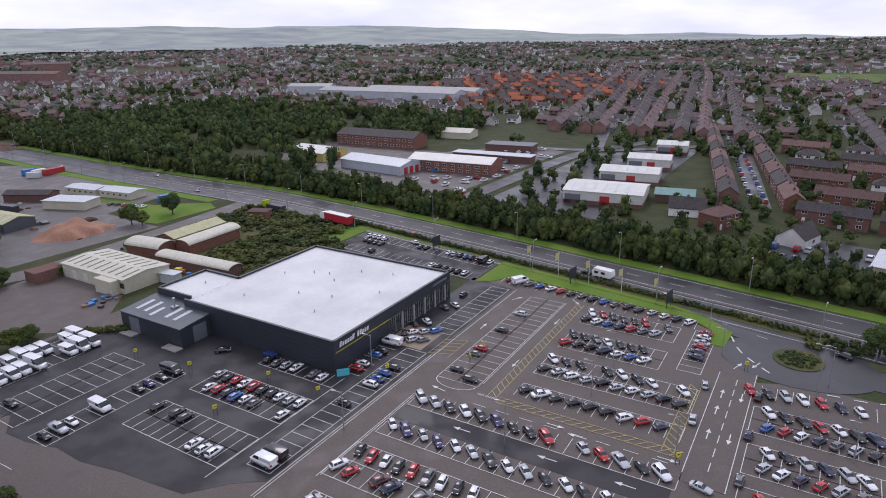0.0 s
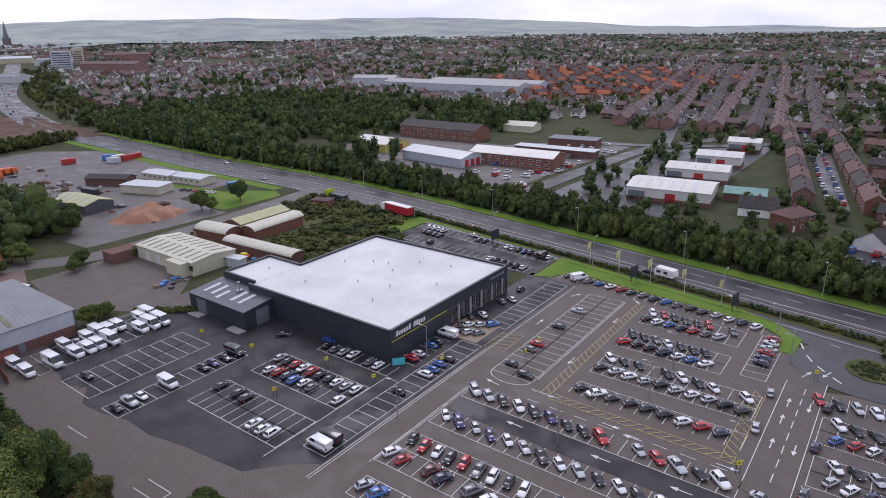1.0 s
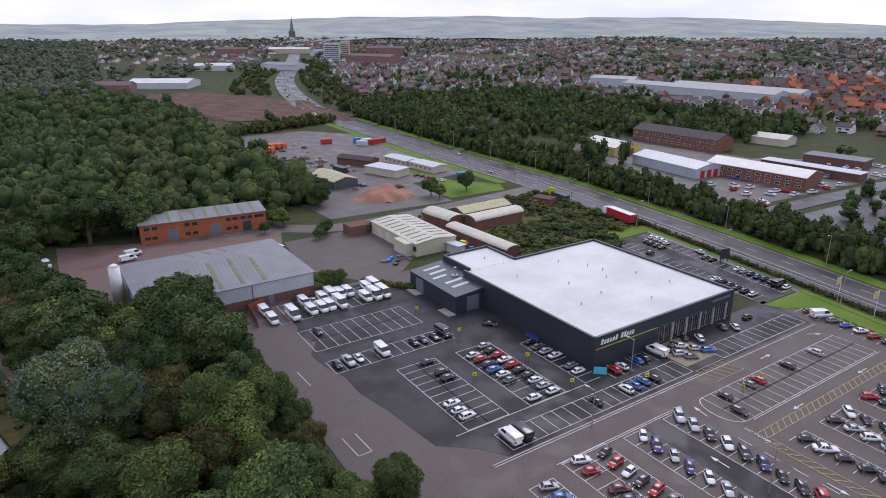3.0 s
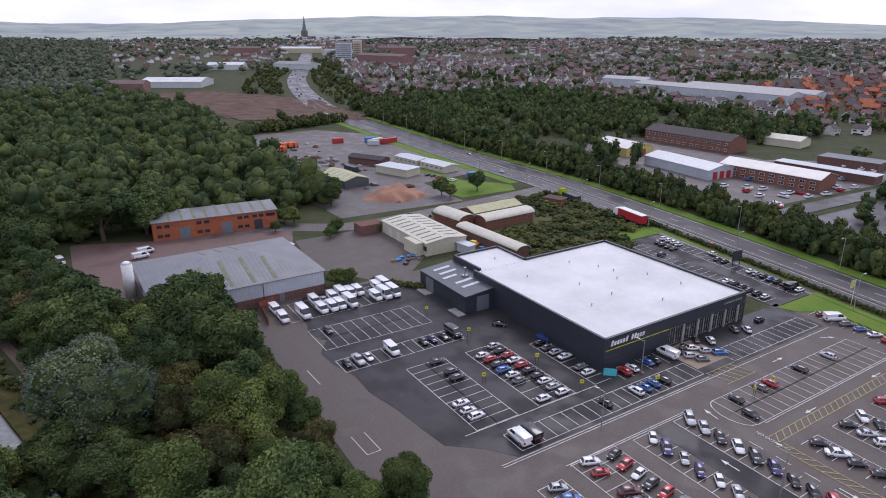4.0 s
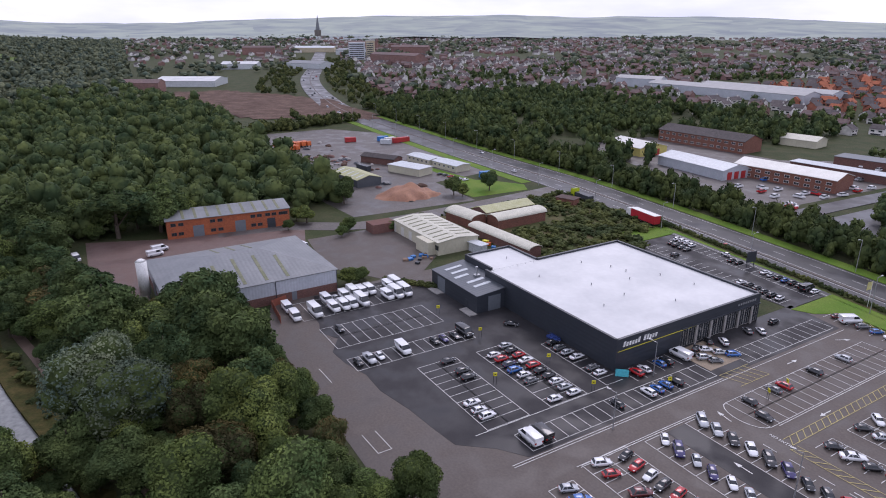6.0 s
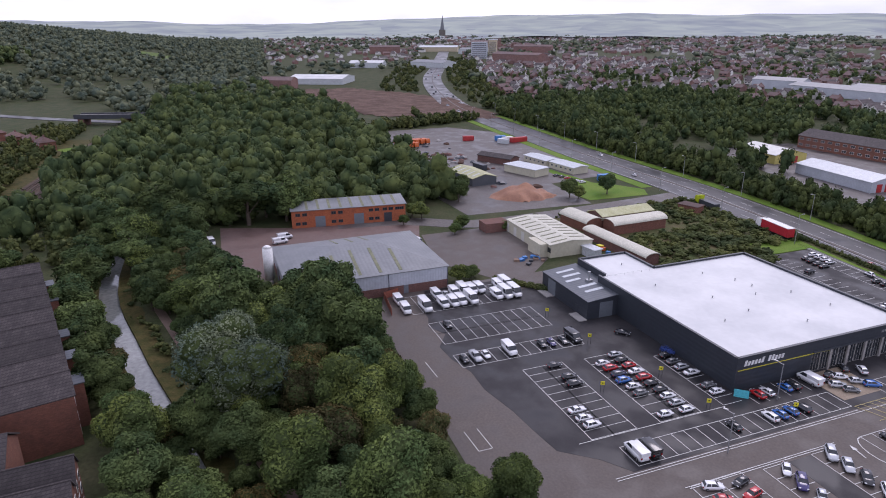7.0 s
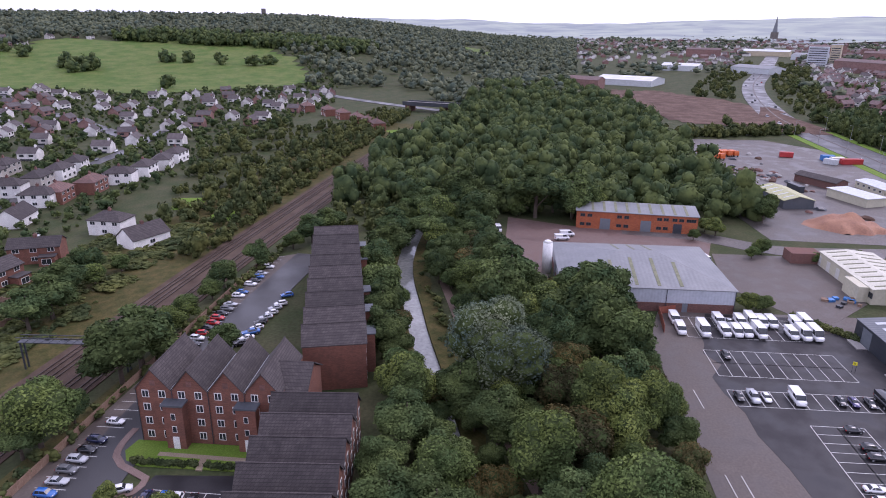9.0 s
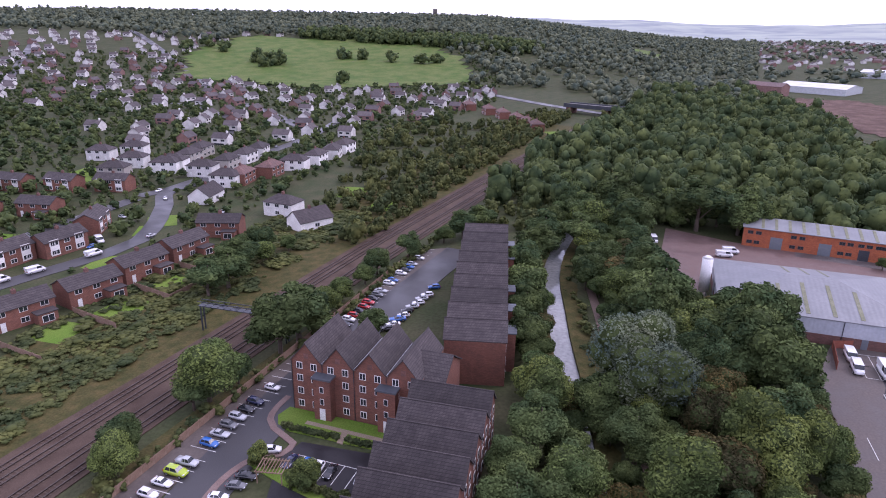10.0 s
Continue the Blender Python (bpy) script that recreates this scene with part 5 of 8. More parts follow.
car_row(".wkkrwkn.wk.", -6.0, 108.3, 2.55, 0, -53, S)
car_row(".brwngskw.k.", -5.6, 104.1, 2.45, 0, 62, S)
car_row(".wksnsw..k..", -5.2, 96.4, 2.6, 0, -52, S)
car_row(".swnrsgw.b..", -5.2, 92.2, 2.5, 0, 62, S)
car_row(".rnww.kr.w..", -4.6, 84.6, 2.6, 0, -53, S)
for c, x, y, r in (("s", -13.2, 113.2, 100), ("s", -12.8, 100.6, 100), ("k", -4.2, 113.5, 88), ("n", -4.4, 100.5, 88), ("g", -4.0, 88.0, 88), ("s", -8.5, 83.6, -12)):
    put_car(c, x, y, r, 0.1, None, S)
R = "cars in the rear car park"
car_row("k.kk......", -95.5, 58.9, 2.33, 0, 90, R)
car_row("......www.", -95.0, 54.6, 2.33, 0, 90, R)
car_row("skrwrkkwsw", -95.0, 72.0, 2.28, 0, 90, R)
car_row("wrnbwg..w.", -93.0, 67.9, 2.28, 0, 90, R)
car_row("kgsw.gw.", -91.0, 81.0, 2.32, 0, 90, R)
car_row(".k........", -118.2, 42.6, 0, 2.5, 0, R)
car_row("kUw.W..kpkK", -103.0, 42.4, 0, 2.44, 0, R)
V = "white vans parked together"
car_row("W.T.WWWT..WTT", -128.8, 39.0, 0, 2.3, 0, V)
car_row("W...WUWTWW.WT", -133.9, 39.0, 0, 2.3, 0, V)
F = "cars in front of the showroom"
car_row("WK......k..wbbk...", -66.6, 55.4, 0, 2.42, 180, F)
car_row("rw.bk.W", -72.6, 85.6, 0, 2.1, 180, F)
for c, x, y, r in (("k", -72.0, 101.0, 60), ("s", -69.6, 102.2, 60), ("g", -67.6, 103.4, 60), ("w", -71.6, 105.4, 60), ("s", -69.4, 106.8, 60), ("b", -67.6, 108.2, 60), ("k", -73.2, 104.4, 120), ("k", -73.6, 109.0, 150), ("w", -72.0, 111.4, 150), ("g", -72.4, 120.0, 150), ("w", -71.0, 122.4, 150), ("k", -72.4, 129.2, 90)):
    put_car(c, x, y, r, 0.12, None, F)
car_row(".k..gr...k...s....", -55.4, 92.4, 0, 2.45, 180, F)
car_row("k.................", -51.2, 92.4, 0, 2.45, 0, F)
N = "cars behind the showroom"
car_row("wwww......kk...wskbkkKw", -123.5, 158.0, 2.05, -0.2, 90, N, 0.1)
car_row("kkkk", -122, 153.4, 2.1, -0.2, 90, N)
car_row("...k.........wkkkkw", -121, 146.8, 2.25, -0.23, 90, N)
put_car("k", -101.4, 79.2, 40, 0.1, None, R)
A = "cars outside the apartments"
car_row("rwwlU.bsgskn.w....skswrgkwrkrrkgs.wb.wkbs.w", -52, -60.7, -2.45, 0.02, 90, A, 0.15)
car_row("kwbwkswsw.b", -112, -50.8, -2.5, 0.2, -60, A, 0.15)
car_row("nbwk.s", -68.2, -47.3, 0, 2.2, 4, A, 0.16)
for c, x, y, r in (("w", -69.6, -50.6, 112), ("k", -63.4, -50.4, 102), ("g", -61.2, -50.8, 102), ("w", -58.4, -51.4, 102)):
    put_car(c, x, y, r, 0.15, None, A)
T = "vehicles on the dual carriageway"
for c, x, y, r in (("w", -106, 158.6, 171), ("r", -110.5, 165.2, -9), ("s", -29, 151.6, -10), ("k", 8.5, 137.5, 150), ("k", -51.2, 158.2, 170), ("w", -330, 176.5, 180), ("s", -268, 186, 0), ("w", -225, 174, 177)):
    put_car(c, x, y, r, 0.18, None, T)
far_rng = random.Random(8)
FAR_CARS = []

far_line = spline(ROAD_N, 14.0)
for i, (x, y) in enumerate(far_line[:-1]):
    if -1050 < x < -430 and far_rng.random() < 0.5:
        x2, y2 = far_line[i + 1]
        a = math.degrees(math.atan2(y2 - y, x2 - x))
        o = far_rng.choice((-7, -3.5, 3.5, 7))
        FAR_CARS.append((far_rng.choice("wskgnr"), x - math.sin(radians(a)) * o, y + math.cos(radians(a)) * o, a))
P = "cars parked in the streets"
for c, x, y, r in (("b", -132, -150, 10), ("W", -136.5, -152, 60), ("W", -127, -144, 168), ("W", -112, -147.5, 165), ("W", -104, -150, 165), ("s", -146, -142, 175), ("s", -158, -164, 80), ("w", -182, -168, 40), ("w", -190, -178, 0), ("s", -205, -174, 0), ("b", -168, -141, 20), ("w", -175, -138, 20), ("w", -230, -176, 0), ("r", -246, -206, 40), ("w", -262, -184, 10), ("g", -284, -187, 10), ("w", -305, -190, 10), ("W", -196, 1, 10), ("W", -193, 22, 100), ("W", -189, 20, 100)):
    put_car(c, x, y, r, 0.15, None, P)
car_row("TTTWT", -173.6, 44, 0.2, 3.0, 10, "vans beside the warehouse", 0.1)
for k in range(44):
    FAR_CARS.append((far_rng.choice("wwwsgkrbw"), far_rng.choice((-150, -146, -132, -128)) + far_rng.uniform(-9, 9), 222 + k * 2.6 + far_rng.uniform(-2, 2), far_rng.choice((0, 90, 75))))
for k in range(24):
    if far_rng.random() < 0.7:
        FAR_CARS.append((far_rng.choice("wsgkrb"), -10 + (k % 12) * 3.0, 196 + 10 * (k // 12), 80))
for k in range(46):
    y = 256 + k * 5.2
    FAR_CARS.append((far_rng.choice("wskgrnb"), -18 - (y - 250) * 0.2 + (2.4 if k % 2 else -2.4), y, 100))
for k in range(60):
    y = 400 + k * 6.0
    FAR_CARS.append((far_rng.choice("wskgrnb"), -80 - (y - 400) * 0.165 + (2.4 if k % 2 else -2.4), y, 100))
    FAR_CARS.append((far_rng.choice("wskgrnb"), -110 - (y - 345) * 0.2 + (2.4 if k % 2 else -2.4), y, 100))


def far_car_mass():
    """Cars too far to pick apart, one joined mesh: hull and dark cabin each."""
    order = sorted({c[0] for c in FAR_CARS})
    V, Fc, M = [], [], []
    for c, x, y, a in FAR_CARS:
        m = pose(x, y, land(x, y) + 0.14, 0, 0, a)
        for (hx0, hx1, hy, z0, z1, tx, ty), mi in (((-2.1, 2.1, 0.88, 0.25, 0.92, 0.95, 0.95), order.index(c)), ((-1.7, 1.0, 0.8, 0.92, 1.36, 0.72, 0.84), len(order)), ((-1.25, 0.35, 0.66, 1.36, 1.44, 0.95, 0.95), order.index(c))):
            o = len(V)
            mx = (hx0 + hx1) / 2
            for z, fx, fy in ((z0, 1, 1), (z1, tx, ty)):
                for px, py in ((hx0, -hy), (hx1, -hy), (hx1, hy), (hx0, hy)):
                    V.append(m @ Vector((mx + (px - mx) * fx, py * fy, z)))
            for q in ((4, 5, 6, 7), (0, 1, 5, 4), (1, 2, 6, 5), (2, 3, 7, 6), (3, 0, 4, 7)):
                Fc.append([o + i for i in q])
                M.append(mi)
    me = bpy.data.meshes.new("distant_cars")
    me.from_pydata([tuple(v) for v in V], [], Fc)
    for c in order:
        me.materials.append(paint_of(c))
    me.materials.append(M_glass)
    me.polygons.foreach_set("material_index", M)
    tagged(new("distant_cars", me), "distant cars parked along streets and driving on the trunk road", "cars", "", "stuff")


far_car_mass()

# ---- trees ----
def leafy(name, dark, light, vary=0.26, deep=1.0):
    m = bpy.data.materials.new(name)
    m.use_nodes = True
    n, l = m.node_tree.nodes, m.node_tree.links
    p = n["Principled BSDF"]
    geo, info = n.new("ShaderNodeNewGeometry"), n.new("ShaderNodeObjectInfo")
    tex = n.new("ShaderNodeTexNoise")
    tex.inputs["Scale"].default_value = 0.35
    l.new(geo.outputs["Position"], tex.inputs["Vector"])
    add = n.new("ShaderNodeMath")
    add.operation = "MULTIPLY_ADD"
    add.inputs[1].default_value = 0.22
    l.new(geo.outputs["Random Per Island"], add.inputs[0])
    l.new(tex.outputs[0], add.inputs[2])
    ramp = n.new("ShaderNodeValToRGB")
    ramp.color_ramp.elements[0].position, ramp.color_ramp.elements[1].position = 0.36, 0.86
    ramp.color_ramp.elements[0].color, ramp.color_ramp.elements[1].color = (*[c * deep for c in dark], 1), (*[c * deep for c in light], 1)
    l.new(add.outputs[0], ramp.inputs[0])
    vr = n.new("ShaderNodeMapRange")
    vr.inputs["To Min"].default_value, vr.inputs["To Max"].default_value = 1 - vary, 1 + vary
    l.new(info.outputs["Random"], vr.inputs["Value"])
    # whole crowns differ in tone and in how yellow they are
    crown = n.new("ShaderNodeTexNoise")
    crown.inputs["Scale"].default_value, crown.inputs["Detail"].default_value = 0.10, 1.0
    l.new(geo.outputs["Position"], crown.inputs["Vector"])
    cr = n.new("ShaderNodeValToRGB")
    cr.color_ramp.elements[0].position, cr.color_ramp.elements[1].position = 0.34, 0.66
    cr.color_ramp.elements[0].color, cr.color_ramp.elements[1].color = (0.62, 0.72, 0.80, 1), (1.30, 1.22, 1.05, 1)
    l.new(crown.outputs[0], cr.inputs[0])
    tone = n.new("ShaderNodeVectorMath")
    tone.operation = "MULTIPLY"
    l.new(ramp.outputs[0], tone.inputs[0])
    l.new(cr.outputs[0], tone.inputs[1])
    mul = n.new("ShaderNodeVectorMath")
    mul.operation = "SCALE"
    l.new(tone.outputs[0], mul.inputs[0])
    l.new(vr.outputs[0], mul.inputs["Scale"])
    l.new(mul.outputs[0], p.inputs["Base Color"])
    p.inputs["Roughness"].default_value = 0.8
    p.inputs["Specular IOR Level"].default_value = 0.06
    MATS[name] = m
    return m


M_leaf = leafy("green_leaves", (0.046, 0.070, 0.022), (0.108, 0.146, 0.048))
M_leaf_b = leafy("deep_green_leaves", (0.040, 0.062, 0.024), (0.086, 0.120, 0.046))
M_leaf_y = leafy("yellow_green_leaves", (0.062, 0.086, 0.024), (0.128, 0.160, 0.052))
M_leaf_s = leafy("silvery_willow_leaves", (0.066, 0.088, 0.056), (0.150, 0.182, 0.128))
M_leaf_r = leafy("rusty_leaves", (0.050, 0.046, 0.018), (0.104, 0.086, 0.036))
# darker green than the outer leaves: the shade inside a crown, set as colour
M_core = mat("shaded_inner_leaves", (0.034, 0.050, 0.018), (0.062, 0.084, 0.030), size=0.9, fine=0.3, bump=1.0, space="Object", spec=0.05)
M_bark = mat("grey_brown_bark", (0.060, 0.046, 0.034), (0.090, 0.070, 0.052), size=0.6, fine=0.08, bump=0.6, space="Object")


def foliage(seed, R, H0, H1, lumps, leaves, leaf, shape="round", detail=2):
    """Leaf clumps on the skins of several lumps between the heights H0 and H1; returns vertices and faces, core first."""
    rg = np.random.RandomState(seed)
    mid, hv = (H0 + H1) / 2, (H1 - H0) / 2
    cs, rs = [(0, 0, mid)], [min(R, hv) * 0.72]
    for k in range(lumps):
        a = rg.uniform(0, 2 * math.pi)
        u = rg.uniform(-0.85, 0.95)
        if shape == "cone":
            f = (1 - u) / 2 * 0.9 + 0.08
            d = R * f * rg.uniform(0.3, 0.8)
            r = R * (0.18 + 0.32 * f)
        else:
            d = R * math.sqrt(max(0.05, 1 - u * u)) * rg.uniform(0.45, 0.78)
            r = R * rg.uniform(0.28, 0.50)
        cs.append((d * math.cos(a), d * math.sin(a), mid + u * hv * 0.74))
        rs.append(r)
    cs, rs = np.array(cs), np.array(rs)
    verts, faces = [], []
    # core lumps
    bm = bmesh.new()
    bmesh.ops.create_icosphere(bm, subdivisions=detail, radius=1.0)
    iv = np.array([v.co[:] for v in bm.verts])
    iff = [[v.index for v in f.verts] for f in bm.faces]
    bm.free()
    for c, r in zip(cs, rs):
        o = len(verts)
        jit = 1 + rg.uniform(-0.18, 0.12, (len(iv), 1))
        verts += [tuple(p) for p in c + iv * r * 0.86 * jit]
        faces += [[i + o for i in f] for f in iff]
    ncore = len(faces)
    w = rs ** 2 / (rs ** 2).sum()
    idx = rg.choice(len(rs), leaves, p=w)
    d = rg.normal(size=(leaves, 3))
    d[:, 2] = d[:, 2] * 0.9 + 0.35
    d /= np.linalg.norm(d, axis=1)[:, None]
    P = cs[idx] + d * (rs[idx] * rg.uniform(0.86, 1.10, leaves))[:, None]
    for i in range(leaves):
        q = np.linalg.norm(cs - P[i], axis=1) < rs * 0.80
        if q.any():
            continue
        nrm = d[i] + rg.normal(size=3) * 0.58
        nrm /= np.linalg.norm(nrm)
        a = np.cross(nrm, rg.normal(size=3))
        a /= np.linalg.norm(a) + 1e-9
        b = np.cross(nrm, a)
        s = leaf * rg.uniform(0.5, 1.4)
        o = len(verts)
        tip = nrm * s * rg.uniform(-0.35, 0.35)
        verts += [tuple(P[i] - a * s), tuple(P[i] - b * s * 0.62 + tip), tuple(P[i] + a * s), tuple(P[i] + b * s * 0.62 + tip)]
        faces.append([o, o + 1, o + 2, o + 3])
    return verts, faces, ncore


def trunk_mesh(H0, H1, R, seed):
    rg = random.Random(seed)
    bm = bmesh.new()
    r = 0.028 * H1
    tube(bm, (0, 0, -0.3), (0, 0, H0 + 1), r, r * 0.75, 8)
    tube(bm, (0, 0, H0 + 1), (rg.uniform(-0.4, 0.4), rg.uniform(-0.4, 0.4), H1 * 0.8), r * 0.75, r * 0.2, 7)
    for k in range(5):
        a = k * 1.257 + rg.uniform(-0.3, 0.3)
        z = H0 + (H1 - H0) * rg.uniform(0.0, 0.35)
        tube(bm, (0, 0, z), (R * 0.6 * math.cos(a), R * 0.6 * math.sin(a), z + (H1 - H0) * 0.35), r * 0.42, r * 0.12, 5)
    return bm


TREES = {}


def tree(kind, m, label="", group="trees of the wood"):
    if kind not in TREES:
        plain = kind.endswith("_plain")
        R, H0, H1, lumps, leaves, leaf, mt, shape, words, seed = {
            "oak": (5.2, 2.6, 14.0, 20, 9600, 0.235, M_leaf, "round", "broad green deciduous tree in full leaf", 1),
            "ash": (4.4, 2.4, 15.0, 18, 8800, 0.23, M_leaf_b, "round", "tall dark green deciduous tree in full leaf", 2),
            "maple": (4.8, 2.4, 12.5, 18, 9200, 0.23, M_leaf_b, "round", "dense dark green rounded tree", 3),
            "lime": (4.6, 2.0, 13.0, 18, 8800, 0.225, M_leaf_y, "round", "yellow-green deciduous tree in full leaf", 4),
            "willow": (6.0, 2.0, 15.5, 24, 13000, 0.2, M_leaf_s, "round", "silvery grey-green willow tree", 5),
            "beech": (4.4, 2.0, 11.5, 16, 7600, 0.23, M_leaf_r, "round", "rusty brown-green tree turning early", 6),
            "garden": (2.4, 1.0, 5.2, 9, 1300, 0.32, M_leaf, "round", "small rounded green garden tree", 7),
            "shrub": (1.8, 0.1, 2.8, 7, 700, 0.28, M_leaf, "round", "dense green shrub in leaf", 8),
            "cypress": (1.7, 0.4, 8.5, 14, 900, 0.26, M_leaf_b, "cone", "dark narrow garden conifer tree", 9),
            "poplar": (2.0, 1.0, 15.0, 16, 900, 0.34, M_leaf, "cone", "tall narrow green poplar", 10),
            "roadside": (3.4, 1.0, 8.5, 12, 900, 0.42, M_leaf_b, "round", "dark green roadside tree", 11),
            "roadside_light": (3.4, 1.0, 8.0, 12, 900, 0.42, M_leaf, "round", "green roadside tree", 12),
        }[kind[:-6] if plain else kind]
        if plain:
            leaves, leaf = int(leaves * 0.50), leaf * 1.36
        t = thing("tree" if kind != "shrub" else "shrub", m, label or words, "tree" if kind != "shrub" else "shrub", group)
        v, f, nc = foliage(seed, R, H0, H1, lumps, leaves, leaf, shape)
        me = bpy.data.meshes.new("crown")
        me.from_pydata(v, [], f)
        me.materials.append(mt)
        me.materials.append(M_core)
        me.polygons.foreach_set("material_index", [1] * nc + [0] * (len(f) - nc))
        cr = new("crown", me)
        cr.parent = t
        if kind != "shrub":
            part("trunk", trunk_mesh(H0, H1, R, seed), M_bark, t)
        TREES[kind] = t
        return t
    t = copy_thing(TREES[kind], m)
    t["group"] = group
    return t


tree_rng = random.Random(21)


def plant(kind, x, y, s=1.0, group="trees of the wood", wide=1.1):
    m = pose(x, y, land(x, y), 0, 0, tree_rng.uniform(0, 360)) @ Matrix.Diagonal((s * wide * tree_rng.uniform(0.92, 1.1), s * wide * tree_rng.uniform(0.92, 1.1), s, 1))
    if math.hypot(x, y) > 112 and kind in ("oak", "ash", "maple", "lime", "beech") or s < 0.5:
        kind += "_plain"
    return tree(kind, m, "", group)


class Scatter:
    """Keeps planted places a distance apart."""

    def __init__(self):
        self.cells = {}

    def free(self, x, y, d):
        i, j = int(x // 8), int(y // 8)
        for a in range(i - 2, i + 3):
            for b in range(j - 2, j + 3):
                for px, py, pd in self.cells.get((a, b), ()):
                    if (px - x) ** 2 + (py - y) ** 2 < ((d + pd) / 2) ** 2:
                        return False
        self.cells.setdefault((i, j), []).append((x, y, d))
        return True


spots = Scatter()


def wood_limit(x):
    """North edge of the near wood."""
    if x > -48:
        return 27.0
    if x > -140:
        return 31.0
    if x > -160:
        return 5.0
    if x > -212:
        return 0.0 if x < -160 else 4.0
    return 84.0


for kind, x, y, s in (("willow", -101.5, 0.2, 1.12), ("willow", -98.0, 2.6, 0.92), ("maple", -120, 19.0, 1.14), ("maple", -114.5, 21.5, 1.06), ("maple", -109.5, 24.0, 0.95), ("lime", -88.0, 17.5, 1.06), ("lime", -85.0, 20.5, 0.86), ("lime", -89.5, 25.0, 0.84), ("oak", -74, 7.5, 0.95), ("beech", -93, 12, 0.92), ("oak", -62.5, 33.5, 0.66), ("maple", -127.5, 21.5, 1.12), ("beech", -79, 28.6, 0.62),
                      ("beech", -104, 13.5, 0.86), ("ash", -110, 10.5, 0.98), ("maple", -55, 30.5, 0.55)):
    spots.free(x, y, 7.0)
    plant(kind, x, y, s, "trees of the wood", 1.05)
kinds = ("oak", "ash", "maple", "lime", "oak", "maple", "ash", "maple", "oak", "ash", "beech")
for k in range(9000):
    x, y = tree_rng.uniform(-222, -30), tree_rng.uniform(-30, 34)
    g = canal_gap(x, y)
    north = y > min(CANAL, key=lambda c: abs(c[0] - x))[1]
    if g < ((8.2 if north else 4.8) if -178 < x < -98 else 2.9) or (north and g < 10.4 and -150 < x < -98):
        continue
    if y > wood_limit(x) - 2.2:
        continue
    if not north:
        # the strip between the canal and the apartments
        lx = x + 131.0
        edge = -35.0 + lx * 0.24 + 8.6 if x < -97 else -15.4
        if y < edge:
            continue
    sc = tree_rng.choice((0.6, 0.72, 0.85, 0.98, 1.12)) if north else tree_rng.uniform(0.56, 0.84)
    if y > wood_limit(x) - 8 and x > -140:
        sc *= 0.78
    if north and g < 15 and -170 < x < -99:
        sc *= 0.66
    if spots.free(x, y, 6.6 * sc):
        plant(tree_rng.choice(kinds if x < -88 or y > 14 else ("ash", "beech", "maple", "ash", "oak")), x, y, sc, "trees of the wood", 1.2)
# along the railway
for x, y, s in ((-61.5, -70.4, 0.92), (-57.5, -68.0, 0.5), (-78, -68.2, 0.84), (-84.5, -67.0, 0.78), (-97, -66.2, 0.86), (-102.5, -65.4, 0.78), (-108, -65.6, 0.62), (-116, -66.5, 0.7), (-124, -66.5, 0.62), (-114.8, -97, 0.6), (-135, -66, 0.58), (-142, -66, 0.5), (-156, -62.5, 0.5), (-172, -58, 0.55), (-178, -54, 0.6), (-184, -50, 0.62), (-75, -69, 0.4), (-121, -96, 0.66), (-128, -98, 0.7), (-134, -101, 0.6), (-140, -98, 0.62), (-146, -103, 0.55), (-150, -97, 0.5), (-110, -52.4, 0.42)):
    spots.free(x, y, 4)
    plant(tree_rng.choice(("oak", "maple", "ash")), x, y, s, "trees along the railway", 1.3)
plant("oak", 14.5, 143.0, 0.66, "trees along the dual carriageway")
for x, y, s in ((-143, 63, 0.34), (-141, 58, 0.36), (-140.5, 61, 0.3), (-178, 72, 0.4), (-182, 76, 0.36), (-198, 68, 0.45), (-202, 66, 0.5), (-193, 60, 0.4), (-222, 92, 0.55), (-230, 90, 0.55), (-238, 90, 0.5), (-203.9, 129, 0.5), (-203, 145, 0.55), (-201, 131, 0.4), (-176, 88, 0.35), (-214, 88, 0.6)):
    plant(tree_rng.choice(("maple", "oak", "lime")), x, y, s, "trees of the works", 1.25)


# far woods and town trees, as masses
CROWNS = {}


def crown_forms(lf, leaf):
    """Five unit crowns of leaf-covered lumps, for masses of trees."""
    key = (lf, round(leaf, 2))
    if key not in CROWNS:
        lumps = 2 if lf < 12 else 4 if lf < 30 else 7 if lf < 100 else 10
        forms = []
        for k in range(5):
            v, f, nc = foliage(60 + k, 1.0, -1.0, 1.0, lumps, int(lf * 1.5), leaf, "round", 2 if lf >= 200 else 1)
            forms.append((np.array(v), np.array([q for q in f[:nc]]), np.array([q for q in f[nc:]]).reshape(-1, 4)))
        CROWNS[key] = forms
    return CROWNS[key]


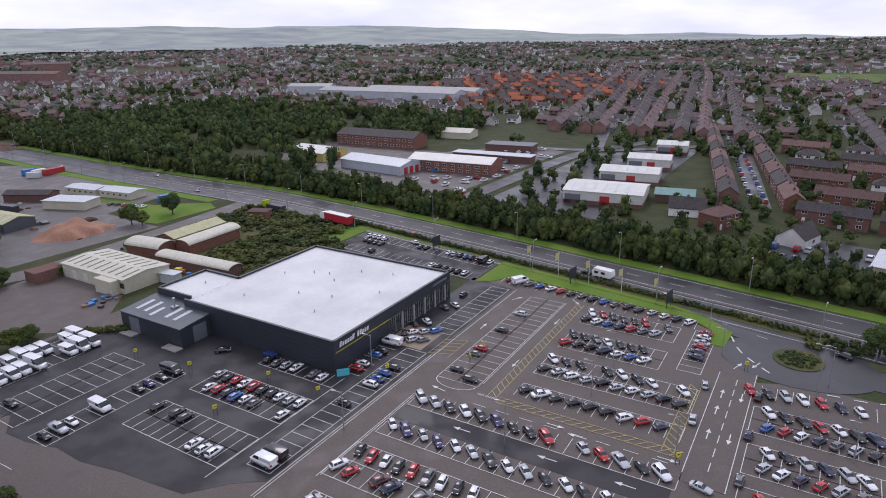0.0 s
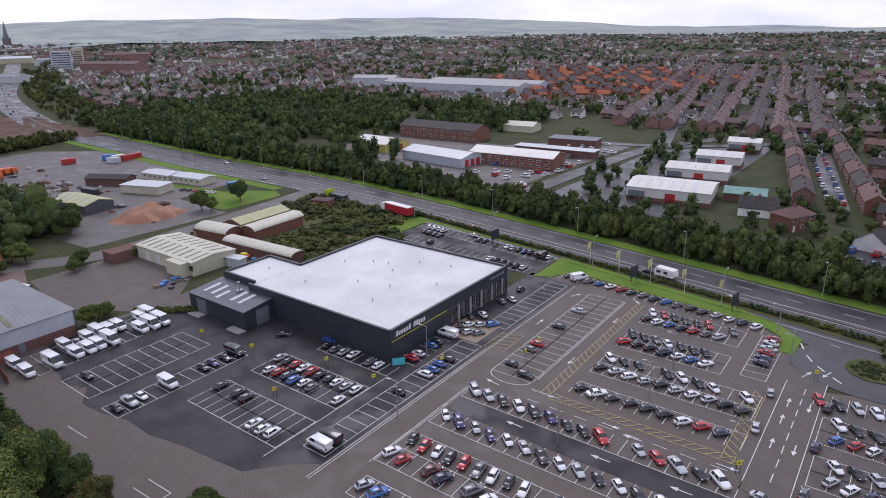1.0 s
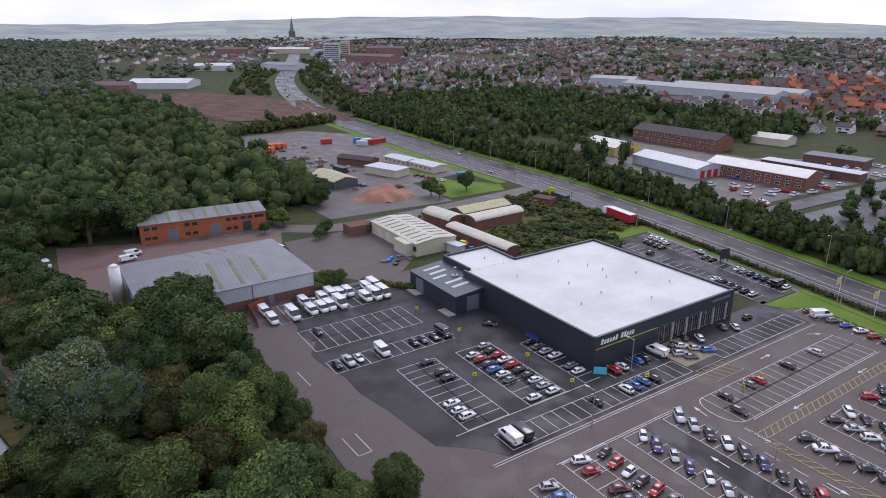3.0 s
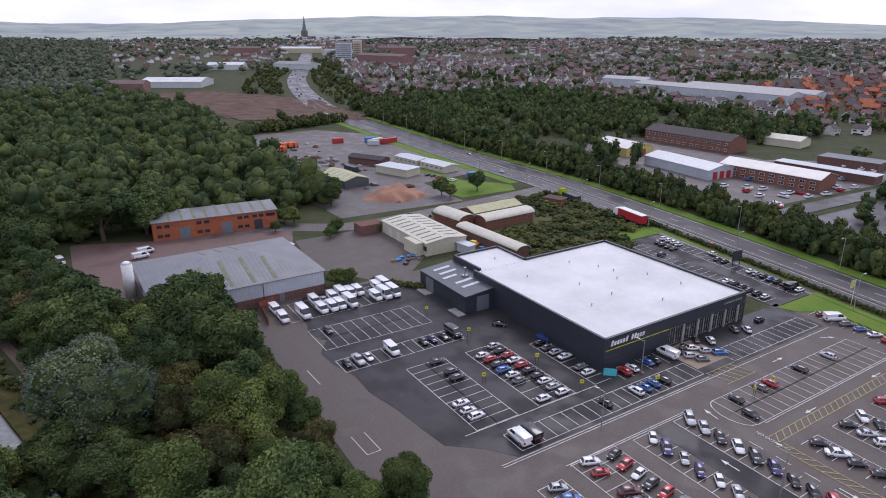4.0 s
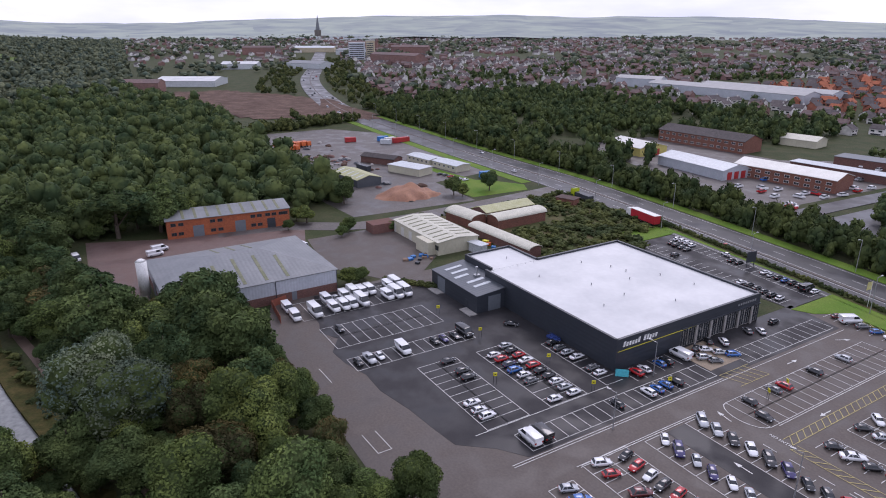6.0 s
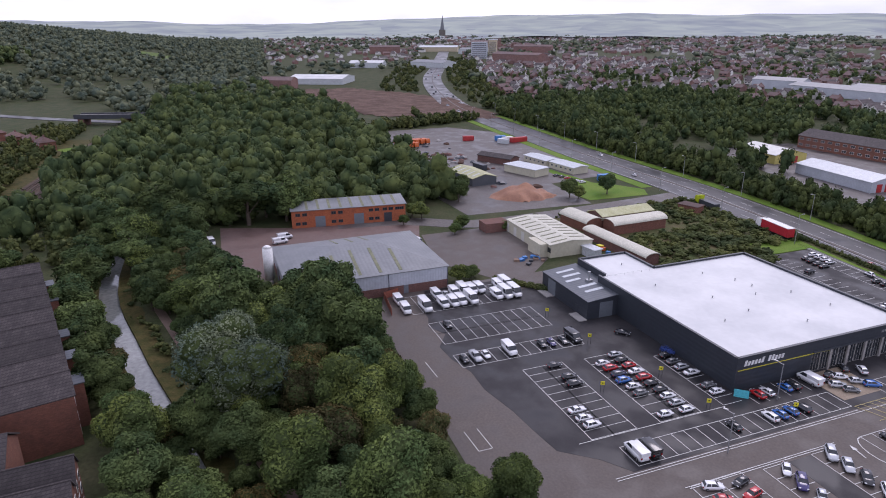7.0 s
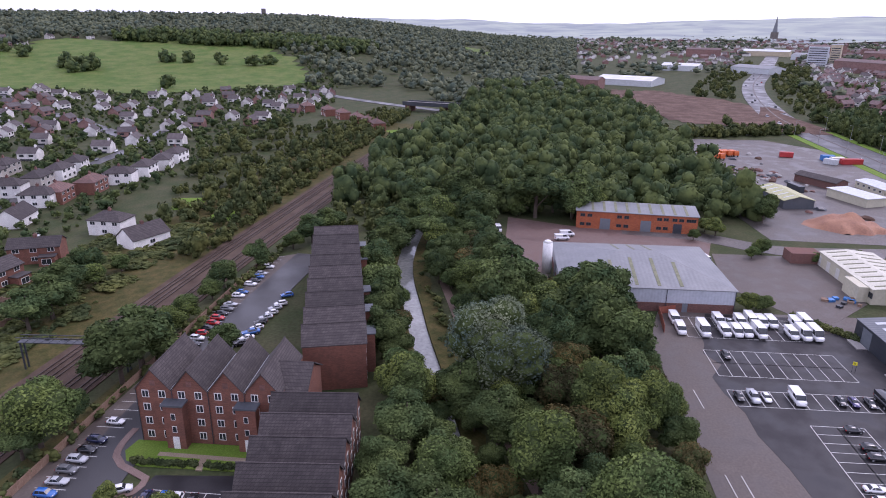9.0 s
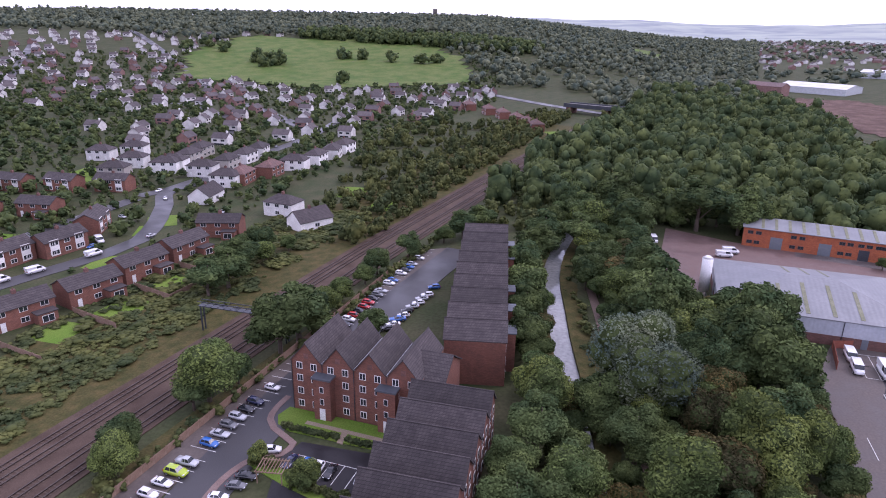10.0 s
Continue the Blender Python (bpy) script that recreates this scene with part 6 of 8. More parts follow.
def wood_mass(name, places, material, label, lf=26, size=0.9):
    """Many far crowns in one mesh; places holds x, y, radius and height."""
    rg = np.random.RandomState(len(places))
    mean = sum(p[2] for p in places) / max(1, len(places))
    forms = crown_forms(lf, min(0.45, size / mean))
    V, T, Q = [], [], []
    o = 0
    for x, y, r, h in places:
        v, tri, quad = forms[rg.randint(len(forms))]
        a = rg.uniform(0, 6.283)
        c, q = math.cos(a), math.sin(a)
        k = rg.uniform(0.9, 1.12, 3)
        w = np.stack([(v[:, 0] * c - v[:, 1] * q) * r * k[0], (v[:, 0] * q + v[:, 1] * c) * r * k[1], v[:, 2] * h * 0.54 * k[2]], 1)
        V.append(w + np.array([x, y, land(x, y) + h * 0.48]))
        T.append(tri + o)
        Q.append(quad + o)
        o += len(v)
    T, Q = np.concatenate(T).tolist(), np.concatenate(Q).tolist()
    me = bpy.data.meshes.new(name)
    me.from_pydata(np.concatenate(V).tolist(), [], T + Q)
    me.materials.append(material)
    me.polygons.foreach_set("use_smooth", [True] * len(T) + [False] * len(Q))
    return tagged(new(name, me), label, "trees", "", "stuff")


def mass_places(n, inside, x0, x1, y0, y1, r, h, gap, seed, store=None):
    rg = random.Random(seed)
    st = store or Scatter()
    out = []
    for k in range(n):
        x, y = rg.uniform(x0, x1), rg.uniform(y0, y1)
        s = rg.uniform(0.7, 1.25)
        if inside(x, y) and st.free(x, y, gap * s):
            out.append((x, y, r * s, h * s))
    return out


ROAD_PTS = spline(ROAD_N, 30.0)


def road_off(x, y):
    return min(math.hypot(x - a, y - b) for a, b in ROAD_PTS)


# paler and greyer than the near leaves: distance haze mixed into the colour
M_wood_far = leafy("hazed_distant_leaves", (0.070, 0.088, 0.060), (0.134, 0.152, 0.104), 0.0)
soil = blob(-545, 150, 150, 62, 14, 0.25, 3)
golf = blob(-745, -405, 204, 172, 28, 0.3, 1)
hfield = blob(-1180, -45, 95, 30, 10, 0.2, 5)


def valley_wood(x, y):
    if x > -214 or soil(x, y) or (x > -392 and y > 88):
        return False
    south = -52 + (-271 - x) * 0.13
    return y > south and y < 95 + max(0, (-420 - x)) * 0.08 and canal_gap(x, y) > (3.5 if x < -232 else 6.5) and abs(x + 480 - y * 0.3) > 9


M_wood_n = leafy("belt_leaves", (0.032, 0.046, 0.018), (0.078, 0.100, 0.036), 0.0)
# bushes, belts and overgrown gardens, as masses
M_bush = leafy("bush_leaves", (0.040, 0.054, 0.020), (0.104, 0.116, 0.044), 0.0)
bush_rng = random.Random(12)
soil0 = blob(-545, 150, 138, 54, 14, 0.25, 3)


def hs_free(x, y):
    return all(abs(x - a) > 9 or abs(y - b) > 8 for a, b in ((-418, -92), (-404, -82), (-392, -74), (-437, -106), (-452, -120)))


bank, belt_trees, gardens, scrub, hedge = [], [], [], [], []
for k in range(9000):
    x, y = bush_rng.uniform(-190, -10), bush_rng.uniform(-119, -88.5)
    if y < -108 and -165 < x < -70 and bush_rng.random() < 0.75:
        continue
    if y < -91.5 + 5 * noise.noise(Vector((x / 7, 0, 2.0))) and noise.noise(Vector((x / 9, y / 9, 6.0))) > -0.34 and spots.free(x, y, 1.25):
        r = bush_rng.choice((0.6, 0.7, 0.9, 1.1, 1.5))
        bank.append((x, y, r * 1.6, r * 0.8))
for k in range(420):
    x = bush_rng.uniform(-190, -40)
    y = -64.4 - (x + 100) * 0.05 + bush_rng.uniform(-1.2, 1.2)
    if spots.free(x, y, 2.0):
        r = bush_rng.uniform(0.8, 1.5)
        bank.append((x, y, r * 1.2, r * 1.7))
for k in range(2600):
    x, y = bush_rng.uniform(-260, -35), bush_rng.uniform(-30, 36)
    g = canal_gap(x, y)
    if g < 4.2 or not (g < 6.6 or abs(y - wood_limit(x)) < 3) or y > wood_limit(x) + 0.5 or (x < -156 and y > 0):
        continue
    if spots.free(x, y, 1.8):
        r = bush_rng.uniform(0.7, 1.4)
        bank.append((x, y, r * 1.2, r * 1.3))
wood_mass("bramble", bank, M_bush, "bramble and bushes along the railway and canal banks", 40, 0.26)
for x, y in spline(ROAD_N[8:16], 2.2):
    if -430 < x < 70:
        for off in (17.0, 20.5, 24.5, 28.0):
            px, py = x + bush_rng.uniform(-1.2, 1.2) + off * 0.13, y + off + bush_rng.uniform(-1.6, 1.6)
            if bush_rng.random() < 0.92 and spots.free(px, py, 3.4):
                s = bush_rng.uniform(0.7, 1.15)
                belt_trees.append((px, py, 3.2 * s, 8.2 * s))
wood_mass("roadside_trees", belt_trees, M_wood_n, "dark belt of trees beside the dual carriageway", 130, 0.42)
for k in range(4200):
    x, y = bush_rng.uniform(-400, -160), bush_rng.uniform(-150, -62)
    low = -63 + (x + 271) * -0.055 - 11.5
    if y > low or y < -106 + (x + 170) * 0.30 or noise.noise(Vector((x / 18, y / 18, 3.0))) < 0.0:
        continue
    s = bush_rng.choice((0.5, 0.7, 1.0, 1.2, 1.5))
    if spots.free(x, y, 4.2 * s):
        gardens.append((x, y, 2.5 * s, 4.6 * s * bush_rng.uniform(0.8, 1.3)))
for k in range(2600):
    x, y = bush_rng.uniform(-470, -190), bush_rng.uniform(-112, -28)
    low = -63 + (x + 271) * -0.055
    if (low - 11 < y < low + 10.5) or y < low - 42 or y > low + 34 or canal_gap(x, y) < 7 or not hs_free(x, y):
        continue
    s = bush_rng.choice((0.5, 0.8, 1.0, 1.3))
    if spots.free(x, y, 3.6 * s):
        gardens.append((x, y, 2.4 * s, 4.4 * s))
for x, y in spline(ROAD_N[3:10], 9.0):
    for off in (-46, -36, -27, -20, 20, 28, 37, 47):
        if bush_rng.random() < 0.62 and x < -415:
            s = bush_rng.uniform(0.7, 1.4)
            px, py = x + off * 0.4 + bush_rng.uniform(-4, 4), y + off + bush_rng.uniform(-4, 4)
            if not soil0(px, py):
                gardens.append((px, py, 3.0 * s, 5.0 * s))
for k in range(70):
    u = bush_rng.random()
    s = bush_rng.uniform(0.8, 1.4)
    gardens.append((-386 - 26 * u + bush_rng.uniform(-5, 5), 96 + 84 * u + bush_rng.uniform(-5, 5), 3.0 * s, 5.6 * s))
wood_mass("overgrown_garden", gardens, M_bush, "overgrown gardens of trees and bushes above the railway", 70, 0.5)
for k in range(2200):
    x, y = bush_rng.uniform(-184, -122), bush_rng.uniform(102, 167)
    if (y > 148 and x > -134) or (x + 147) ** 2 / 300 + (y - 110) ** 2 / 60 < 1 or (-182 < x < -156 and y < 142) or (-163 < x < -128 and y < 100 - (x + 147) * 0.45 + 14):
        continue
    if spots.free(x, y, 1.35):
        r = bush_rng.choice((0.4, 0.6, 0.8, 1.1, 1.7))
        scrub.append((x, y, r * 1.3, r * 1.25))
for k in range(46):
    a = bush_rng.uniform(0, 6.28)
    q = 3.6 * bush_rng.random() ** 0.5
    scrub.append((0.9 + q * math.cos(a), 132.3 + q * math.sin(a), 0.7, 0.8))
wood_mass("scrub", scrub, M_bush, "low scrub and weeds on waste ground", 40, 0.24)
for k in range(150):
    x = -150 + k * 1.04
    hedge.append((x, 170.1 - (x + 150) * 0.163 + bush_rng.uniform(-0.3, 0.3), 0.85, 1.5))
for k in range(70):
    hedge.append((-138.6 + bush_rng.uniform(-0.5, 0.5) + k * 0.16, 67.4 + bush_rng.uniform(-0.4, 0.4) + k * 0.13, 0.8, 1.3))
for k in range(60):
    hedge.append((6 + bush_rng.uniform(-4, 30), 143.0 - bush_rng.uniform(-2, 4), 1.1, 1.9))
lawn_hedge = [(-75.9 + bush_rng.uniform(-0.25, 0.25), -52.4 + k * 0.42, 0.62, 1.0) for k in range(46) if not 23 < k < 27]
lawn_hedge += [(-64.2 + bush_rng.uniform(-0.5, 0.5), -44 + k * 0.5, 0.7, 1.2) for k in range(20)] + [(-66.6 + bush_rng.uniform(-0.8, 0.8), -51.6 + k * 0.5, 0.8, 1.5) for k in range(8)]
wood_mass("lawn_hedge", lawn_hedge, M_bush, "clipped green hedge along the apartments' lawn", 60, 0.18)
plant("lime", -63.6, -41.2, 0.42, "trees along the railway", 1.0)
plant("lime", -67.0, -51.0, 0.26, "trees along the railway", 1.2)
wood_mass("hedge", hedge, M_bush, "clipped green hedge beside the slip road", 36, 0.22)
M_wood = leafy("wood_leaves", (0.034, 0.052, 0.022), (0.092, 0.120, 0.046), 0.0)
wood_mass("woodland", mass_places(9000, valley_wood, -640, -214, -60, 150, 6.2, 13.0, 8.6, 31), M_wood, "dense green woodland along the valley", 230, 0.5)


def hill_wood(x, y):
    if golf(x, y) or hfield(x, y):
        return False
    a = math.degrees(math.atan2(-x, y))
    r = math.hypot(x, y)
    if a < 0:
        return False
    if r < 620 + max(0, a - 104) * 14 and a > 96:
        return False
    if 560 < r < 660 and a > 98:
        return False
    n = noise.noise(Vector((x / 160, y / 160, 4.0)))
    return a > 84 and (n > -0.28 or r > 1100) and x > -2100


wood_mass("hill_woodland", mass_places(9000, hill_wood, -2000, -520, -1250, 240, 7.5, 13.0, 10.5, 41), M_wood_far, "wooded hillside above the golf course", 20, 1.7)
golf_rng = random.Random(8)
golf_trees = []
for x, y, n, spread in ((-732, -576, 2, 5), (-739, -555, 2, 6), (-676, -445, 9, 17), (-690, -470, 5, 12), (-755, -388, 3, 7), (-760, -366, 3, 6), (-762, -328, 2, 4), (-772, -290, 3, 6), (-778, -277, 3, 6), (-604, -317, 2, 5), (-700, -560, 4, 22)):
    for k in range(n):
        golf_trees.append((x + golf_rng.uniform(-spread, spread), y + golf_rng.uniform(-spread, spread), golf_rng.uniform(6, 9), golf_rng.uniform(11, 17)))
for k in range(330):
    u = golf_rng.uniform(0, 1)
    golf_trees.append((-870 - 60 * golf_rng.random() - 20 * u, -520 + 330 * u + golf_rng.uniform(-14, 14), golf_rng.uniform(6, 9.5), golf_rng.uniform(12, 18)))
wood_mass("golf_trees", golf_trees, M_wood, "dark parkland trees in clumps on the golf course", 40, 1.3)


north_rng = random.Random(77)


def north_wood(x, y):
    n = noise.noise(Vector((x / 70, y / 70, 1.0)))
    if road_off(x, y) < 40 or (x > -70 and y > 700):
        return False
    if 210 < y < 390 and -460 < x < -215:
        return False
    if x > -215 and y < 345:
        return False
    if -430 < x < -180 and 490 < y < 900:
        return n > 0.42
    return n > -0.02


NW = Scatter()


def copse(x, y):
    return road_off(x, y) > 24 and not (-345 < x < -300 and 240 < y < 272) and not (-260 < x < -190 and 240 < y < 325) and noise.noise(Vector((x / 50, y / 50, 9.0))) > -0.33


wood_mass("copse", mass_places(3600, copse, -470, -205, 205, 400, 4.6, 11.0, 6.2, 57, NW), M_wood, "dense copse north of the trunk road", 90, 0.7)
infill = mass_places(900, lambda x, y: not (-58 < x < -12 and y > 255) and road_off(x, y) > 30 and not (-88 < x < -56 and 224 < y < 362 and x > -86), -112, 45, 195, 470, 2.8, 5.5, 7.5, 58, NW)
wood_mass("garden_thicket", infill, M_wood, "gardens and thickets between works and terraces", 60, 0.5)
wood_mass("north_trees", mass_places(9000, north_wood, -700, 420, 205, 1000, 3.4, 6.6, 6.6, 51, NW), M_wood, "trees and gardens among the northern houses", 36, 0.9)


def far_green(x, y):
    r = math.hypot(x, y)
    a = math.degrees(math.atan2(-x, y))
    if r < (900 if a < 58 else 560) or a > 88 or a < -45 or soil(x, y) or (a > 74 and r < 640):
        return False
    if r > 2500 or road_off(x, y) < 45:
        return False
    n = noise.noise(Vector((x / 210, y / 210, 2.0))) + 0.5 * noise.noise(Vector((x / 60, y / 60, 2.0)))
    return n > 0.02 - 0.10 * smoothstep(2200, 3600, r)


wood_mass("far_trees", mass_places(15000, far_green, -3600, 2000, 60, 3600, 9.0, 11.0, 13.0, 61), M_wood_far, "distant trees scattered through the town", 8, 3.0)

# ---- western houses ----
WEST = "houses west of the railway"
STREET_W = spline([(-60, -156), (-109.5, -147), (-129.5, -142.4), (-142.6, -142.6), (-160.4, -152), (-176, -163), (-186, -172), (-196, -176.5), (-260, -182), (-330, -190)], 4.0)


def off_street(x, y):
    return min((x - a) ** 2 + (y - b) ** 2 for a, b in STREET_W) > 30

for x, y, r in ((-104.9, -122.3, 166), (-90.0, -126.4, 162), (-120.5, -122.3, 170), (-136.0, -121.7, 173), (-155.9, -123.9, 110), (-75, -130, 160), (-126.9, -155.8, 353), (-145.3, -162.9, 30), (-114.0, -160.4, 357), (-98, -163, 355), (-151.8, -191.5, 101), (-173.3, -229.6, 276), (-179.7, -212.1, 274), (-186.4, -194.7, 282), (-142, -207, 101), (-160, -247, 280)):
    house(pose(x, y, land(x, y), 0, 0, r), "brick_pair", "semi-detached red brick houses with a dark tiled roof", WEST)
for x, y, r, st in ((-186.4, -153.2, 192, "white_bungalow"), (-208, -160.5, 100, "white_pair"), (-181.4, -118.0, 86, "white_pair"), (-172.4, -103.0, 154, "white_bungalow"), (-219, -199, 110, "white_pair"), (-203, -211, 110, "grey_pair"), (-222, -219, 110, "white_pair"), (-243, -238, 110, "white_pair")):
    house(pose(x, y, land(x, y), 0, 0, r), st, "white rendered house with a dark tiled roof", WEST)
west_rng = random.Random(3)
hs = Scatter()
HOUSE_SPOTS = []
LAB = {"white_pair": "white rendered semi-detached houses with a hipped roof", "grey_pair": "grey pebbledashed semi-detached houses with a hipped roof", "red_pair": "red brick semi-detached houses with a red-brown roof"}
for j in range(6):
    for k in range(17):
        x = -214 - 14.6 * k - 5 * j
        y = -158 - 27 * j - (7 if j % 2 else 0) + 14 * math.sin(k * 0.35 + j) - 1.1 * k
        if math.hypot(x, y) > 335 or west_rng.random() < 0.10 or not hs.free(x, y, 12):
            continue
        st = west_rng.choice(("white_pair", "white_pair", "grey_pair", "white_pair", "red_pair"))
        house(pose(x, y, land(x, y), 0, 0, west_rng.choice((5, 12, 100, 8)) + west_rng.uniform(-6, 6)), st, LAB[st], WEST)
        HOUSE_SPOTS.append((x, y))
# houses by the bridge road
for x, y, r in ((-418, -92, 28), (-404, -82, 26), (-392, -74, 24), (-437, -106, 30), (-452, -120, 32), (-470, -140, 34)):
    house(pose(x, y, land(x, y), 0, 0, r), "red_pair", LAB["red_pair"], WEST)

# ---- masses of distant houses ----
TOWN = {}


def town(name, places, wall, roof, label, strips=True):
    """Distant houses in one mesh; places holds x, y, turn, length, width, eaves and ridge."""
    V, Fc, M = [], [], []
    for x, y, a, L, W, e, r in places:
        m = pose(x, y, land(x, y) - 0.5, 0, 0, a)
        o = len(V)
        for px in (-L / 2, L / 2):
            for py, pz in ((-W / 2, 0), (W / 2, 0), (W / 2, e), (0, r), (-W / 2, e)):
                V.append(m @ Vector((px, py, pz)))
        for q, mi in (((0, 1, 6, 5), 0), ((1, 2, 7, 6), 0), ((4, 0, 5, 9), 0), ((4, 3, 2, 1, 0), 0), ((5, 6, 7, 8, 9), 0)):
            Fc.append([o + i for i in q])
            M.append(mi)
        o = len(V)
        for px in (-L / 2 - 0.3, L / 2 + 0.3):
            for py, pz in ((-W / 2 - 0.4, e - 0.15), (0, r + 0.2), (W / 2 + 0.4, e - 0.15)):
                V.append(m @ Vector((px, py, pz)))
        for q in ((0, 1, 4, 3), (1, 2, 5, 4)):
            Fc.append([o + i for i in q])
            M.append(1)
        # chimney and dark window strips
        for bx0, bx1, by0, by1, bz0, bz1, mi in () if not strips else ((L * 0.3, L * 0.3 + 0.9, -0.4, 0.4, r - 0.6, r + 1.1, 0), (-L * 0.38, -L * 0.14, -W / 2 - 0.04, W / 2 + 0.04, e * 0.58, e * 0.82, 2), (L * 0.12, L * 0.36, -W / 2 - 0.04, W / 2 + 0.04, e * 0.58, e * 0.82, 2), (-L * 0.36, L * 0.30, -W / 2 - 0.04, W / 2 + 0.04, e * 0.14, e * 0.34, 2)):
            o = len(V)
            for c in ((bx0, by0, bz0), (bx1, by0, bz0), (bx1, by1, bz0), (bx0, by1, bz0), (bx0, by0, bz1), (bx1, by0, bz1), (bx1, by1, bz1), (bx0, by1, bz1)):
                V.append(m @ Vector(c))
            for q in ((4, 5, 6, 7), (0, 1, 5, 4), (1, 2, 6, 5), (2, 3, 7, 6), (3, 0, 4, 7)):
                Fc.append([o + i for i in q])
                M.append(mi)
    me = bpy.data.meshes.new(name)
    me.from_pydata([tuple(v) for v in V], [], Fc)
    for m in (wall, roof, M_glass):
        me.materials.append(m)
    me.polygons.foreach_set("material_index", M)
    return tagged(new(name, me), label, "houses", "", "stuff")


M_far_white = mat("far_render", (0.70, 0.69, 0.66), (0.48, 0.46, 0.43), size=30, fine=3, bump=0, spec=0.15)
M_far_brick = mat("far_brick", (0.235, 0.135, 0.115), (0.20, 0.128, 0.115), size=30, fine=3, bump=0, spec=0.15)
M_far_orange = mat("far_orange_brick", (0.34, 0.135, 0.085), (0.27, 0.11, 0.075), size=40, fine=3, bump=0, spec=0.15)
M_far_slate = mat("far_slate", (0.074, 0.066, 0.066), (0.115, 0.100, 0.098), size=24, fine=2, bump=0.1, spec=0.15)
M_far_red = mat("far_red_tile", (0.165, 0.112, 0.104), (0.135, 0.105, 0.102), size=24, fine=2, bump=0.1, spec=0.15)
town_rng = random.Random(14)


def scatter_houses(n, inside, x0, x1, y0, y1, gap, seed, size=(10, 18), e=5.2, block=None):
    rg = random.Random(seed)
    st = block or Scatter()
    out = []
    for k in range(n):
        x, y = rg.uniform(x0, x1), rg.uniform(y0, y1)
        if inside(x, y) and st.free(x, y, gap):
            a = 40 * noise.noise(Vector((x / 180, y / 180, 8.0))) + rg.choice((0, 0, 90)) + 10
            out.append((x, y, a, 0.82 * rg.uniform(*size), rg.uniform(6.0, 7.4), 0.82 * e, 0.82 * e + 2.3))
    return out


# western slope beyond the near streets
def west_far(x, y):
    r, a = math.hypot(x, y), math.degrees(math.atan2(-x, y))
    return r > 345 and r < 1050 and a > 104 and not (allotments(x, y) and noise.noise(Vector((x / 25, y / 25, 7.0))) < 0.3) and not (r < 420 and a < 116) and not golf(x, y) and not (a < 122 and r > 640) and noise.noise(Vector((x / 60, y / 60, 0))) > -0.35


def allotments(x, y):
    """Green back land with few houses on the western slope."""
    return math.degrees(math.atan2(-x, y)) % 360 > 134.5 and 335 < math.hypot(x, y) < 620


WB = Scatter()
WF = scatter_houses(2600, west_far, -950, -150, -950, -140, 17.5, 4, (9, 13), 5.0, WB)
town("western_houses", WF[::3] + WF[1::3], M_far_white, M_far_slate, "white rendered houses climbing the western slope")
town("western_brick_houses", WF[2::3], M_far_brick, M_far_slate, "red brick houses climbing the western slope")
# terraces in straight rows north of the trunk road
rows_red, rows_slate = [], []


def terrace_row(ax, ay, bx, by, store, L=20.0):
    n = max(1, int(math.hypot(bx - ax, by - ay) / L))
    a = math.degrees(math.atan2(by - ay, bx - ax))
    for k in range(n):
        t = (k + 0.5) / n
        store.append((ax + (bx - ax) * t, ay + (by - ay) * t, a, L - 0.3, 8.2, 5.2, 8.0))


NORTH = "brick terraces north of the trunk road"
for off in (-11, 10.5):
    for k in range(9):
        y = 262 + k * 22.5
        x = -18 - (y - 250) * 0.2 + off
        house(pose(x, y, land(x, y), 0, 0, 101), "terrace" if (k + (off > 0)) % 2 else "terrace_slate", "row of red brick terraced houses along a street", NORTH)
for j in range(4):
    for k in range(2):
        x, y = -2 + k * 23.5 - j * 3, 296 + j * 27 - k * 3
        house(pose(x, y, land(x, y), 0, 0, -7), ("terrace", "terrace_slate", "white_pair")[(j + 2 * k) % 3], ("row of red brick terraced houses with back yards", "row of dark brick terraced houses with back yards", "white rendered houses with a dark tiled roof")[(j + 2 * k) % 3], NORTH)
for k in range(2):
    house(pose(4 + k * 23.5, 240 - k * 3.5, 0, 0, 0, -8), "terrace_slate", "row of dark brick terraced houses with back yards", NORTH)
    house(pose(8 + k * 23.5, 268 - k * 3.5, 0, 0, 0, -8), "terrace", "row of red brick terraced houses with back yards", NORTH)
house(pose(-28, 222, 0, 0, 0, 60), "red_pair", "red brick house with a red-brown roof by the trees", NORTH)
house(pose(-40, 232, 0, 0, 0, 10), "white_bungalow", "white gabled bungalow behind the belt of trees", NORTH)
house(pose(-4, 214, 0, 0, 0, 70), "white_bungalow", "white gabled bungalow beside the car park", NORTH)
for k in range(3):
    house(pose(52 + k * 30, 470 + k * 6, land(52 + k * 30, 470), 0, 0, 4), "flats", "three-storey buff brick flats with a red-brown roof", NORTH)
for x0, s in ((-66, 0.165), (-100, 0.165), (-128, 0.2), (-158, 0.2)):
    for off in (-10.5, 10.5):
        terrace_row(x0 + 12 + off, 400, x0 + 12 + off - s * 470, 870, rows_red if off < 0 else rows_slate)
for k in range(7):
    terrace_row(30 + k * 26, 330 - k * 4, 10 + k * 28, 560 - k * 4, rows_red if k % 2 else rows_slate)
for k in range(4):
    terrace_row(28, 296 + k * 34, 190, 274 + k * 34, rows_red)
    terrace_row(30, 312 + k * 34, 190, 290 + k * 34, rows_slate)
town("terraces_red", rows_red, M_far_brick, M_far_red, "rows of red brick terraces in parallel streets")
town("terraces_slate", rows_slate, M_far_brick, M_far_slate, "rows of brick terraces with slate roofs")
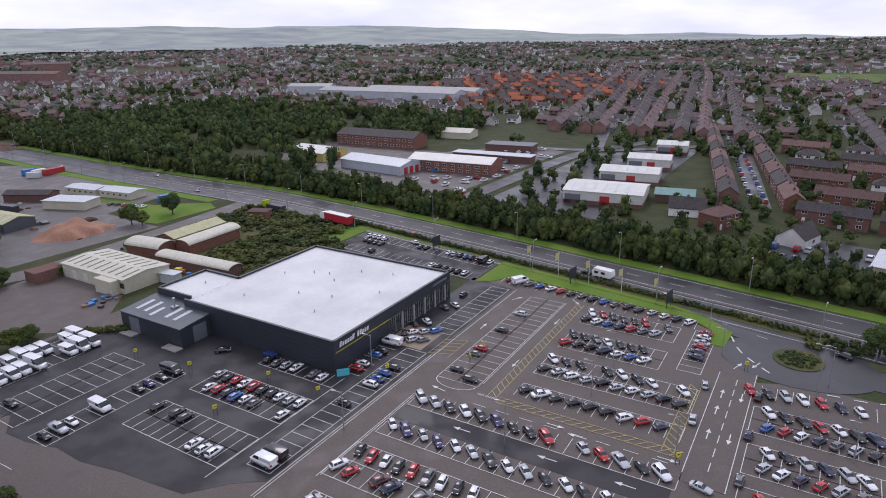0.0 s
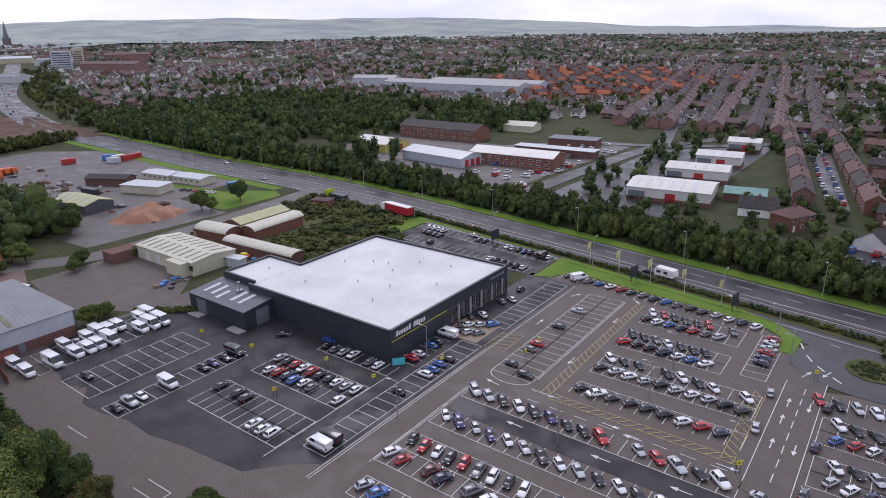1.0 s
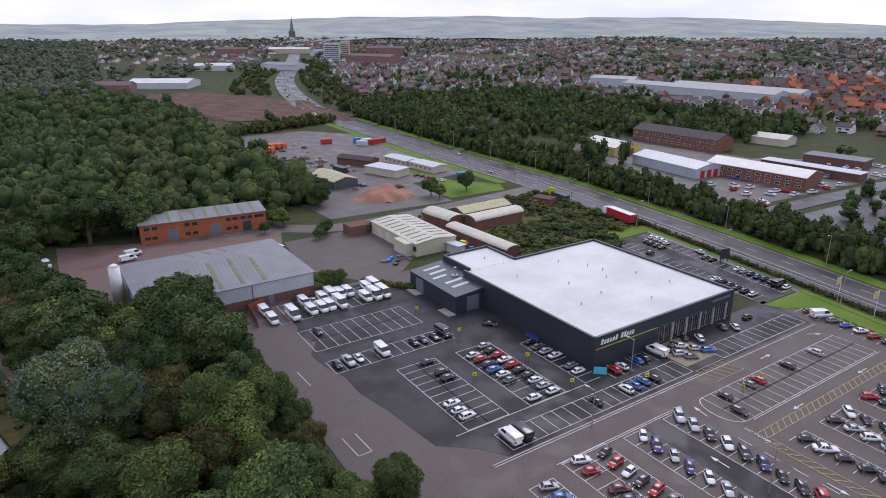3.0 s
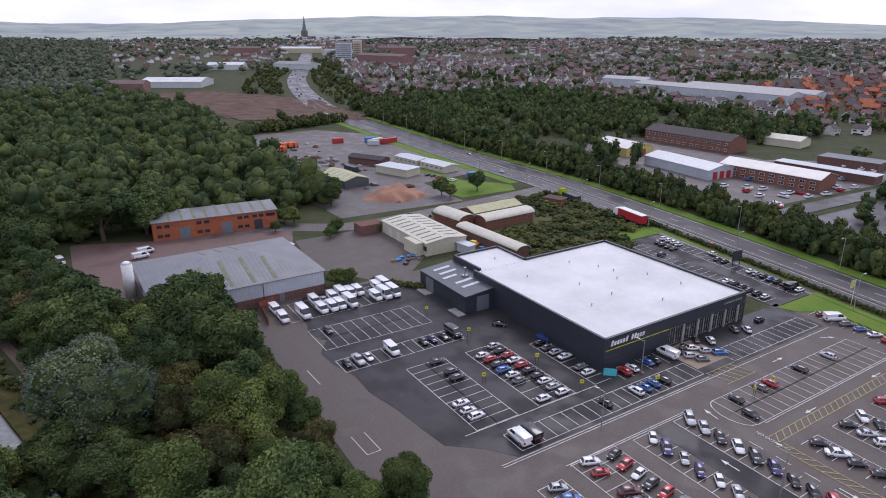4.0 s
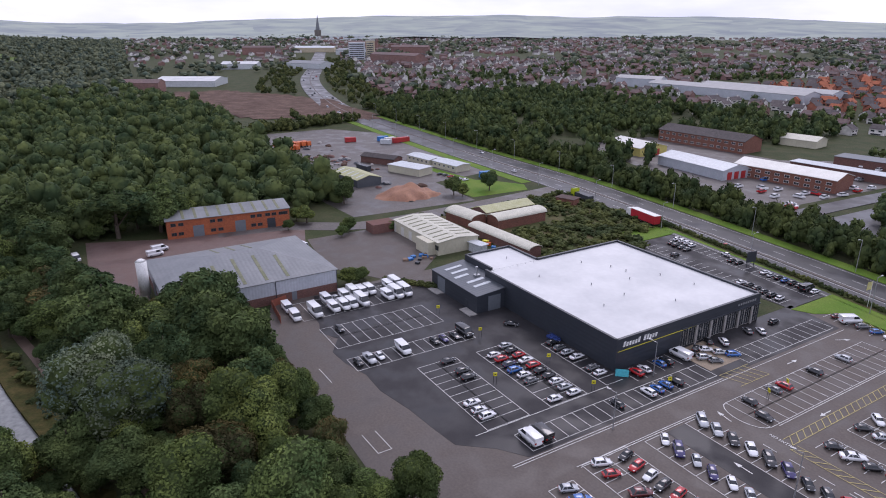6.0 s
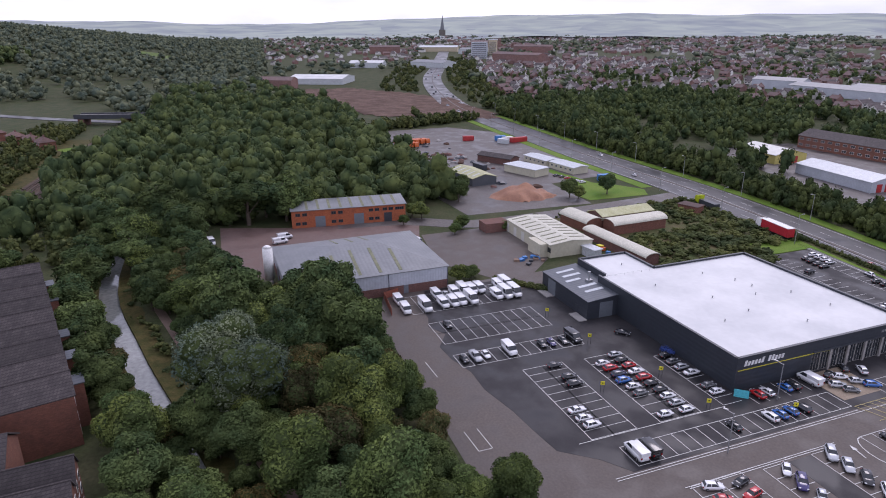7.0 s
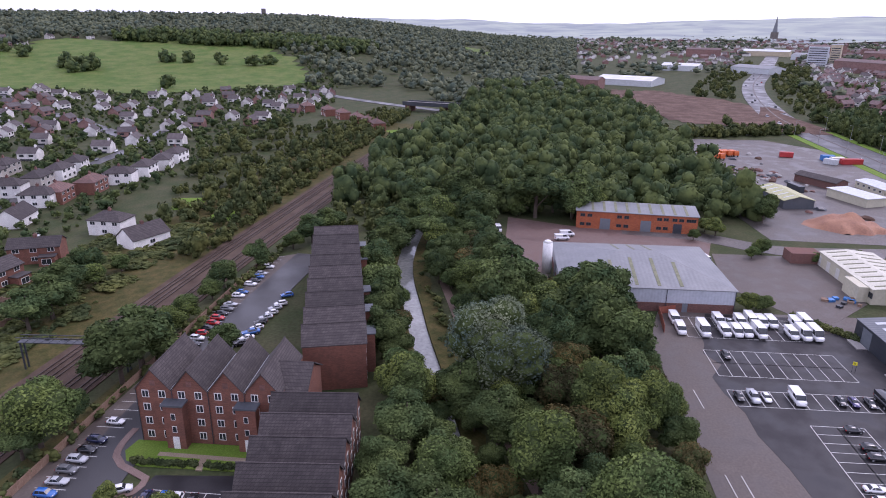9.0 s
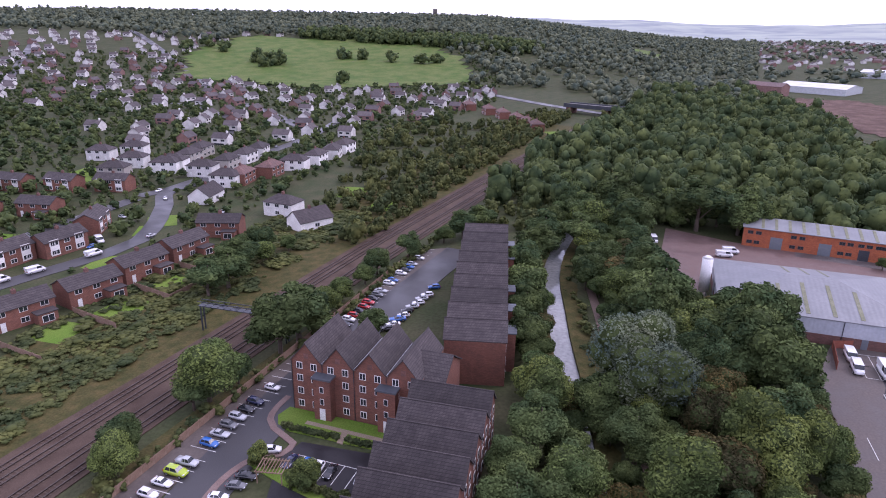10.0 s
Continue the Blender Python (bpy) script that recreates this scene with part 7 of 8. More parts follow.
# newer estate with orange brick
new_estate = []
for i in range(16):
    for j in range(15):
        x = -400 + i * 15.5 + j * 2.0 + town_rng.uniform(-3, 3)
        y = 505 + j * 21 - i * 1.5 + town_rng.uniform(-3, 3)
        if blob(-298, 650, 150, 150, 0, 0.2, 2)(x, y):
            new_estate.append((x, y, town_rng.choice((5, 5, 95)), town_rng.uniform(7, 12), 6.6, 4.6, 7.2))
town("new_estate", new_estate[::3] + new_estate[1::3], M_far_orange, M_far_slate, "new estate of orange brick houses with grey roofs")
town("new_estate_red", new_estate[2::3], M_far_orange, mat("far_orange_tile", (0.36, 0.12, 0.065), (0.30, 0.11, 0.06), size=20, fine=2, bump=0.1, spec=0.15), "new estate houses with orange tiled roofs")


def near_town(x, y):
    if road_off(x, y) < 60 or soil(x, y):
        return False
    if (210 < y < 400 and -440 < x < -190) or (-190 < x < 60 and y < 420) or blob(-298, 650, 160, 160, 0, 0.2, 2)(x, y) or blob(80, 880, 175, 75, -10, 0.15, 9)(x, y):
        return False
    if x < -380 and y < 250:
        return False
    a = math.degrees(math.atan2(-x, y))
    return math.hypot(x, y) < 1100 and a < 72 and noise.noise(Vector((x / 80, y / 80, 5.0))) > -0.25


NB = Scatter()
T1 = scatter_houses(9500, near_town, -1000, 500, 200, 1050, 13.5, 6, (8, 15), 5.0, NB)
town("town_brick", T1[::2], M_far_brick, M_far_red, "red brick houses of the town among trees")
town("town_render", T1[1::2], M_far_white, M_far_slate, "pale rendered houses of the town among trees")


def far_town(x, y):
    r, a = math.hypot(x, y), math.degrees(math.atan2(-x, y))
    if r < 1050 or r > 2550 or a > 84 or a < -42:
        return False
    n = noise.noise(Vector((x / 260, y / 260, 6.0)))
    return n > -0.25 + 0.35 * smoothstep(2000, 3300, r)


T2 = scatter_houses(20000, lambda x, y: far_town(x, y) and road_off(x, y) > 40, -2700, 1800, 100, 2600, 21, 7, (9, 18), 5.2, None)
town("far_town_brick", T2[::2], M_far_brick, M_far_red, "distant brick houses across the town", False)
town("far_town_render", T2[1::2], M_far_white, M_far_slate, "distant pale houses across the town", False)
# garden trees among western and northern houses
gt = []
GB = Scatter()
for x, y in HOUSE_SPOTS:
    GB.free(x, y, 12)
for p in WF:
    GB.free(p[0], p[1], 11)
for k in range(12000):
    r = town_rng.uniform(205, 900)
    a = radians(town_rng.uniform(104, 158))
    x, y = -math.sin(a) * r, math.cos(a) * r
    if y > -135 or golf(x, y) or (r < 400 and not off_street(x, y)):
        continue
    s = town_rng.choice((0.4, 0.5, 0.6, 0.8, 1.0, 1.4)) * (1.35 if allotments(x, y) else 1.0)
    if GB.free(x, y, 3.8 * s + 1.2):
        gt.append((x, y, 2.4 * s, 3.8 * s))
for k in range(500):
    x, y = town_rng.uniform(-200, -60), town_rng.uniform(-260, -128)
    if all(abs(x - a) > 9 or abs(y - b) > 6 for a, b in ((-105, -122), (-90, -126), (-120, -122), (-136, -122), (-156, -124), (-127, -156), (-145, -163), (-114, -160), (-98, -163), (-152, -192), (-186, -195), (-180, -212), (-142, -207))) and off_street(x, y) and GB.free(x, y, 5.0):
        s = town_rng.uniform(0.3, 0.7)
        gt.append((x, y, 2.4 * s, 3.8 * s))
wood_mass("garden_trees", gt, M_wood, "garden trees and hedges among the western houses", 34, 0.6)
for x, y, w, d, r in ((-89, -114, 9, 8, 5), (-103, -110.5, 10, 9, 0), (-119, -111, 8, 7, -6), (-150, -148, 10, 5, 30), (-160, -150, 12, 9, 40), (-124, -138, 10, 6, 10), (-200, -225, 30, 18, 10), (-160, -232, 14, 16, 10), (-120, -186, 24, 16, 10), (-386, -62, 14, 9, 30), (-216, -110, 16, 10, 10), (-206, -92, 18, 8, 5)):
    c, s_ = math.cos(radians(r)), math.sin(radians(r))
    sheet("lawn", [(x + a * w / 2 * c - b * d / 2 * s_, y + a * w / 2 * s_ + b * d / 2 * c) for a, b in ((-1, -1), (1, -1), (1, 1), (-1, 1))], 0.07, M_grass, "bright mown back-garden lawn", "lawn")
M_fence = mat("weathered_timber_fence", (0.17, 0.10, 0.065), (0.24, 0.17, 0.12), size=1.5, fine=0.15, space="Object")


def fence(x0, y0, x1, y1, h=1.6, material=None, label="weathered timber garden fence panels on posts"):
    L = math.hypot(x1 - x0, y1 - y0)
    n = max(1, round(L / 2.4))
    t = thing("fence", pose(x0, y0, land(x0, y0), 0, 0, math.degrees(math.atan2(y1 - y0, x1 - x0))), label, "fence", "garden fences")
    pm, qm = None, None
    for k in range(n):
        if pm is None:
            p = part("fence_panel", boxes((0.06, L / n - 0.06, -0.03, 0.03, 0.08, h)), material or M_fence, t)
            q = part("post", boxes((-0.06, 0.06, -0.06, 0.06, -0.2, h + 0.1)), material or M_fence, t)
            pm, qm = p.data, q.data
        else:
            for nm, me in (("fence_panel", pm), ("post", qm)):
                o = new(nm, me)
                o.parent = t
                o.matrix_basis = pose(k * L / n, 0, 0)


for a in ((-113, -117, -110, -104), (-97, -119, -94, -104), (-128.5, -117, -126, -104), (-146, -117, -143, -106), (-110, -104, -126, -103), (-80, -121, -78, -106)):
    fence(*a)
fence(-52, -65.3, -164, -62.5, 1.5, M_fence, "long brown timber fence between bays and railway")
fence(-137.5, 37.5, -139, 41.5, 1.8, mat("red_timber", (0.28, 0.085, 0.05), (0.22, 0.07, 0.045), size=1, fine=0.1, space="Object"), "red-brown timber fence by the warehouse")
fence(-128, 36.5, -137, 37.5, 1.8, MATS["red_timber"], "red-brown timber fence by the warehouse")

# ---- industrial estate across the road ----
EST = "units of the industrial estate"
for k, (x, y, L, W) in enumerate(((-71, 239, 29, 20), (-72, 276, 24, 15), (-72, 309, 19, 14), (-71, 352, 15, 13))):
    t = unit("industrial_unit", pose(x, y, 0, 0, 0, 7), "gable", L, W, 5.0, 6.4, M_white_clad, M_white_clad, "white-roofed unit with red doors and brick base", "industrial unit", EST)
    part("brick_base", boxes((-L / 2 - 0.05, L / 2 + 0.05, -W / 2 - 0.05, W / 2 + 0.05, -0.2, 1.6)), M_brick_dark, t)
    panel(t, "roller_door", M_red_door, 1.0, -W / 2, 1.9, 3.6, 3.6, 0)
    panel(t, "roller_door", M_shutter, -L / 2 + 3.6, -W / 2, 2.0, 6.0, 3.6, 0)
    slope_panels(t, "rooflight", M_rooflight, L, W, 5.0, 6.4, [-L / 2 + 3 + i * 4.0 for i in range(int(L / 4.2))], -W / 2 + 1.5, -1.5, 0.8)
t = unit("industrial_unit", pose(-151, 262, 0, 0, 0, 5), "gable", 42, 15, 5.2, 7.2, M_brick, M_white_clad, "long brick unit with a cream sheet roof", "industrial unit", EST)
for k in range(10):
    window(t, -18.5 + k * 4.1, -7.5, 3.6, 2.2, 1.1, 0)
    window(t, -18.5 + k * 4.1, -7.5, 1.4, 2.2, 1.1, 0)
t = unit("industrial_unit", pose(-184.5, 248.5, 0, 0, 0, -6), "gable", 38, 16, 4.2, 6.0, M_pale_clad, M_rooflight, "pale grey sheet-clad unit with red doors", "industrial unit", EST)
for y in (-4, 0, 4):
    panel(t, "roller_door", M_red_door, 19.0, y, 1.7, 2.6, 3.2, 90)
t = unit("industrial_unit", pose(-232, 258, 0, 0, 0, -4), "gable", 24, 18, 4.2, 6.4, M_yellow_clad, M_white_clad, "yellow-fronted unit with a cream roof", "industrial unit", EST)
panel(t, "roller_door", M_red_door, 12.0, 2, 1.7, 4.0, 3.2, 90)
t = unit("factory", pose(-225, 305, 0, 0, 0, 3), "gable", 52, 16, 6.2, 9.0, M_brick, M_rooftile, "two-storey brick factory with a dark tiled roof", "factory", EST)
for k in range(13):
    window(t, -24 + k * 4.0, -8, 4.8, 2.2, 1.2, 0)
    window(t, -24 + k * 4.0, -8, 1.8, 2.2, 1.2, 0)
t = unit("workshop", pose(-146, 292, 0, 0, 0, 4), "flat", 42, 8, 3.4, 3.5, M_brick_dark, M_rooflight, "low flat-roofed brick workshop", "workshop", EST)
unit("workshop", pose(-200, 350, 0, 0, 0, 8), "gable", 22, 14, 3.8, 5.6, M_cream, M_cream_roof, "cream workshop with a shallow roof", "workshop", EST)
unit("workshop", pose(-150, 322, 0, 0, 0, 8), "flat", 26, 12, 3.6, 3.7, M_brick_dark, M_slate_metal, "dark flat-roofed works among trees", "workshop", EST)
unit("workshop", pose(-48, 250, 0, 0, 0, 9), "gable", 14, 9, 3.0, 4.6, M_brick_dark, mat("teal_roof", (0.10, 0.22, 0.20), (0.13, 0.26, 0.24), rough=0.5, size=2, fine=0.3, space="Object"), "brick workshop with a teal sheet roof", "workshop", EST)
t = unit("office_block", pose(24, 186, 0, 0, 0, -9), "flat", 20, 16, 6.5, 6.6, mat("cream_brick", (0.46, 0.40, 0.28), (0.40, 0.35, 0.25), size=2, fine=0.1, space="Object"), M_rooflight, "cream flat-roofed office by the trunk road", "office")
for k in range(4):
    window(t, -7 + k * 4.6, -8, 3.6, 2.6, 3.6, 0, M_dark_trim)
for x, y, L, W, r, e in ((-372, 521, 150, 26, 4, 7), (-350, 548, 120, 26, 4, 7), (-470, 520, 46, 18, 20, 8)):
    unit("depot_hall", pose(x, y, land(x, y), 0, 0, r), "gable", L, W, e, e + 2.5, M_pale_clad, M_grey_roof, "long low grey industrial hall beyond the trees", "industrial hall")

# ---- landmarks of the town ----
x, y = -2242, 857
t = thing("church", pose(x, y, land(x, y) - 6, 0, 0, 20), "dark stone church with a tall leaning spire", "church")
bm = boxes((-8, 8, -8, 8, 0, 32))
part("tower", bm, mat("dark_stone", (0.13, 0.115, 0.10), (0.10, 0.09, 0.08), size=6, fine=1, space="Object"), t)
bm = bmesh.new()
tube(bm, (0, 0, 32), (1.6, 0, 80), 7.6, 0.4, 8)
part("spire", bm, mat("lead_grey", (0.15, 0.16, 0.17), (0.12, 0.13, 0.14), size=6, fine=1, space="Object"), t, "twisted lead-grey spire")
part("nave", boxes((8, 46, -9, 9, 0, 14)), MATS["dark_stone"], t)
for x, y, L, W, h, wm, lab in ((-1032, 461, 26, 12, 27, M_pale_clad, "pale eight-storey office block in town"), (-1046, 492, 14, 14, 30, MATS["cream_brick"], "buff brick tower beside the office block")):
    t = thing("tower_block", pose(x, y, land(x, y) - 1, 0, 0, 60), lab, "office block", "tower blocks of the town")
    part("wall", boxes((-L / 2, L / 2, -W / 2, W / 2, 0, h)), wm, t)
    part("roof", boxes((-L / 2 - 0.3, L / 2 + 0.3, -W / 2 - 0.3, W / 2 + 0.3, h, h + 0.8)), M_rooflight, t)
    for z in range(8):
        for f, yy in ((0, -W / 2), (180, W / 2)):
            window(t, 0, yy, 2.6 + z * 3.2, L - 2.5, 1.5, f, M_frame, "window", 8)
for x, y, L, W, h, r, wm, rm, lab in ((-1098, 598, 70, 18, 14, 50, M_far_brick, M_far_red, "long red brick town block"), (-1297, 374, 60, 20, 13, 70, M_far_brick, M_far_red, "large red brick town block"), (-1310, 493, 80, 26, 9, 60, MATS["cream_brick"], M_rooflight, "pale retail hall near the town centre"),
                                      (-747, 141, 62, 46, 6, 60, M_rooflight, M_white_roof, "white multi-ridged factory roof beyond the wood"), (-695, 84, 40, 18, 9, 60, M_far_brick, M_far_red, "red brick block at the edge of the wood"), (-888, 461, 90, 22, 13, 20, M_far_brick, M_far_red, "long red brick works in town"),
                                      (-1180, 520, 60, 30, 8, 40, M_rooflight, M_grey_roof, "grey retail hall in town"), (-900, 330, 60, 30, 7, 30, M_rooflight, M_grey_roof, "grey shed near the trunk road"), (-960, 250, 50, 24, 7, 60, M_rooflight, M_white_roof, "white-roofed shed near the trunk road"), (-1400, 640, 70, 20, 14, 30, M_far_brick, M_far_red, "red brick block in the town centre")):
    unit("town_block", pose(x, y, land(x, y), 0, 0, r), "gable", L, W, h, h + 3, wm, rm, lab, "town building", "large buildings of the town")
x, y = -1554, -554
t = thing("ruined_hall", pose(x, y, land(x, y) + 8, 0, 0, 20), "dark ruined hall on the wooded skyline", "ruin")
part("wall", boxes((-12, -7, -5, 5, -4, 14), (-4, 3, -5, 5, -4, 10), (6, 11, -5, 5, -4, 15), (-12, 11, -5, 5, -4, 6)), MATS["dark_stone"], t)
# road bridge over the railway and canal
t = thing("road_bridge", pose(-478, -40, 0, 0, 0, 72), "dark steel girder road bridge on brick piers", "bridge")
part("deck", boxes((-32, 32, -5, 5, 5.2, 6.2)), M_kerb, t)
part("girder", boxes((-32, 32, -5.4, -5.0, 4.4, 7.2)), M_dark_trim, t)
part("girder", boxes((-32, 32, 5.0, 5.4, 4.4, 7.2)), M_dark_trim, t)
for x in (-28, 0, 28):
    part("pier", boxes((x - 2, x + 2, -4.8, 4.8, -1, 5.2)), M_brick_dark, t)

# ---- posts, signs and vehicles ----
def lamp_post(x, y, h, turn, arms=1, group="street lamps"):
    key = ("lamp", h, arms)
    m = pose(x, y, land(x, y), 0, 0, turn)
    if key in CARS:
        return copy_thing(CARS[key], m)
    t = thing("street_lamp", m, "tall grey galvanised street lamp post", "street lamp", group)
    bm = bmesh.new()
    tube(bm, (0, 0, 0), (0, 0, h), 0.11, 0.07, 8)
    part("pole", bm, M_metal, t)
    for s in (1, -1)[:arms]:
        bm = bmesh.new()
        tube(bm, (0, 0, h - 0.1), (s * 1.3, 0, h + 0.15), 0.05, 0.04, 6)
        part("arm", bm, M_metal, t)
        part("lamp_head", boxes((s * 1.3 - 0.35, s * 1.3 + 0.35, -0.14, 0.14, h + 0.08, h + 0.24)), M_metal, t)
    CARS[key] = t
    return t


for x in range(-420, 60, 34):
    yc = np.interp(x, [-425, -300, -236, -190, -104, -14, 60], [188, 182, 180, 179, 168.5, 153.5, 141])
    lamp_post(x, yc + 12.5, 9.0, 270 - 8)
    lamp_post(x + 16, yc - 12.2, 9.0, 90 - 8)
for x, y, h in ((-70.5, 89, 7), (-16, 133, 9), (4.5, 120.5, 9.5), (6.2, 124, 8), (-12.4, 127, 6), (-37, 79, 8), (-13, 88, 8), (-30, 100, 7), (17, 136, 11), (-62, 70, 7), (-30, 113, 7), (10, 101, 7)):
    lamp_post(x, y, h, 200, 1, "car park lamps")
M_sign_y = mat("yellow_sign", (0.62, 0.56, 0.02), (0.55, 0.50, 0.02), rough=0.5, size=1, fine=0.2, bump=0, space="Object")
M_flag = mat("yellow_flag_cloth", (0.55, 0.52, 0.20), (0.62, 0.60, 0.42), rough=0.8, size=0.6, fine=0.1, space="Object")
for k in range(5):
    x, y = -66.1 + k * 9.0, 155.4 - k * 2.0
    t = thing("flagpole", pose(x, y, 0.15, 0, 0, 200), "tall white flagpole with a yellow banner flag", "flagpole", "flagpoles on the verge")
    bm = bmesh.new()
    tube(bm, (0, 0, 0), (0, 0, 6.6), 0.06, 0.04)
    part("pole", bm, M_frame, t)
    bm = bmesh.new()
    v = [[bm.verts.new((0.05 + 0.85 * i / 4, 0.14 * math.sin(i * 1.4 + j), 6.5 - 2.0 * j / 3 - 0.12 * i)) for j in range(4)] for i in range(5)]
    for i in range(4):
        for j in range(3):
            bm.faces.new((v[i][j], v[i + 1][j], v[i + 1][j + 1], v[i][j + 1]))
    bmesh.ops.solidify(bm, geom=bm.faces[:], thickness=0.015)
    part("flag", bm, M_flag, t)
for x, y, r in ((-84, 75.0, 60), (-83.5, 62, 60), (-100.2, 70.2, 60), (-114.4, 68.4, 60), (-54.4, 99.6, 150), (-54.6, 105.4, 150), (-12.5, 87.4, 30), (-7.4, 122.5, 30), (-72.2, 75.4, 60), (-66, 88, 60)):
    t = thing("section_sign", pose(x, y, 0.1, 0, 0, r), "yellow square sign board on two dark posts", "sign", "yellow signs of the car park")
    for s in (-0.35, 0.35):
        bm = bmesh.new()
        tube(bm, (s * 0.8, 0, 0), (s * 0.8, 0, 2.1), 0.04)
        part("post", bm, M_dark_trim, t)
    part("board", boxes((-0.36, 0.36, -0.04, 0.04, 1.5, 2.2)), M_sign_y, t)
    part("marking", boxes((-0.12, 0.12, -0.05, 0.05, 1.75, 1.95)), M_black, t)
for x, y, r in ((-97, 156.6, 80), (-52, 150.5, 80), (-27, 146.4, 80)):
    t = thing("totem_sign", pose(x, y, 0.15, 0, 0, r), "dark blank roadside sign board on two posts", "sign", "dark roadside signs")
    for s in (-1.2, 1.2):
        part("post", boxes((s - 0.08, s + 0.08, -0.08, 0.08, 0, 1.2)), M_dark_trim, t)
    part("board", boxes((-1.6, 1.6, -0.1, 0.1, 1.2, 4.2)), M_dark_trim, t)
ob = tagged(link("banner_board", boxes((-1.2, 1.2, -0.06, 0.06, 0, 1.4)), mat("teal_board", (0.05, 0.36, 0.42), (0.06, 0.40, 0.46), rough=0.5, size=1, fine=0.2, bump=0, space="Object")), "bright teal sign board leaning at the showroom corner", "sign")
ob.matrix_basis = pose(-73.2, 83.6, 0.1, -8, 0, 48)
t = thing("cycle_racks", pose(-92.5, 82.4, 0.1), "row of blue covered trolleys by the wall", "trolley")
for k in range(5):
    bm = bmesh.new()
    for dx in (0, 0.5):
        tube(bm, (k * 0.6 + dx, -0.8, 0), (k * 0.6 + dx, -0.4, 1.1), 0.03)
        tube(bm, (k * 0.6 + dx, -0.4, 1.1), (k * 0.6 + dx, 0.6, 1.1), 0.03)
    box(bm, k * 0.6, k * 0.6 + 0.5, -0.8, 0.6, 0.35, 0.8)
    part("trolley", bm, mat("blue_plastic", (0.03, 0.06, 0.22), rough=0.4, size=1, fine=0.2, bump=0, space="Object"), t)


def wheelset(t, xs, w, r=0.5):
    for x in xs:
        for s in (-1, 1):
            bm = bmesh.new()
            tube(bm, (x, s * w - 0.15, r), (x, s * w + 0.15, r), r, r, 14)
            part("wheel", bm, M_tyre, t)


def lorry(m, cab_mat, body_mat, label, tipper=False):
    t = thing("lorry", m, label, "lorry", "lorries on the trunk road")
    bm = bmesh.new()
    extrude_profile(bm, [(5.0, 0.7), (7.2, 0.7), (7.3, 1.9), (6.9, 3.3), (5.0, 3.6)], -1.2, 1.2, "y")
    part("cab", fixn(bm), cab_mat, t)
    bm = bmesh.new()
    box(bm, 7.0, 7.28, -1.0, 1.0, 2.0, 2.9)
    part("windscreen", bm, M_glass, t)
    part("chassis", boxes((-6.5, 6.0, -0.9, 0.9, 0.6, 0.95)), M_black, t)
    if tipper:
        part("tipper_body", boxes((-3.5, 4.6, -1.2, 1.2, 1.0, 2.4)), body_mat, t)
    else:
        part("trailer", boxes((-6.8, 4.7, -1.25, 1.25, 1.0, 3.6)), body_mat, t)
        part("trailer_roof", boxes((-6.8, 4.7, -1.26, 1.26, 3.6, 3.75)), M_frame, t)
        bm = bmesh.new()
        for k in range(7):
            box(bm, -4.2 + k * 1.1, -3.5 + k * 1.1, -1.27, -1.25, 2.3, 2.8)
        part("lettering_bar", bm, M_frame, t, "row of plain white bars on the side")
    wheelset(t, (6.0, -2.8, -4.2, -5.4) if not tipper else (6.0, -1.5, -2.8), 1.05)
    return t


lorry(pose(-141.5, 163.8, 0.15, 0, 0, 172), M_frame, mat("red_trailer", (0.40, 0.02, 0.03), (0.34, 0.02, 0.03), rough=0.4, size=2, fine=0.3, bump=0, space="Object"), "red curtain-sided lorry with a white cab")
lorry(pose(-172, 166.5, 0.12, 0, 0, 175), mat("lime_cab", (0.42, 0.50, 0.01), rough=0.4, size=2, fine=0.3, bump=0, space="Object"), M_dark_trim, "lime green tipper lorry with a dark body", True)
t = thing("caravan", pose(-46.2, 157.4, 0.15, 0, 0, -9), "white touring caravan on the dual carriageway", "caravan")
bm = bmesh.new()
extrude_profile(bm, [(-2.6, 0.5), (2.4, 0.5), (2.9, 1.1), (2.6, 2.5), (-2.3, 2.6), (-2.7, 2.0)], -1.1, 1.1, "y")
part("body", fixn(bm), M_frame, t)
for x in (-1.5, 0.4):
    window(t, x, -1.1, 1.6, 1.1, 0.6, 0, M_black)
    window(t, x, 1.1, 1.6, 1.1, 0.6, 180, M_black)
wheelset(t, (0.0,), 0.95, 0.33)
# signal gantry over the railway
t = thing("signal_gantry", pose(-101, -76.4, 0, 0, 0, 3), "dark steel signal gantry across the tracks", "gantry")
for y in (-10.5, 9.0):
    for dx in (-0.5, 0.5):
        part("leg", boxes((dx - 0.12, dx + 0.12, y - 0.12, y + 0.12, 0, 5.6)), M_dark_trim, t)
bm = boxes((-0.7, 0.7, -11, 9.5, 5.6, 5.75), (-0.7, -0.6, -11, 9.5, 6.6, 6.75), (0.6, 0.7, -11, 9.5, 6.6, 6.75))
for k in range(14):
    for s in (-0.65, 0.65):
        tube(bm, (s, -11 + k * 1.5, 5.7), (s, -9.5 + k * 1.5, 6.7), 0.05, 0.05, 4)
part("truss", bm, M_dark_trim, t)
for y in (-6, -2.6, 1.6, 5):
    part("signal_head", boxes((-1.0, -0.7, y - 0.3, y + 0.3, 4.8, 6.0)), M_black, t)
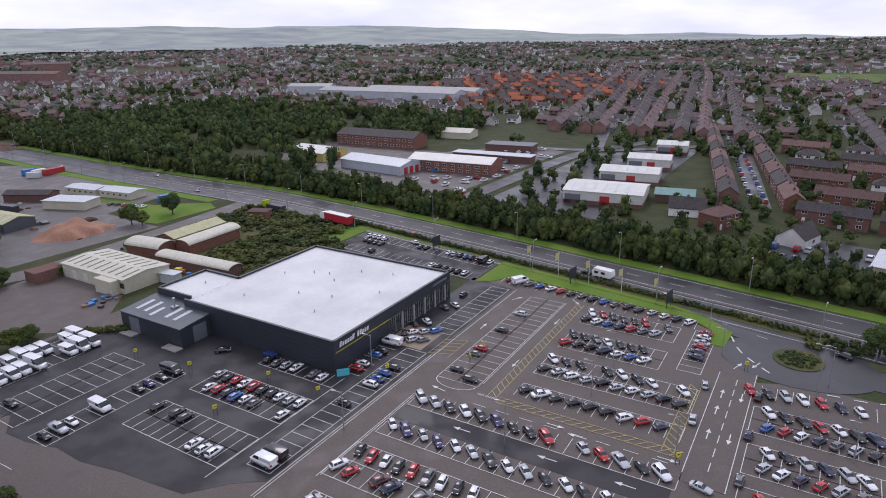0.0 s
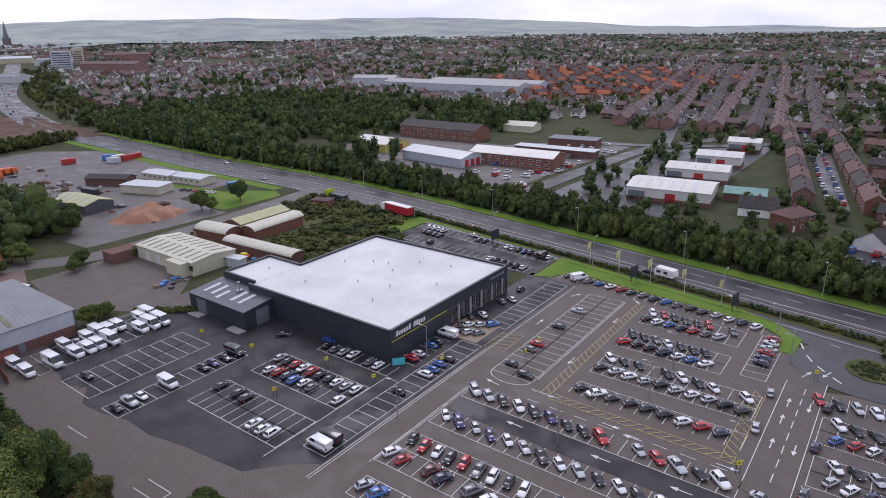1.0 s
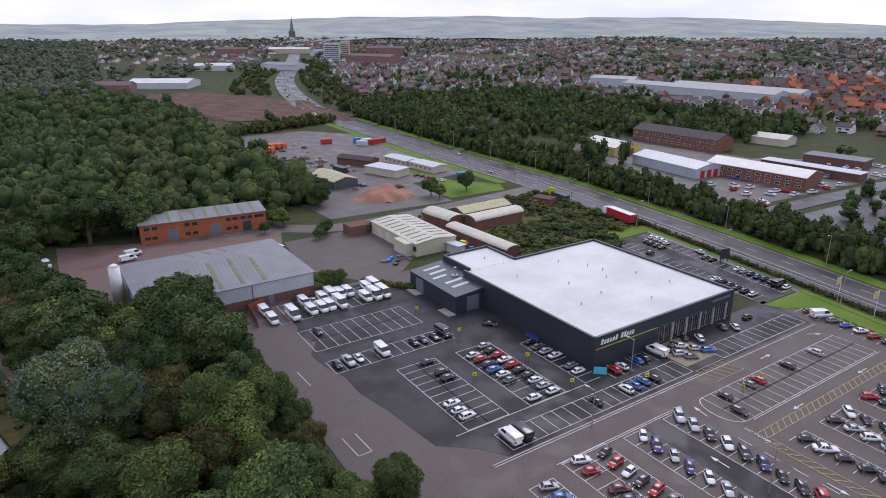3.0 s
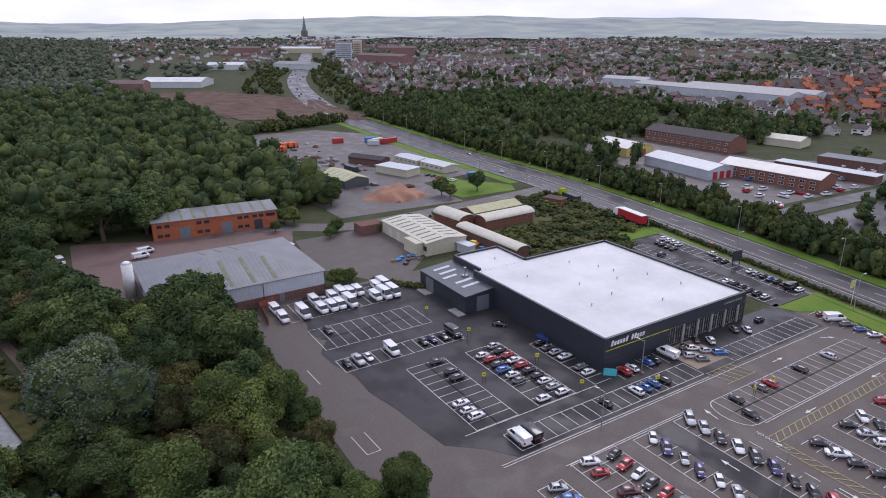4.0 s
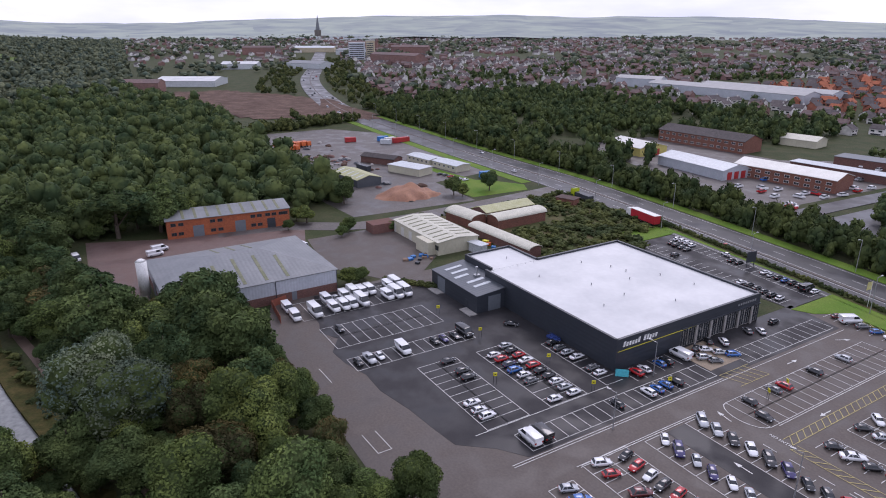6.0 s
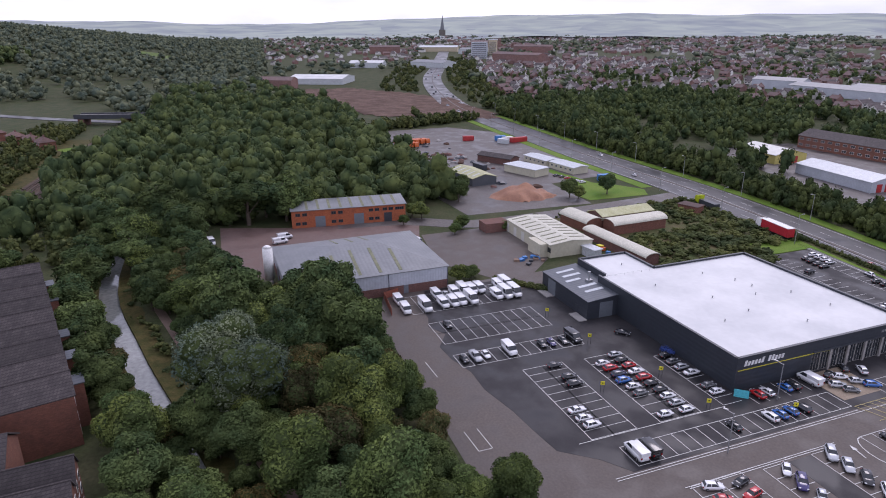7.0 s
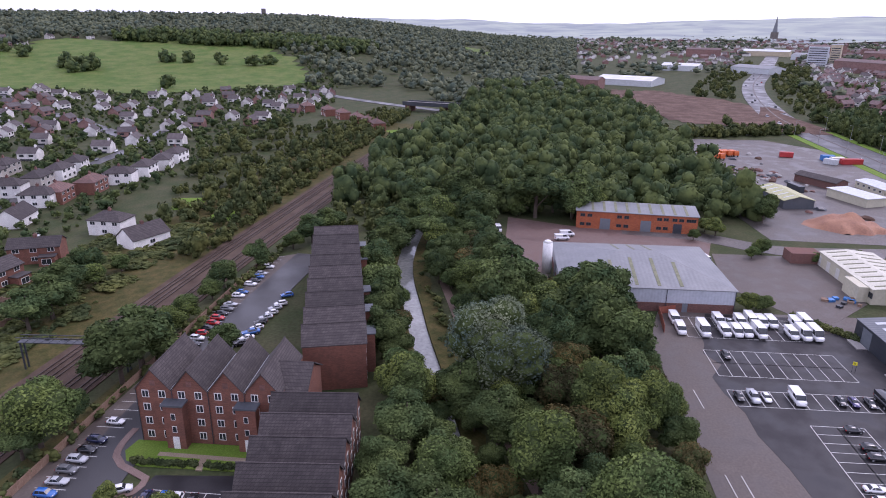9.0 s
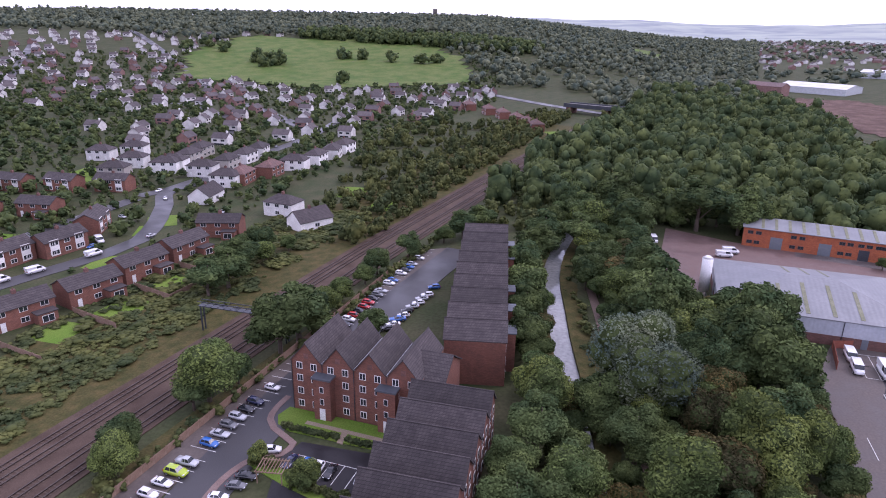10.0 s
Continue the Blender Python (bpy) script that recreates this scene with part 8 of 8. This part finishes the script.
# silo, containers and depot clutter
t = thing("silo", pose(-157.8, 13.4, 0), "tall white cylindrical silo on a steel frame", "silo")
bm = bmesh.new()
tube(bm, (0, 0, 1.2), (0, 0, 9.6), 1.25, 1.25, 20)
tube(bm, (0, 0, 9.6), (0, 0, 10.1), 1.25, 0.5, 20)
part("tank", bm, M_frame, t, "white painted tank", True)
for k in range(4):
    a = k * math.pi / 2 + 0.78
    part("leg", boxes((math.cos(a) - 0.1, math.cos(a) + 0.1, math.sin(a) - 0.1, math.sin(a) + 0.1, 0, 1.3)), M_metal, t)
bm = bmesh.new()
bmesh.ops.create_grid(bm, x_segments=34, y_segments=34, size=1.0)
for v in bm.verts:
    x, y = v.co.x * 13, v.co.y * 9
    d = math.hypot(v.co.x, v.co.y)
    v.co = (x, y, max(-0.3, 5.2 * (1 - d ** 1.3) + 1.3 * noise.noise(Vector((x / 4, y / 4, 0))) - 0.3))
ob = tagged(link("spoil_heap", bm, mat("orange_spoil", (0.32, 0.165, 0.098), (0.25, 0.125, 0.08), size=4, fine=0.5, bump=0.8), None, "", True), "orange-brown heap of sandy spoil in the depot", "spoil heap")
ob.matrix_basis = pose(-212.5, 113.5, 0, 0, 0, 80)
M_blue = mat("blue_steel", (0.03, 0.16, 0.42), (0.04, 0.18, 0.44), rough=0.5, size=2, fine=0.2, bump=0, space="Object")
M_orange_p = mat("orange_plant_paint", (0.55, 0.12, 0.02), (0.48, 0.10, 0.02), rough=0.5, size=1, fine=0.2, bump=0, space="Object")


def container(x, y, r, material, label, L=6.0):
    t = thing("container", pose(x, y, 0.08, 0, 0, r), label, "container", "containers of the depot")
    part("body", boxes((-L / 2, L / 2, -1.2, 1.2, 0.1, 2.55)), material, t)
    for s in (-1, 1):
        part("door", boxes((L / 2 - 0.02, L / 2 + 0.05, s * 0.58 - 0.55, s * 0.58 + 0.55, 0.2, 2.45)), material, t)


container(-222.9, 157.5, 80, M_blue, "bright blue steel skip container")
container(-334, 143, 80, M_red_door, "red ribbed steel storage container", 6)
container(-328, 160, 95, M_blue, "blue ribbed steel storage container", 6)
container(-323, 162, 95, M_frame, "white ribbed steel storage container", 6)
container(-318, 157, 40, M_rooflight, "pale grey steel container", 6)
container(-319.4, 167, 95, M_red_door, "dull red steel container", 10)
container(-262, 118, 10, M_dark_trim, "dark steel store container", 8)
for k in range(9):
    x, y = -334 + (k // 6) * 8.5, 102 + (k % 6) * 3.1
    t = thing("gritter", pose(x, y, 0.08, 0, 0, 12), "orange road gritter lorry parked in a row", "lorry", "orange gritters of the depot")
    bm = bmesh.new()
    extrude_profile(bm, [(1.6, 0.7), (3.2, 0.7), (3.2, 1.8), (2.9, 2.9), (1.6, 2.9)], -1.15, 1.15, "y")
    part("cab", fixn(bm), M_orange_p, t)
    bm = bmesh.new()
    extrude_profile(bm, [(-3.2, 1.0), (1.3, 1.0), (1.5, 2.6), (-3.4, 2.6)], -1.2, 1.2, "y")
    part("hopper", fixn(bm), M_orange_p, t)
    wheelset(t, (2.4, -1.6), 1.0, 0.48)
# heaps and stacks of road material
dep_rng = random.Random(19)
for k in range(5):
    put_car("W", -252.0 + 2.2 * k, 98.0 - 0.2 * k, 80, 0.08, None, "vans in the depot")
for k in range(6):
    put_car(dep_rng.choice("wskr"), -222.0 - 3.0 * k, 146.0 - 0.6 * k, 100, 0.1, None, "cars in the depot")
for k in range(74):
    a = dep_rng.uniform(0, 6.28)
    q = dep_rng.uniform(11, 17) if k < 30 else dep_rng.uniform(0, 26)
    if k > 43:
        x, y = dep_rng.uniform(-340, -222), dep_rng.uniform(92, 128)
    x, y = (x, y) if k > 43 else (-290 + q * 0.75 * math.cos(a), 110 + q * 0.75 * math.sin(a))
    bm = bmesh.new()
    bmesh.ops.create_icosphere(bm, subdivisions=2, radius=1.0)
    sx = dep_rng.uniform(0.9, 2.4)
    for v in bm.verts:
        v.co = Vector((v.co.x * sx, v.co.y * sx * 0.7, max(-0.1, v.co.z) * sx * 0.55)) * (1 + 0.3 * noise.noise(v.co * 2 + Vector((k, 0, 0))))
    ob = tagged(link("rubble_heap", bm, dep_rng.choice((M_dark_trim, M_soil, M_kerb, M_brick_dark))), "small heap of stored road rubble", "rubble heap", "rubble heaps of the depot")
    ob.matrix_basis = pose(x, y, 0.06, 0, 0, dep_rng.uniform(0, 180))
for k in range(26):
    x, y = -158 + dep_rng.uniform(-14, 14), 101.5 + dep_rng.uniform(-2.5, 4)
    y += (-158 - x) * -0.1
    s = dep_rng.uniform(0.4, 0.9)
    ob = tagged(link("crate", boxes((-s, s, -s * 0.7, s * 0.7, 0, s * 1.3), (-s - 0.04, s + 0.04, -s * 0.7 - 0.04, s * 0.7 + 0.04, s * 1.3, s * 1.3 + 0.06)), dep_rng.choice((M_blue, M_sign_y, M_orange_p, M_metal, M_dark_trim, M_fence))), "stacked crate of plant parts outside the works", "crate", "crates behind the works")
    ob.matrix_basis = pose(x, y, 0.06, 0, 0, dep_rng.uniform(0, 90))
for k in range(10):
    x, y = -148 + dep_rng.uniform(-3, 3), 83 + dep_rng.uniform(-5, 3)
    s = dep_rng.uniform(0.4, 0.8)
    t = thing("pallet_stack", pose(x, y, 0.08, 0, 0, dep_rng.uniform(0, 90)), "stack of pallets in the concrete yard", "pallets", "pallets in the yard")
    wood = dep_rng.choice((M_fence, M_blue, M_dark_trim))
    for z in (0, 0.18, 0.36):
        part("pallet", boxes((-s, s, -s, s, z, z + 0.06), (-s, s, -s, -s + 0.12, z + 0.06, z + 0.15), (-s, s, -0.06, 0.06, z + 0.06, z + 0.15), (-s, s, s - 0.12, s, z + 0.06, z + 0.15), (-s, s, -s, s, z + 0.15, z + 0.178)), wood, t)
t = thing("pergola", pose(-64.6, -47.0, 0.18, 0, 0, 12), "brown timber pergola over the bin store", "pergola")
for x in (-1.4, 1.4):
    for y in (-1.8, 1.8):
        part("post", boxes((x - 0.07, x + 0.07, y - 0.07, y + 0.07, 0, 1.9)), M_fence, t)
    part("beam", boxes((x - 0.06, x + 0.06, -2.1, 2.1, 1.9, 2.05)), M_fence, t)
for k in range(9):
    part("slat", boxes((-1.7, 1.7, -1.95 + k * 0.48, -1.85 + k * 0.48, 2.05, 2.15)), M_fence, t)

# ---- true size ----
# the plan above is drawn at four fifths; all that stands in it grows to full size about the point under the camera
for ob in list(scene.objects):
    if ob.parent is None and ob.type in ("MESH", "EMPTY"):
        ob.matrix_basis = Matrix.Scale(SIZE, 4) @ ob.matrix_basis
